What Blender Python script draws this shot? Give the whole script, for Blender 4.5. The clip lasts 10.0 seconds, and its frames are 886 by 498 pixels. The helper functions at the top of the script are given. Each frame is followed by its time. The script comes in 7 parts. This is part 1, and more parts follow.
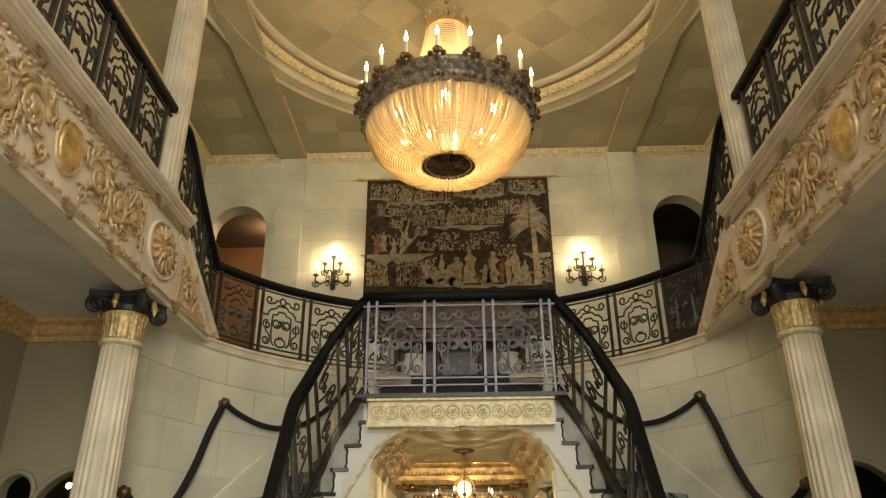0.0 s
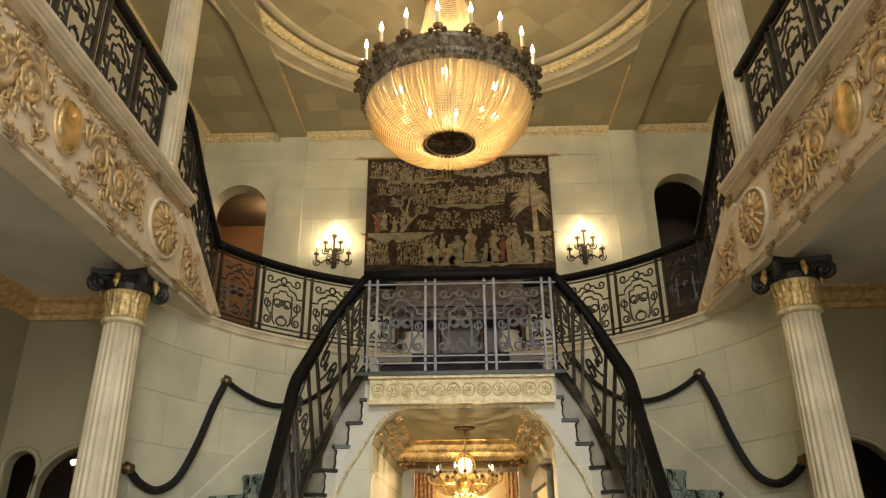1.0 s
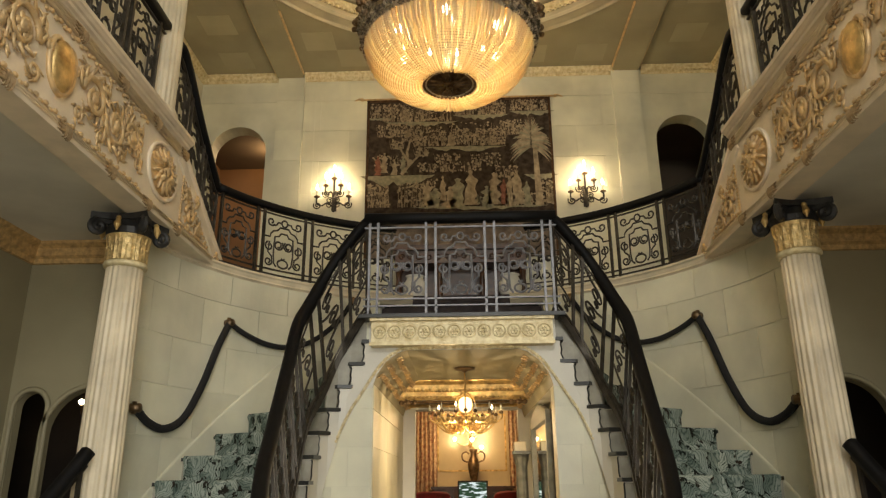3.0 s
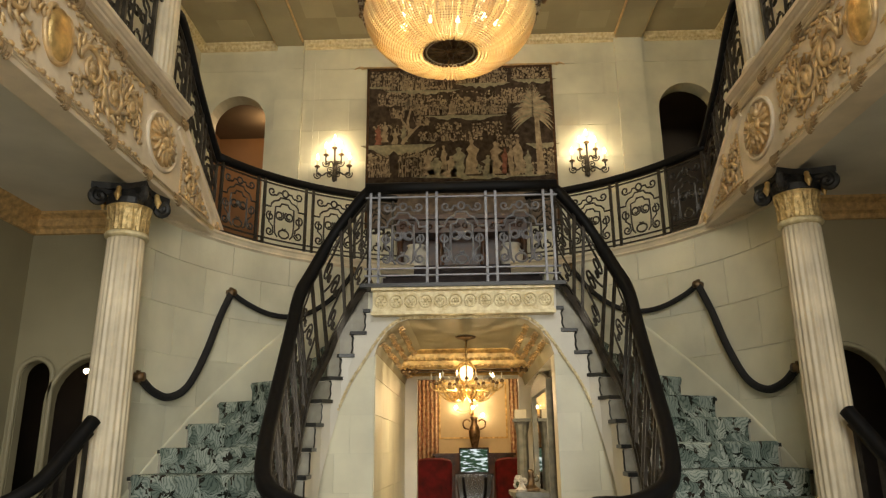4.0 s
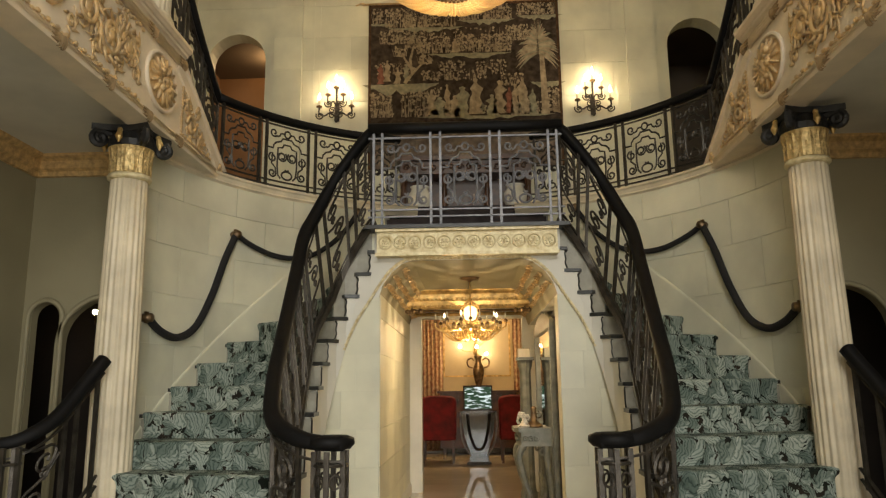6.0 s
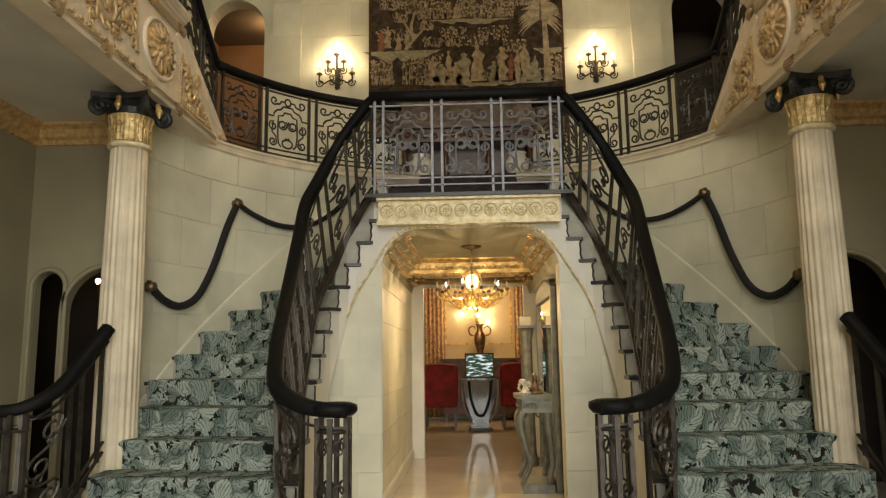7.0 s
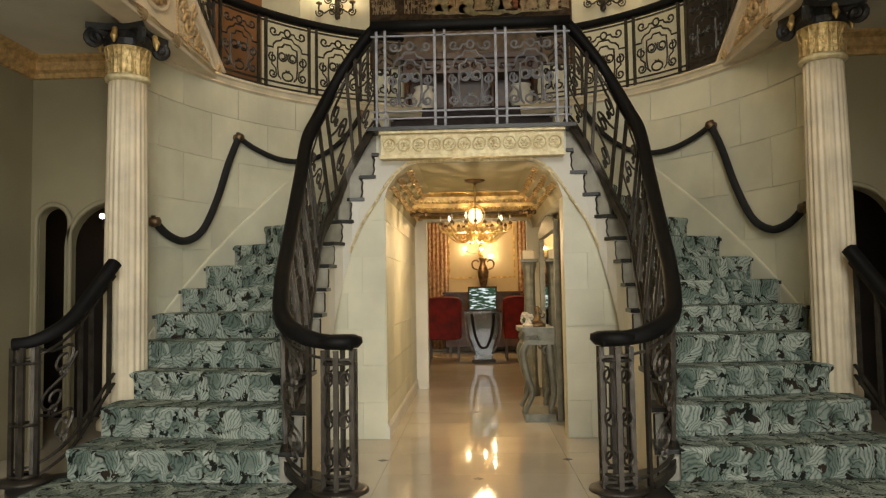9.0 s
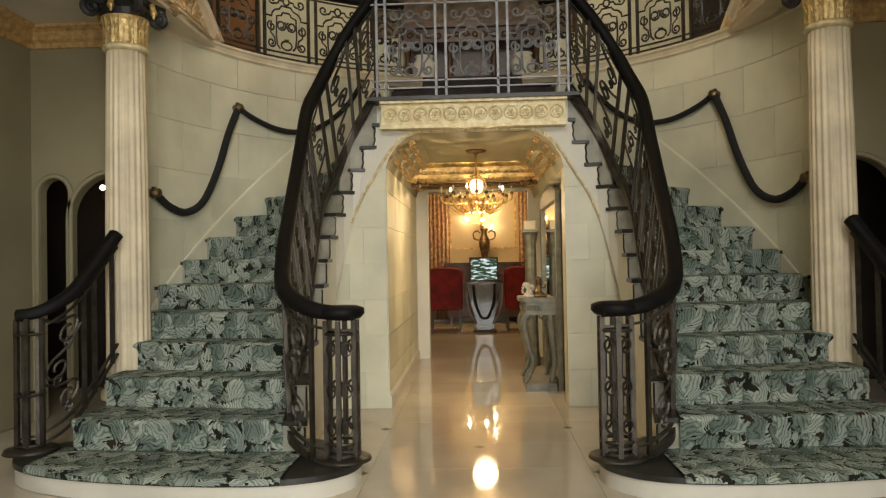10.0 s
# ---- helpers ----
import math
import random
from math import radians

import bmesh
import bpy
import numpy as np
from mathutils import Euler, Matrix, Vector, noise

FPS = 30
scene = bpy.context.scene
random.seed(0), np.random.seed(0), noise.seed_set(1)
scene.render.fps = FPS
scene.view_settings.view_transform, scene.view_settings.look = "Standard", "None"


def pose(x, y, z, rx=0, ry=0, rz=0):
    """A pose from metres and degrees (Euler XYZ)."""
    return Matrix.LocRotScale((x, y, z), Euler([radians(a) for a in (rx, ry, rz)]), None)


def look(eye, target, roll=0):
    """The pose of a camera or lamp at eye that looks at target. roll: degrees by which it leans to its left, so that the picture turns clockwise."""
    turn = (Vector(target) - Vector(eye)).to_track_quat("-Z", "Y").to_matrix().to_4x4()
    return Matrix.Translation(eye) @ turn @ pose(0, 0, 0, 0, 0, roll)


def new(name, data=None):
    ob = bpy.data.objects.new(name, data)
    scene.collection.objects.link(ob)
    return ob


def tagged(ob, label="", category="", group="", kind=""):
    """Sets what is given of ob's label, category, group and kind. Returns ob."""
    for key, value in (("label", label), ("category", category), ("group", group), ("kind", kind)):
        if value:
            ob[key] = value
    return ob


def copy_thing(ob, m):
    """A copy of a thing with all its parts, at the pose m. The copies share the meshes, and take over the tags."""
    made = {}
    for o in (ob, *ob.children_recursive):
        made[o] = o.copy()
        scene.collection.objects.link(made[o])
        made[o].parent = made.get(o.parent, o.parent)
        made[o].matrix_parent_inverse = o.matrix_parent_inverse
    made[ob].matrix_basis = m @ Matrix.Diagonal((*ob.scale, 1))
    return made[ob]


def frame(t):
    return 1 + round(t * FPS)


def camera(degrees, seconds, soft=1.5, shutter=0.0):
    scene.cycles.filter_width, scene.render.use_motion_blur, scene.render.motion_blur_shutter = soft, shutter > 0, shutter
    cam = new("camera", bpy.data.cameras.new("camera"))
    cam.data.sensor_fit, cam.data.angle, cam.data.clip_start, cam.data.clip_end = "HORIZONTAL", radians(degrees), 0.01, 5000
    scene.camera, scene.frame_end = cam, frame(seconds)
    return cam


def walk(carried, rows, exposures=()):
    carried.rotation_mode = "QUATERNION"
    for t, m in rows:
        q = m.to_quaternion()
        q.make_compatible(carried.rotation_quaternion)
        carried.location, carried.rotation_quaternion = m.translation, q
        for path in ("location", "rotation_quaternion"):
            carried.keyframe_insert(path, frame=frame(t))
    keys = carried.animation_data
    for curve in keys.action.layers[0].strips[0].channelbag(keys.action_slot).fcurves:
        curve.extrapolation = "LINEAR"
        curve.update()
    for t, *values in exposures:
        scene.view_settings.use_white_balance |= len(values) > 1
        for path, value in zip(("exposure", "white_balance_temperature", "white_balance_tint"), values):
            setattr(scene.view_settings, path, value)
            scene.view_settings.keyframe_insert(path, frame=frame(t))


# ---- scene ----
# A grand stair hall: horseshoe stair, drum wall, gallery, crystal chandelier.
from collections import OrderedDict

# ---- camera: stands still on the hall's axis and tilts down ----
EYE = (0.0, 0.0, 1.18)
cam = camera(63.54, 10.0, soft=1.25)
TILT = [  # seconds, yaw, pitch, roll
    (0.0, 1.51, 24.48, 0.48),
    (0.5, 1.51, 23.68, 0.43),
    (1.0, 1.57, 22.77, 0.48),
    (1.5, 1.60, 21.71, 0.50),
    (2.0, 1.62, 20.62, 0.52),
    (2.5, 1.63, 19.44, 0.54),
    (4.0, 1.75, 15.78, 0.62),
    (4.5, 1.86, 14.69, 0.69),
    (5.0, 1.93, 13.66, 0.69),
    (5.5, 2.01, 12.39, 0.71),
    (7.0, 2.24, 8.56, 0.82),
    (7.5, 2.30, 7.35, 0.82),
    (8.0, 2.42, 6.03, 0.87),
    (8.5, 2.48, 4.66, 0.90),
    (9.0, 2.52, 3.30, 0.95),
    (9.5, 2.57, 2.13, 0.98),
    (10.0, 2.62, 0.96, 1.07),
]
walk(cam, [(t, pose(*EYE, 90 + p, r, y)) for t, y, p, r in TILT])

# ---- world and large lights ----
world = bpy.data.worlds.new("sky")
scene.world = world
world.use_nodes = True
wn = world.node_tree.nodes
sky = wn.new("ShaderNodeTexSky")
sky.sky_type, sky.sun_disc, sky.sun_elevation, sky.sun_rotation = "NISHITA", False, radians(35), radians(180)
world.node_tree.links.new(sky.outputs[0], wn["Background"].inputs[0])
wn["Background"].inputs[1].default_value = 0.10


def lamp(name, kind, where, power, colour, size=0.1, target=None, size_y=None, spread=180):
    data = bpy.data.lights.new(name, kind)
    data.energy, data.color = power, colour
    if kind == "AREA":
        data.shape, data.size, data.size_y = "RECTANGLE", size, size_y or size
        data.spread = radians(spread)
    else:
        data.shadow_soft_size = size
    ob = new(name, data)
    ob.matrix_world = look(where, target) if target else pose(*where)
    return ob


WARM, CANDLE, DAY = (1.0, 0.74, 0.42), (1.0, 0.66, 0.32), (0.99, 0.98, 0.91)
CH = Vector((-0.07, 5.6, 0))  # the crystal chandelier's axis
lamp("daylight_doors", "AREA", (1.1, -2.85, 1.75), 52, DAY, 3.0, (-1.4, 3.8, 0.5), 2.8, 84)
lamp("daylight_upper", "AREA", (0.3, -2.85, 5.2), 178, DAY, 2.5, (0.2, 6, 4.0), 1.9)
lamp("upper_room_glow", "POINT", (-2.9, 9.9, 5.9), 9, CANDLE, 0.15)
lamp("chandelier_glow", "POINT", (CH.x, CH.y, 4.93), 82, WARM, 0.14)
lamp("chandelier_upper_glow", "POINT", (CH.x, CH.y, 5.36), 18, WARM, 0.25)

# ---- materials ----
def node_mat(name, base, rough=0.5, metal=0.0, vary=0.12, scale=6.0, bump=0.15, bscale=60.0, tint=None, spec=0.5, island=0.0, rvary=0.12):
    """A plain surface with soft stains at one scale and fine grain at another."""
    m = bpy.data.materials.new(name)
    m.use_nodes = True
    nt = m.node_tree
    n, l = nt.nodes, nt.links
    b = n["Principled BSDF"]
    b.inputs["Roughness"].default_value, b.inputs["Metallic"].default_value = rough, metal
    b.inputs["Specular IOR Level"].default_value = spec
    tc = n.new("ShaderNodeTexCoord")
    big = n.new("ShaderNodeTexNoise")
    big.inputs["Scale"].default_value, big.inputs["Detail"].default_value = scale, 6
    l.new(tc.outputs["Object"], big.inputs["Vector"])
    ramp = n.new("ShaderNodeValToRGB")
    dark = tint or tuple(c * (1 - 2.2 * vary) for c in base)
    light = tuple(min(1, c * (1 + vary)) for c in base)
    ramp.color_ramp.elements[0].color, ramp.color_ramp.elements[1].color = (*dark, 1), (*light, 1)
    ramp.color_ramp.elements[0].position, ramp.color_ramp.elements[1].position = 0.28, 0.68
    l.new(big.outputs["Fac"], ramp.inputs["Fac"])
    colour = ramp.outputs["Color"]
    if island:
        info = n.new("ShaderNodeObjectInfo")
        hsv = n.new("ShaderNodeHueSaturation")
        mp = n.new("ShaderNodeMapRange")
        mp.inputs["To Min"].default_value, mp.inputs["To Max"].default_value = 1 - island, 1 + island
        l.new(info.outputs["Random"], mp.inputs["Value"])
        l.new(mp.outputs[0], hsv.inputs["Value"])
        l.new(colour, hsv.inputs["Color"])
        colour = hsv.outputs["Color"]
    l.new(colour, b.inputs["Base Color"])
    fine = n.new("ShaderNodeTexNoise")
    fine.inputs["Scale"].default_value, fine.inputs["Detail"].default_value = bscale, 4
    l.new(tc.outputs["Object"], fine.inputs["Vector"])
    bp = n.new("ShaderNodeBump")
    bp.inputs["Strength"].default_value, bp.inputs["Distance"].default_value = bump, 0.01
    l.new(fine.outputs["Fac"], bp.inputs["Height"])
    l.new(bp.outputs[0], b.inputs["Normal"])
    rr = n.new("ShaderNodeMapRange")
    rr.inputs["To Min"].default_value, rr.inputs["To Max"].default_value = max(0.02, rough - rvary), min(1, rough + rvary)
    l.new(big.outputs["Fac"], rr.inputs["Value"])
    l.new(rr.outputs[0], b.inputs["Roughness"])
    return m


def glow_mat(name, colour, strength):
    m = bpy.data.materials.new(name)
    m.use_nodes = True
    b = m.node_tree.nodes["Principled BSDF"]
    b.inputs["Base Color"].default_value = (*colour, 1)
    b.inputs["Emission Color"].default_value = (*colour, 1)
    b.inputs["Emission Strength"].default_value = strength
    return m


STONE = node_mat("cream_limestone", (0.70, 0.675, 0.515), 0.42, 0, 0.10, 1.7, 0.10, 45, island=0.07)
PLASTER = node_mat("cream_plaster", (0.60, 0.56, 0.43), 0.6, 0, 0.08, 1.2, 0.12, 70)
WHITE = node_mat("white_painted_plaster", (0.70, 0.67, 0.58), 0.45, 0, 0.07, 2.2, 0.10, 60)
CEIL = node_mat("aged_ceiling_plaster", (0.37, 0.33, 0.215), 0.7, 0, 0.10, 1.3, 0.1, 60)
CREAM = node_mat("ivory_painted_moulding", (0.73, 0.63, 0.45), 0.42, 0, 0.10, 5, 0.15, 80)
BEIGE = node_mat("beige_painted_moulding", (0.80, 0.68, 0.51), 0.5, 0, 0.07, 5, 0.18, 80)
BROWNGILT = node_mat("browned_gilding", (0.40, 0.28, 0.15), 0.45, 0.4, 0.2, 16, 0.3, 90)
OCHRE = node_mat("ochre_gilt_moulding", (0.60, 0.40, 0.17), 0.42, 0.3, 0.2, 22, 0.5, 60)
GOLD = node_mat("worn_gilding", (0.76, 0.55, 0.23), 0.36, 0.75, 0.20, 14, 0.35, 90, tint=(0.36, 0.22, 0.08))
PALEGOLD = node_mat("pale_rubbed_gilding", (0.66, 0.46, 0.22), 0.40, 0.35, 0.22, 16, 0.35, 90, tint=(0.45, 0.33, 0.2))
CAPGOLD = node_mat("bright_leaf_gilding", (0.74, 0.56, 0.26), 0.40, 0.55, 0.25, 30, 0.7, 70, tint=(0.40, 0.27, 0.11))
IVGOLD = node_mat("ivory_and_gilt_relief", (0.70, 0.62, 0.40), 0.42, 0.18, 0.2, 22, 0.3, 90, tint=(0.54, 0.42, 0.20))
IRON = node_mat("dark_wrought_iron", (0.068, 0.058, 0.046), 0.40, 0.6, 0.25, 12, 0.3, 120)
STEEL = node_mat("polished_grey_iron", (0.27, 0.27, 0.29), 0.42, 0.25, 0.2, 12, 0.25, 120)
EBONY = node_mat("black_lacquered_wood", (0.005, 0.0045, 0.0045), 0.62, 0, 0.2, 9, 0.06, 80, spec=0.22)
SLATE = node_mat("dark_green_marble_tread", (0.025, 0.025, 0.022), 0.4, 0, 0.3, 11, 0.05, 60)
BRONZE = node_mat("antique_bronze", (0.24, 0.16, 0.09), 0.38, 0.9, 0.3, 16, 0.3, 90)
PEWTER = node_mat("dark_silvered_bronze", (0.52, 0.47, 0.40), 0.26, 0.9, 0.25, 18, 0.2, 90)
VELVET = node_mat("black_velvet_cord", (0.010, 0.009, 0.009), 0.85, 0, 0.2, 20, 0.5, 160)
BLACKCAP = node_mat("black_painted_volute", (0.020, 0.019, 0.018), 0.5, 0, 0.3, 15, 0.2, 80)
WOODDARK = node_mat("dark_walnut", (0.07, 0.03, 0.015), 0.35, 0, 0.3, 9, 0.1, 60)
# near-black colour that paints in the darkness of the side rooms
UNLIT_TONE = node_mat("unlit_room_tone", (0.022, 0.014, 0.009), 0.6, 0, 0.25, 3, 0.1, 50)
# cream plaster, its colour darkened to stand for shade under the balconies
SHADED_CREAM = node_mat("cream_darkened_for_shade", (0.30, 0.262, 0.16), 0.6, 0, 0.10, 1.2, 0.12, 70)
MAUVE = node_mat("dark_mauve_carpet", (0.060, 0.050, 0.052), 0.95, 0, 0.2, 8, 0.4, 200, spec=0.1)
# plaster with the dimness of unlit rooms put into its colour
DIM_TONED = node_mat("dim_toned_plaster", (0.16, 0.12, 0.08), 0.8, 0, 0.1, 2, 0.1, 50)
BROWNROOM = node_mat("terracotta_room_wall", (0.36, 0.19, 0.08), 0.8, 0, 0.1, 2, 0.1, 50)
RED = node_mat("crimson_velvet_upholstery", (0.22, 0.012, 0.014), 0.75, 0, 0.3, 7, 0.3, 150)
CANDLEWAX = node_mat("ivory_candle_sleeve", (0.75, 0.68, 0.52), 0.5, 0, 0.05, 10, 0.05, 60)
FLAME = glow_mat("lit_bulb", (1.0, 0.80, 0.50), 75)


def floor_mat():
    m = node_mat("polished_cream_marble", (0.60, 0.53, 0.42), 0.05, 0, 0.08, 1.1, 0.03, 14, island=0.05, rvary=0.02)
    return m


MARBLE = floor_mat()


# ---- mesh helpers ----
def part(name, bm, material, parent=None, label="", smooth=False):
    bmesh.ops.recalc_face_normals(bm, faces=bm.faces)
    me = bpy.data.meshes.new(name)
    bm.to_mesh(me)
    bm.free()
    me.materials.append(material)
    if smooth:
        me.shade_smooth()
    ob = new(name, me)
    if parent is not None:
        ob.parent = parent
    if label:
        tagged(ob, label)
    return ob


def share(name, me, parent, m=None):
    ob = new(name, me)
    ob.parent = parent
    if m is not None:
        ob.matrix_basis = m
    return ob


def thing(name, label, category, at=(0, 0, 0), group="", kind=""):
    ob = new(name)
    ob.empty_display_size = 0.1
    ob.location = at
    return tagged(ob, label, category, group, kind)


def box(bm, x0, x1, y0, y1, z0, z1):
    v = [bm.verts.new((x, y, z)) for z in (z0, z1) for y in (y0, y1) for x in (x0, x1)]
    for f in ((0, 1, 3, 2), (4, 6, 7, 5), (0, 4, 5, 1), (2, 3, 7, 6), (0, 2, 6, 4), (1, 5, 7, 3)):
        bm.faces.new([v[i] for i in f])


def boxed(*lims):
    bm = bmesh.new()
    box(bm, *lims)
    return bm


def prism(bm, pts, lift):
    """A polygon of 3D points, made solid by the vector lift."""
    lift = Vector(lift)
    a = [bm.verts.new(p) for p in pts]
    b = [bm.verts.new(Vector(p) + lift) for p in pts]
    n = len(pts)
    bm.faces.new(a)
    bm.faces.new(b[::-1])
    for i in range(n):
        bm.faces.new((a[i], b[i], b[(i + 1) % n], a[(i + 1) % n]))


def lathe(bm, profile, n=24, c=(0, 0, 0), flute=0.0, nf=0, arc=None, closed=False):
    """Profile rows of (radius, height) turned round a vertical axis."""
    rings = []
    for r, z in profile:
        ring = []
        for i in range(n):
            a = 2 * math.pi * i / n
            k = r * (1 - flute * (0.5 + 0.5 * math.cos(a * nf))) if nf else r
            ring.append(bm.verts.new((c[0] + k * math.cos(a), c[1] + k * math.sin(a), c[2] + z)))
        rings.append(ring)
    for p, q in zip(rings, rings[1:]):
        for i in range(n):
            bm.faces.new((p[i], p[(i + 1) % n], q[(i + 1) % n], q[i]))
    if closed:
        for i in range(n):
            bm.faces.new((rings[-1][i], rings[-1][(i + 1) % n], rings[0][(i + 1) % n], rings[0][i]))
    else:
        bm.faces.new(rings[0][::-1])
        bm.faces.new(rings[-1])


def sweep(bm, path, profile, closed=False, up=(0, 0, 1), cap=True):
    """Profile rows of (side, up) carried along a path; the side points to the right of the way."""
    path = [Vector(p) for p in path]
    up = Vector(up)
    rings = []
    n = len(path)
    for i, p in enumerate(path):
        a = path[(i - 1) % n] if (closed or i) else p
        b = path[(i + 1) % n] if (closed or i < n - 1) else p
        t = (b - a).normalized()
        side = t.cross(up)
        side = side.normalized() if side.length > 1e-6 else Vector((1, 0, 0))
        rise = side.cross(t).normalized()
        rings.append([bm.verts.new(p + side * u + rise * v) for u, v in profile])
    m = len(profile)
    for j in range(n if closed else n - 1):
        p, q = rings[j], rings[(j + 1) % n]
        for i in range(m):
            bm.faces.new((p[i], p[(i + 1) % m], q[(i + 1) % m], q[i]))
    if cap and not closed:
        bm.faces.new(rings[0][::-1])
        bm.faces.new(rings[-1])


def circle(r, n=8, k=1.0):
    return [(r * math.cos(2 * math.pi * i / n + 0.39), k * r * math.sin(2 * math.pi * i / n + 0.39)) for i in range(n)]


def tube(bm, path, r, n=6, taper=None, closed=False):
    """A round bar along a path, with frames carried from point to point."""
    path = [Vector(p) for p in path]
    k = len(path)
    ref = None
    rings = []
    for i, p in enumerate(path):
        a = path[(i - 1) % k] if (closed or i) else p
        b = path[(i + 1) % k] if (closed or i < k - 1) else p
        t = b - a
        if t.length < 1e-9:
            t = Vector((0, 0, 1))
        t.normalize()
        if ref is None:
            ref = t.cross(Vector((0, 0, 1)))
            if ref.length < 1e-3:
                ref = t.cross(Vector((0, 1, 0)))
        ref = (ref - t * ref.dot(t))
        ref = ref.normalized() if ref.length > 1e-6 else t.orthogonal().normalized()
        o = t.cross(ref)
        w = r * (taper(i / max(1, k - 1)) if taper else 1)
        rings.append([bm.verts.new(p + (ref * math.cos(2 * math.pi * j / n) + o * math.sin(2 * math.pi * j / n)) * w) for j in range(n)])
    for j in range(k if closed else k - 1):
        p, q = rings[j], rings[(j + 1) % k]
        for i in range(n):
            bm.faces.new((p[i], p[(i + 1) % n], q[(i + 1) % n], q[i]))
    if not closed:
        bm.faces.new(rings[0][::-1])
        bm.faces.new(rings[-1])


def ball(bm, c, r, sx=1, sy=1, sz=1, u=8, v=5):
    m = Matrix.Translation(c) @ Matrix.Diagonal((sx, sy, sz, 1))
    bmesh.ops.create_uvsphere(bm, u_segments=u, v_segments=v, radius=r, matrix=m)


def spline(pts, n=8):
    """A smooth line through the points."""
    p = [Vector(q) for q in pts]
    out = []
    for i in range(len(p) - 1):
        a, b, c, d = p[max(0, i - 1)], p[i], p[i + 1], p[min(len(p) - 1, i + 2)]
        for j in range(n):
            t = j / n
            out.append(0.5 * ((2 * b) + (c - a) * t + (2 * a - 5 * b + 4 * c - d) * t * t + (3 * b - a - 3 * c + d) * t ** 3))
    out.append(p[-1])
    return out


def spiral(cx, cy, r0, r1, a0, turns, n=14):
    """A flat volute that winds from radius r0 to r1; the sign of turns sets its hand."""
    return [(cx + (r0 + (r1 - r0) * i / n) * math.cos(a0 + turns * 2 * math.pi * i / n),
             cy + (r0 + (r1 - r0) * i / n) * math.sin(a0 + turns * 2 * math.pi * i / n)) for i in range(n + 1)]


# ---- the hall's measures ----
RISE, Z1 = 0.182, 0.12
LAND = Z1 + 13 * RISE           # landing of the horseshoe stair
DC, DR = 4.8, 2.42              # drum wall: centre on the axis, radius
GAL = 3.05                      # curved gallery floor
BX, BZ0, BZ1 = 2.2, 3.00, 3.80  # balcony beams: mean face, underside, top
FACE = {-1: 2.165, 1: 2.125}      # faces of the two beams
SIDE = 3.6                      # side walls
BACK = 8.8                      # far wall
TOP = 6.70                      # ceiling
LY = 5.65                       # landing's front


def step_z(k):
    return Z1 + (k - 1) * RISE


# nosing lines of the stair, from the well side to the wall side, for the steps 2 to 13 (x is mirrored for the other flight)
INNER = [(0.98, 3.98), (1.03, 4.24), (1.07, 4.50), (1.08, 4.76), (1.09, 5.00), (1.11, 5.25), (1.12, 5.45), (1.10, 5.60), (1.05, 5.69), (0.98, 5.73), (0.89, 5.75), (0.79, 5.75)]
OUTER = [(2.34, 4.05), (2.33, 4.40), (2.36, 4.71), (2.40, 4.93), (2.38, 5.22), (2.30, 5.50), (2.20, 5.77), (2.05, 6.05), (1.86, 6.33), (1.62, 6.58), (1.33, 6.80), (1.02, 6.97)]


def drum(theta, r=DR):
    """A point of the drum wall, theta degrees from the axis."""
    a = radians(theta)
    return r * math.sin(a), DC + r * math.cos(a)


# ---- the setting ----
def arch_wall(name, x0, x1, y0, y1, z0, z1, holes, material, label):
    """An upright wall along x with round-headed openings (centre, half width, foot, spring)."""
    bm = bmesh.new()
    line = [(x0, z0)]
    for cx, hw, foot, spring in sorted(holes):
        line += [(cx - hw, foot)] + [(cx - hw * math.cos(math.pi * i / 16), spring + hw * math.sin(math.pi * i / 16)) for i in range(17)] + [(cx + hw, foot)]
    line += [(x1, z0), (x1, z1), (x0, z1)]
    prism(bm, [(x, y0, z) for x, z in line], (0, y1 - y0, 0))
    return tagged(part(name, bm, material), label, "wall", kind="structure")


def slab(name, lims, material, label, category, kind="structure"):
    return tagged(part(name, boxed(*lims), material), label, category, kind=kind)


floor = slab("floor", (-6.2, 6.2, -3.2, 15.0, -0.2, -0.004), MARBLE, "polished cream marble floor with small dark insets", "floor")
slab("ceiling_dining", (-3.2, 3.2, 9.02, 14.2, 2.95, 3.1), CEIL, "plain dining room ceiling", "ceiling")
for s, nm in ((-1, "west"), (1, "east")):
    slab("wall_" + nm, (min(s * 5.2, s * 5.4), max(s * 5.2, s * 5.4), -3.2, 5.42, 0, BZ0), SHADED_CREAM, "cream plaster side wall of the hall", "wall")
    slab("wall_upper_" + nm, (min(s * SIDE, s * 3.8), max(s * SIDE, s * 3.8), -3.2, BACK, BZ0 + 0.2, TOP), PLASTER, "cream upper wall behind the balcony", "wall")
    # under-gallery end wall with two dark arches
    a, b = sorted((s * 2.46, s * 5.4))
    arch_wall("wall_end_" + nm, a, b, 5.42, 5.50, 0, BZ0 + 0.1, [(s * 2.80, 0.335, 0, 1.56), (s * 3.265, 0.115, 0, 1.76)], SHADED_CREAM,
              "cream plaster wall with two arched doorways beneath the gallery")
    slab("wall_dim_" + nm, (min(s * 2.2, s * 5.4), max(s * 2.2, s * 5.4), 6.9, 7.0, 0, 3.0), UNLIT_TONE, "side room wall, near-black tone for its lack of light", "wall")
    slab("balcony_floor_" + nm, (min(s * (FACE[s] + 0.10), s * 5.4), max(s * (FACE[s] + 0.10), s * 5.4), -3.2, 5.4, BZ0 + 0.06, BZ1 - 0.10), WHITE, "plain plaster soffit under the side balcony", "ceiling")
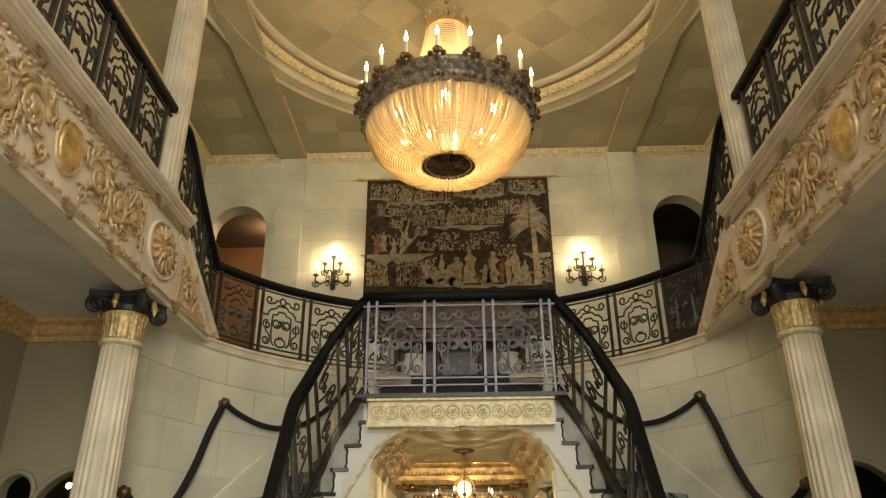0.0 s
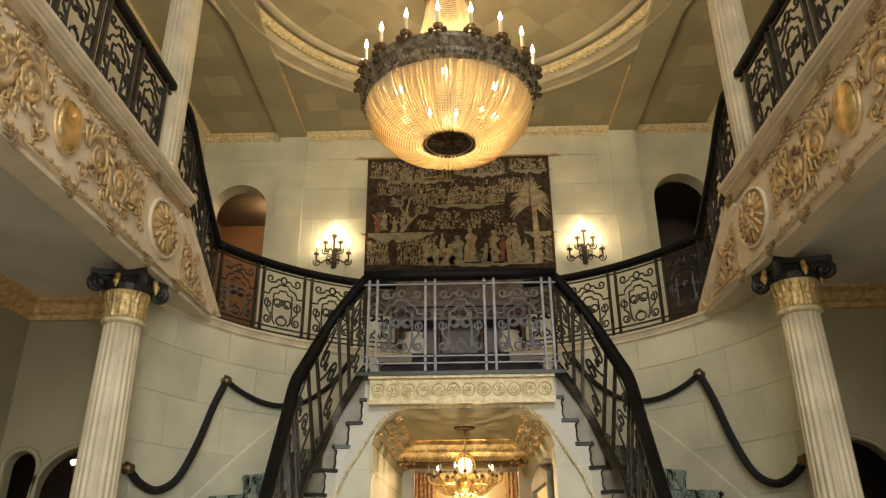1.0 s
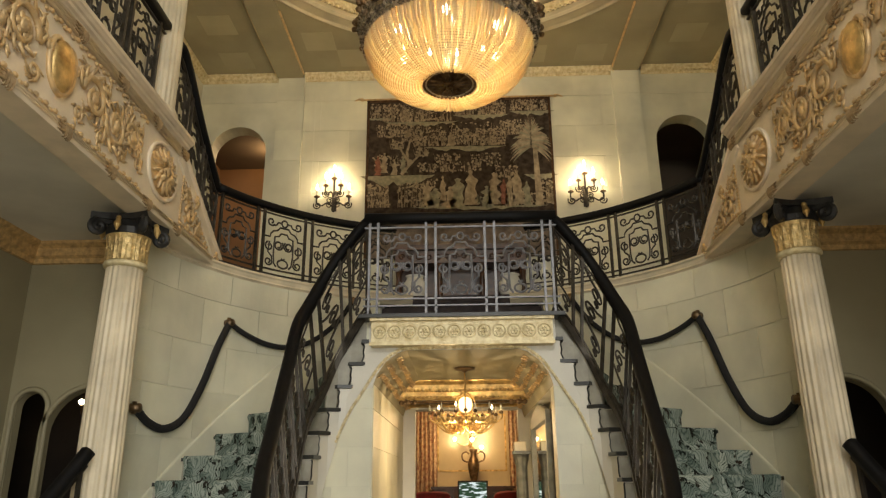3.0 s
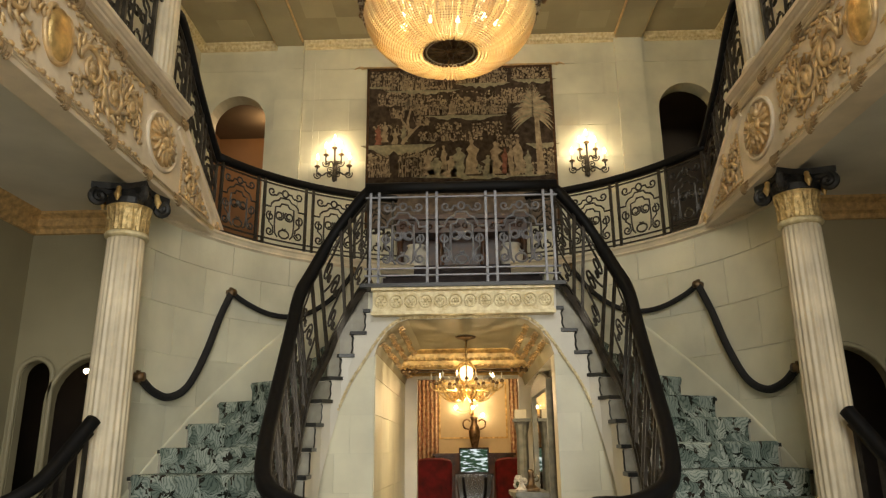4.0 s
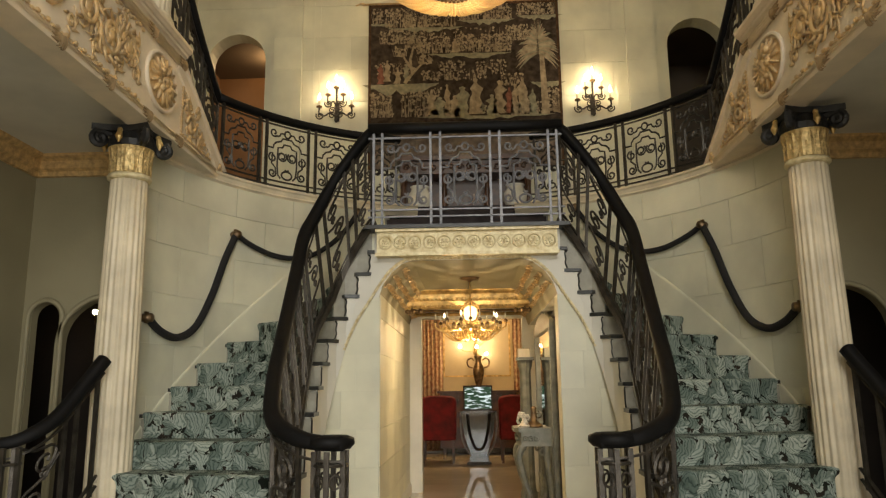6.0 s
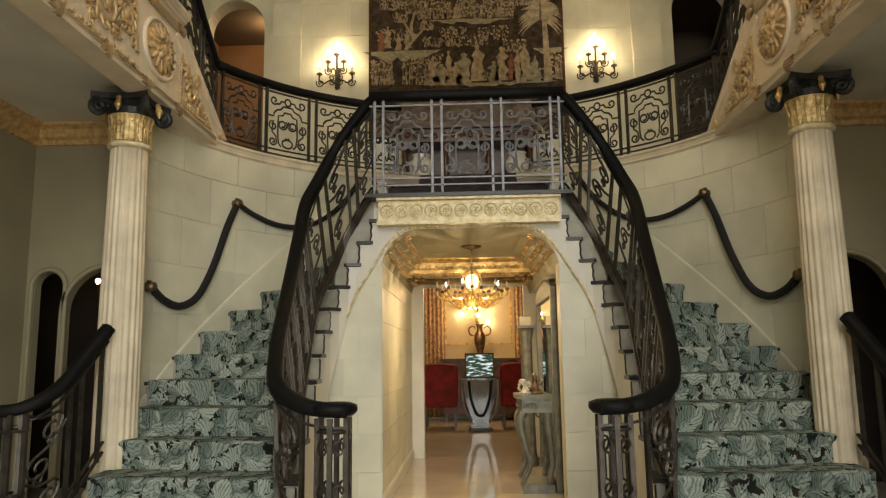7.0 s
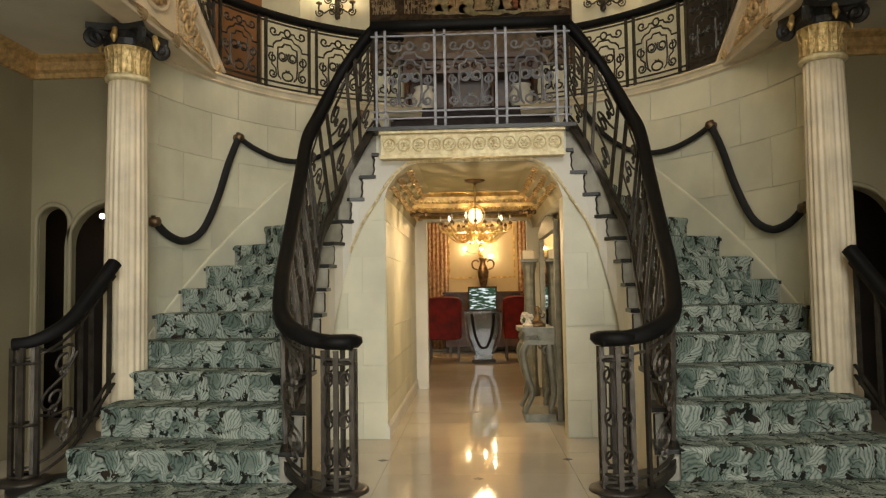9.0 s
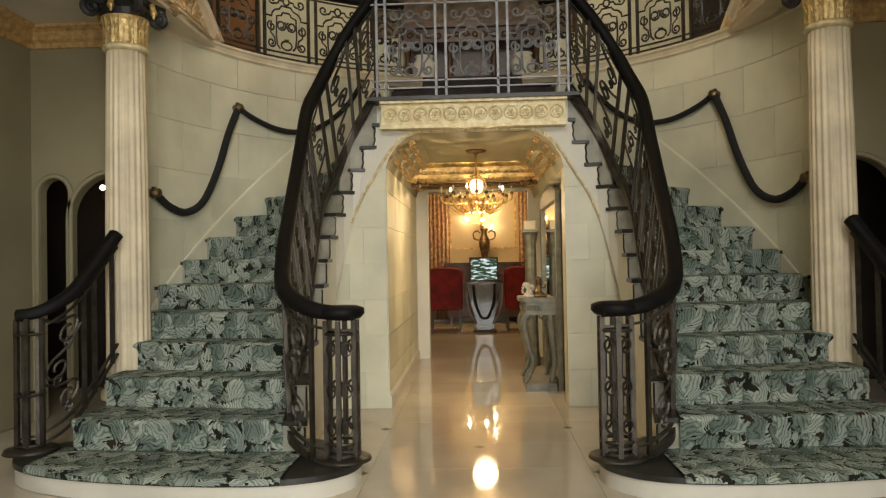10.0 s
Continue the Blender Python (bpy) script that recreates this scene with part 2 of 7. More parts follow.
slab("wall_south", (-5.4, -1.0, -3.2, -3.0, 0, TOP), PLASTER, "cream wall beside the entrance doors", "wall")
slab("wall_south_east", (3.2, 5.4, -3.2, -3.0, 0, TOP), PLASTER, "cream wall beside the entrance doors", "wall")
slab("wall_south_lintel", (-1.0, 3.2, -3.2, -3.0, 3.2, 4.2), PLASTER, "cream wall between the doors and the window", "wall")
slab("wall_south_top", (-1.0, 3.2, -3.2, -3.0, 6.2, TOP), PLASTER, "cream wall over the window", "wall")
arch_wall("wall_north", -3.8, 3.8, BACK, BACK + 0.25, GAL, TOP, [(-3.02, 0.385, GAL, 5.52), (3.06, 0.385, GAL, 5.56)], STONE,
          "pale limestone upper wall with arched doorways at both ends")
# unseen shell, lid and attic strip, added only to block stray sky light
for nm, l in (("west", (-6.4, -6.2, -3.2, 15.2, -0.2, 7.4)), ("east", (6.2, 6.4, -3.2, 15.2, -0.2, 7.4)), ("north", (-6.4, 6.4, 15.0, 15.2, -0.2, 7.4)), ("south_west", (-6.4, -5.4, -3.2, -3.0, -0.2, 7.4)), ("south_east", (5.4, 6.4, -3.2, -3.0, -0.2, 7.4))):
    slab("wall_outer_" + nm, l, DIM_TONED, "unseen outer wall, added to keep sky light out", "wall")
slab("roof", (-6.4, 6.4, -3.2, 15.2, 7.4, 7.5), DIM_TONED, "unseen lid, added to keep sky light out", "roof")
slab("wall_south_attic", (-5.4, 5.4, -3.2, -3.0, TOP, 7.4), DIM_TONED, "unseen strip above the ceiling, added to keep sky light out", "wall")
slab("wall_room_west", (-3.9, -2.0, 10.6, 10.7, GAL, TOP), BROWNROOM, "warm brown wall of the room past the arch", "wall")
slab("wall_room_east", (2.0, 3.9, 10.6, 10.7, GAL, TOP), DIM_TONED, "wall of the room past the arch, toned dark for dimness", "wall")
slab("ceiling_rooms", (-3.9, 3.9, BACK + 0.25, 10.7, TOP - 0.6, TOP - 0.5), DIM_TONED, "ceiling of the upper rooms, toned dark for dimness", "ceiling")
slab("gallery_floor", (-3.6, 3.6, 7.25, BACK + 1.9, GAL - 0.2, GAL), WHITE, "gallery floor at the head of the stairs", "floor")


RING = (0.0, 5.35)              # centre of the round recess


def ceiling():
    bm = bmesh.new()
    c, R = RING, 2.45
    n = 72
    ring = [(c[0] + R * math.cos(2 * math.pi * i / n), c[1] + R * math.sin(2 * math.pi * i / n)) for i in range(n)]
    # flat field round the circle, cut as quads out to a square, then plain slabs
    for (x, y), (u, v) in zip(ring, ring[1:] + ring[:1]):
        def out(px, py):
            dx, dy = px - c[0], py - c[1]
            k = 3.0 / max(abs(dx), abs(dy))
            return c[0] + dx * k, c[1] + dy * k
        (ox, oy), (pu, pv) = out(x, y), out(u, v)
        f = [bm.verts.new(p) for p in ((x, y, TOP), (u, v, TOP), (pu, pv, TOP), (ox, oy, TOP))]
        bm.faces.new(f)
        f = [bm.verts.new(p) for p in ((x, y, TOP), (u, v, TOP), (u, v, TOP + 0.09), (x, y, TOP + 0.09))]
        bm.faces.new(f)
    box(bm, -3.9, -3.0, -3.3, BACK + 0.3, TOP, TOP + 0.1)
    box(bm, 3.0, 3.9, -3.3, BACK + 0.3, TOP, TOP + 0.1)
    box(bm, -3.0, 3.0, -3.3, c[1] - 3.0, TOP, TOP + 0.1)
    box(bm, -3.0, 3.0, c[1] + 3.0, BACK + 0.3, TOP, TOP + 0.1)
    f = [bm.verts.new((x, y, TOP + 0.09)) for x, y in ring]
    bm.faces.new(f)
    box(bm, -5.5, 5.5, -3.4, BACK + 2.2, TOP + 0.3, TOP + 0.4)
    # flat ribs over the balcony edges
    for s in (-1, 1):
        a, b = sorted((s * 2.16, s * 2.52))
        box(bm, a, b, -3.0, BACK, TOP - 0.07, TOP + 0.01)
    box(bm, -3.6, 3.6, 2.2, 2.55, TOP - 0.07, TOP + 0.01)
    return tagged(part("ceiling", bm, CEIL), "ochre plaster ceiling with flat ribs and a round recess", "ceiling", kind="structure")


ceiling()


def carpet_mat():
    """Sage leaf pattern: fanned pale leaves with dark veins and deep green gaps."""
    m = node_mat("sage_acanthus_carpet", (0.30, 0.36, 0.32), 0.95, 0, 0.1, 9, 0.5, 220, spec=0.1)
    n, l = m.node_tree.nodes, m.node_tree.links
    b = n["Principled BSDF"]

    def math_node(op, a, c=None, val=None):
        k = n.new("ShaderNodeMath")
        k.operation = op
        l.new(a, k.inputs[0])
        if c is not None:
            l.new(c, k.inputs[1])
        elif val is not None:
            k.inputs[1].default_value = val
        return k.outputs[0]

    def ramp(src, *stops):
        k = n.new("ShaderNodeValToRGB")
        e = k.color_ramp.elements
        while len(e) < len(stops):
            e.new(0.5)
        for el, (p, c) in zip(e, stops):
            el.position, el.color = p, (*c, 1)
        l.new(src, k.inputs["Fac"])
        return k.outputs["Color"]

    def mix(kind, fac, a, c):
        k = n.new("ShaderNodeMixRGB")
        k.blend_type = kind
        if isinstance(fac, float):
            k.inputs["Fac"].default_value = fac
        else:
            l.new(fac, k.inputs["Fac"])
        for sock, v in ((k.inputs["Color1"], a), (k.inputs["Color2"], c)):
            if isinstance(v, tuple):
                sock.default_value = (*v, 1)
            else:
                l.new(v, sock)
        return k.outputs["Color"]

    tc = n.new("ShaderNodeTexCoord")
    sep = n.new("ShaderNodeSeparateXYZ")
    l.new(tc.outputs["Object"], sep.inputs[0])
    up = math_node("ADD", sep.outputs["Y"], sep.outputs["Z"])
    flat_v = n.new("ShaderNodeCombineXYZ")
    l.new(sep.outputs["X"], flat_v.inputs[0])
    l.new(up, flat_v.inputs[1])
    warp = n.new("ShaderNodeTexNoise")
    warp.inputs["Scale"].default_value, warp.inputs["Detail"].default_value = 8.0, 4.0
    l.new(flat_v.outputs[0], warp.inputs["Vector"])
    wv = mix("LINEAR_LIGHT", 0.085, flat_v.outputs[0], warp.outputs["Color"])
    cell = n.new("ShaderNodeTexVoronoi")
    cell.voronoi_dimensions, cell.inputs["Scale"].default_value, cell.inputs["Randomness"].default_value = "2D", 7.0, 1.0
    l.new(wv, cell.inputs["Vector"])
    edge = n.new("ShaderNodeTexVoronoi")
    edge.voronoi_dimensions, edge.feature, edge.inputs["Scale"].default_value, edge.inputs["Randomness"].default_value = "2D", "DISTANCE_TO_EDGE", 7.0, 1.0
    l.new(wv, edge.inputs["Vector"])
    d = n.new("ShaderNodeVectorMath")
    d.operation = "SUBTRACT"
    l.new(wv, d.inputs[0])
    l.new(cell.outputs["Position"], d.inputs[1])
    ds = n.new("ShaderNodeSeparateXYZ")
    l.new(d.outputs[0], ds.inputs[0])
    cs = n.new("ShaderNodeSeparateColor")
    l.new(cell.outputs["Color"], cs.inputs[0])
    # each cell is one leaf: u runs across it, v along its curved midrib
    turn = math_node("MULTIPLY", math_node("SUBTRACT", cs.outputs[0], val=0.5), val=3.0)
    co, si = math_node("COSINE", turn), math_node("SINE", turn)
    u = math_node("SUBTRACT", math_node("MULTIPLY", ds.outputs["X"], co), math_node("MULTIPLY", ds.outputs["Y"], si))
    v = math_node("ADD", math_node("MULTIPLY", ds.outputs["X"], si), math_node("MULTIPLY", ds.outputs["Y"], co))
    curl = math_node("MULTIPLY", math_node("MULTIPLY", v, v), val=5.0)
    u = math_node("ADD", u, curl)
    au = math_node("ABSOLUTE", u)
    # veins run slantwise from the midrib, and widen into lobes
    stray = math_node("MULTIPLY", warp.outputs["Fac"], val=9.0)
    ph = math_node("ADD", math_node("SUBTRACT", math_node("MULTIPLY", v, val=175.0), math_node("MULTIPLY", au, val=240.0)), stray)
    vein = math_node("ADD", math_node("MULTIPLY", math_node("SINE", ph), val=0.5), val=0.5)
    leaf = ramp(vein, (0.0, (0.20, 0.24, 0.215)), (0.22, (0.36, 0.405, 0.36)), (0.55, (0.47, 0.505, 0.45)), (1.0, (0.51, 0.535, 0.475)))
    half = ramp(math_node("ADD", math_node("MULTIPLY", u, val=18.0), val=0.5), (0.0, (0.34, 0.40, 0.38)), (0.45, (0.72, 0.77, 0.75)), (0.55, (1.0, 1.0, 1.0)), (1.0, (0.82, 0.85, 0.83)))
    leaf = mix("MULTIPLY", 0.9, leaf, half)
    rib = ramp(math_node("MULTIPLY", au, val=40.0), (0.0, (0.30, 0.36, 0.33)), (0.14, (0.55, 0.6, 0.57)), (0.28, (1, 1, 1)))
    leaf = mix("MULTIPLY", 0.75, leaf, rib)
    tone = ramp(cs.outputs[1], (0.0, (0.50, 0.56, 0.55)), (0.5, (0.85, 0.88, 0.87)), (1.0, (1.08, 1.06, 1.02)))
    leaf = mix("MULTIPLY", 0.8, leaf, tone)
    rim = ramp(edge.outputs["Distance"], (0.0, (0.10, 0.12, 0.10)), (0.03, (0.55, 0.58, 0.55)), (0.08, (1, 1, 1)))
    leaf = mix("MULTIPLY", 0.6, leaf, rim)
    # ragged dark ground shows between some of the leaves
    gap = n.new("ShaderNodeTexNoise")
    gap.inputs["Scale"].default_value, gap.inputs["Detail"].default_value = 19.0, 3.0
    l.new(wv, gap.inputs["Vector"])
    near = math_node("MULTIPLY", edge.outputs["Distance"], val=0.45)
    lobe = math_node("MULTIPLY", vein, val=0.075)
    g = math_node("SUBTRACT", math_node("SUBTRACT", gap.outputs["Fac"], near), lobe)
    mask = ramp(g, (0.496, (0, 0, 0)), (0.506, (1, 1, 1)))
    ground = n.new("ShaderNodeTexNoise")
    ground.inputs["Scale"].default_value = 5.0
    l.new(flat_v.outputs[0], ground.inputs["Vector"])
    dk = ramp(ground.outputs["Fac"], (0.42, (0.014, 0.018, 0.014)), (0.66, (0.040, 0.030, 0.022)))
    col = mix("MIX", mask, leaf, dk)
    l.new(col, b.inputs["Base Color"])
    return m


CARPET = carpet_mat()

# ---- drum wall, landing and stairs ----
def drum_wall(s, nm):
    bm = bmesh.new()
    th = [20 + i * 3.5 for i in range(21)]
    pts = [drum(t) for t in th]
    outp = [drum(t, DR + 0.22 - max(0, t - 60) * 0.006) for t in th]
    for i in range(len(th) - 1):
        (a, b), (c, d) = pts[i], pts[i + 1]
        (e, f), (g, h) = outp[i], outp[i + 1]
        prism(bm, [(s * a, b, 0), (s * c, d, 0), (s * g, h, 0), (s * e, f, 0)], (0, 0, GAL - 0.03))
    return tagged(part("drum_wall_" + nm, bm, STONE), "curved pale limestone wall round the stair", "wall", kind="structure")


def wall_string(s, nm):
    """Plain sloping stone band along the drum, beside the runner."""
    bm = bmesh.new()
    rows = []
    for i in range(31):
        t = 86 - i * 1.7
        z = 0.87 + (82.3 - t) * 0.0362
        rows.append([bm.verts.new((s * drum(t, r)[0], drum(t, r)[1], zz)) for r, zz in ((DR - 0.008, z - 0.55), (DR - 0.024, z - 0.55), (DR - 0.024, z - 0.024), (DR - 0.019, z - 0.006), (DR - 0.008, z))])
    for p, q in zip(rows, rows[1:]):
        for k in range(5):
            bm.faces.new((p[k], p[(k + 1) % 5], q[(k + 1) % 5], q[k]))
    bm.faces.new(rows[0])
    bm.faces.new(rows[-1][::-1])
    tagged(part("trim_wall_string_" + nm, bm, STONE), "sloping limestone skirting beside the stair", "skirting", kind="structure")


# grey that puts shade into the colour of white risers and string plate
SHADE_GREY = node_mat("shade_grey_tone", (0.36, 0.34, 0.275), 0.5, 0, 0.15, 8, 0.1, 60)


def under(k):
    """Underside of the flight at step k; the lower steps are solid."""
    return {8: 0.55, 9: 0.95, 10: 1.24}.get(k, 0.0 if k < 8 else step_z(k) - 0.42)


def steps(s, nm):
    st = thing("staircase", "curved white stair with dark treads and leaf-patterned runner", "staircase", group="horseshoe flights")
    flip = lambda p, z: (s * p[0], p[1], z)
    lines = list(zip(INNER, OUTER))
    last = ((0.76, LY + 0.10), (0.76, 7.02))
    for i, (a, b) in enumerate(lines):
        k = i + 2
        c, d = lines[i + 1] if i + 1 < len(lines) else last
        z = step_z(k)
        A, B, C, D = (Vector(p) for p in (a, b, c, d))
        # white riser body down to the floor
        bm = bmesh.new()
        f0, f1 = under(k), under(k + 1)
        ring = [(A, f0), (B, f0), (D, f1), (C, f1)]
        lo = [bm.verts.new(flip(p, f)) for p, f in ring]
        hi = [bm.verts.new(flip(p, z - 0.028)) for p, f in ring]
        bm.faces.new(lo)
        bm.faces.new(hi)
        for m in range(4):
            bm.faces.new((lo[m], lo[(m + 1) % 4], hi[(m + 1) % 4], hi[m]))
        bmesh.ops.recalc_face_normals(bm, faces=bm.faces)
        part("riser", bm, WHITE, st)
        # thin facing whose grey paints shade onto the white riser
        bm = bmesh.new()
        o = (A - C).normalized() * 0.006
        zb = z - RISE + 0.002
        prism(bm, [flip(A + o, zb), flip(B + o, zb), flip(B, zb), flip(A, zb)], (0, 0, RISE - 0.037))
        part("riser_facing", bm, SHADE_GREY, st, "thin grey-cream facing, shade painted over the white riser")
        # dark tread with a projecting end and nosing
        bm = bmesh.new()
        way = (A - C).normalized() * 0.028
        lip = (A - B).normalized() * 0.022
        prism(bm, [flip(A + way + lip, z - 0.026), flip(B + way, z - 0.026), flip(D, z - 0.026), flip(C + lip, z - 0.026)], (0, 0, 0.026))
        part("tread", bm, SLATE, st, "dark marble tread")
        # thin dark scroll at the riser's end
        bm = bmesh.new()
        out = (A - C).normalized()
        tube(bm, spline([flip(A + out * o + lip * 0.3, z - 0.036 - (RISE - 0.04) * t) for o, t in ((0.020, 0.0), (0.004, 0.12), (0.012, 0.45), (0.006, 0.7), (0.022, 1.0))], 4), 0.006, 4)
        part("tread_bracket", bm, SLATE, st, "thin dark scroll bracket")
        # runner: a rounded fold over the nosing and down the riser
        bm = bmesh.new()
        t0, t1 = 0.085, 0.955
        if k >= 4:
            t0 = min(0.20, 0.085 + 0.04 * (k - 3))
        if k <= 3:
            t1 = 0.985
        rows = []
        n = 10
        for j in range(n + 1):
            t = t0 + (t1 - t0) * j / n
            p, q = A.lerp(B, t), C.lerp(D, t)
            fwd = (A - C).lerp(B - D, t).normalized()
            row = [flip(q + fwd * 0.02, z + 0.014), flip(p, z + 0.014)]
            row += [flip(p + fwd * (0.034 + 0.022 * math.sin(a)), z - 0.010 + 0.024 * math.cos(a)) for a in (0.3, 0.9, 1.6, 2.4)]
            row += [flip(p + fwd * 0.036, z - 0.06), flip(p + fwd * 0.034, z - RISE + 0.016)]
            rows.append([bm.verts.new(v) for v in row])
        for u, v in zip(rows, rows[1:]):
            for m in range(len(u) - 1):
                bm.faces.new((u[m], u[m + 1], v[m + 1], v[m]))
        part("carpet_runner", bm, CARPET, st, "sage green carpet with acanthus leaves", smooth=True)
    # string plate that follows the well side, in the same shade grey
    bm = bmesh.new()
    prev = None
    for i in range(8, len(lines) + 1):
        (p, q) = lines[i] if i < len(lines) else last
        P, Q = Vector(p), Vector(q)
        off = (Q - P).normalized()
        z = step_z(i + 2)
        row = [bm.verts.new(flip(P + off * o, zz)) for o, zz in ((0.035, z - 0.16), (0.055, z - 0.16), (0.055, z + 0.20), (0.035, z + 0.20))]
        if prev:
            for m in range(4):
                bm.faces.new((prev[m], prev[(m + 1) % 4], row[(m + 1) % 4], row[m]))
        else:
            bm.faces.new(row)
        prev = row
    bm.faces.new(prev[::-1])
    bmesh.ops.recalc_face_normals(bm, faces=bm.faces)
    part("string_plate", bm, SHADE_GREY, st, "string plate in the risers' shade grey")
    # starting step with rounded ends
    shape = [(0.64, 3.86), (0.66, 3.74), (0.72, 3.64), (0.82, 3.56), (1.0, 3.50), (1.25, 3.485), (1.5, 3.50), (1.85, 3.55), (2.15, 3.62), (2.40, 3.72), (2.56, 3.85), (2.62, 4.0), (2.58, 4.18), (2.45, 4.3), (1.0, 4.3), (0.74, 4.12), (0.66, 4.0)]
    shape = [(v.x, v.y) for v in spline([(x, y, 0) for x, y in shape[:14]], 5)] + shape[14:]
    bm = bmesh.new()
    prism(bm, [(s * x, y, 0) for x, y in shape], (0, 0, Z1 - 0.03))
    part("starting_step", bm, WHITE, st, "white rounded starting step")
    bm = bmesh.new()
    cx, cy = 1.6, 3.95
    prism(bm, [(s * (cx + (x - cx) * 1.012), cy + (y - cy) * 1.03, Z1 - 0.03) for x, y in shape], (0, 0, 0.03))
    part("starting_tread", bm, SLATE, st, "dark marble starting tread")
    bm = bmesh.new()
    rows = []
    fr = [(v.x, v.y) for v in spline([(0.98, 3.492, 0), (1.25, 3.475, 0), (1.5, 3.49, 0), (1.85, 3.54, 0), (2.15, 3.61, 0), (2.42, 3.72, 0)], 5)]
    for x, y in fr:
        row = [(x, 4.12, Z1 + 0.012), (x, 3.8, Z1 + 0.013), (x, y + 0.01, Z1 + 0.014), (x, y - 0.012, Z1 + 0.002), (x, y - 0.014, Z1 - 0.022)]
        rows.append([bm.verts.new((s * a, b, c)) for a, b, c in row])
    for u, v in zip(rows, rows[1:]):
        for m in range(len(u) - 1):
            bm.faces.new((u[m], u[m + 1], v[m + 1], v[m]))
    part("carpet_runner", bm, CARPET, st, "sage green carpet with acanthus leaves", smooth=True)
    return st


def rosette(bm, x, y, z, r, facing=(0, -1, 0)):
    """A flat flower: a ring, eight petals and a knob, on an upright face."""
    f = Vector(facing)
    u = Vector((0, 0, 1)).cross(f).normalized()
    w = Vector((0, 0, 1))
    c = Vector((x, y, z))
    tube(bm, [c + (u * math.cos(a) + w * math.sin(a)) * r for a in [2 * math.pi * i / 16 for i in range(16)]], r * 0.16, 5, closed=True)
    for i in range(6):
        a = 2 * math.pi * i / 6
        ball(bm, c + (u * math.cos(a) + w * math.sin(a)) * r * 0.5, r * 0.26, u=5, v=3)
    ball(bm, c + f * r * 0.15, r * 0.24, u=6, v=4)


def landing():
    ld = thing("stair_landing", "white landing over the passage with gilt rosette frieze", "landing")
    bm = bmesh.new()
    W = 0.76
    # body: bridges the passage from the front to the gallery steps
    prism(bm, [(-W, LY + 0.1, 2.22), (W, LY + 0.1, 2.22), (W, LY + 0.1, LAND - 0.03), (-W, LY + 0.1, LAND - 0.03)], (0, 1.65, 0))
    part("landing_body", bm, WHITE, ld)
    bm = bmesh.new()
    box(bm, -W + 0.03, W - 0.03, LY + 0.01, LY + 0.1, 2.235, LAND - 0.03)
    part("frieze_band", bm, IVGOLD, ld, "ivory band with gilt relief")
    for z0, z1, o in ((2.435, LAND - 0.03, 0.028), (2.235, 2.262, 0.018)):
        part("frieze_fillet", boxed(-W + 0.02, W - 0.02, LY - o, LY + 0.009, z0, z1), IVGOLD, ld, "ivory and gilt fillet")
    for i in range(12):
        bm = bmesh.new()
        x = -0.66 + i * 1.32 / 11
        rosette(bm, x, LY + 0.008, 2.348, 0.052)
        part("rosette", bm, IVGOLD, ld, "gilt rosette")
    bm = bmesh.new()
    box(bm, -W - 0.07, W + 0.07, LY - 0.05, LY + 0.6, LAND - 0.03, LAND)
    part("landing_ledge", bm, SLATE, ld, "dark marble landing edge")
    bm = bmesh.new()
    box(bm, -W, W, LY + 0.6, 7.3, LAND - 0.03, LAND)
    part("landing_floor", bm, MAUVE, ld, "dark mauve carpet")
    for i in range(3):
        part("gallery_step", boxed(-0.8, 0.8, 6.75 + i * 0.24, 7.3, LAND + i * 0.188, LAND + (i + 1) * 0.188), MAUVE, ld, "dark carpeted step")
    return ld


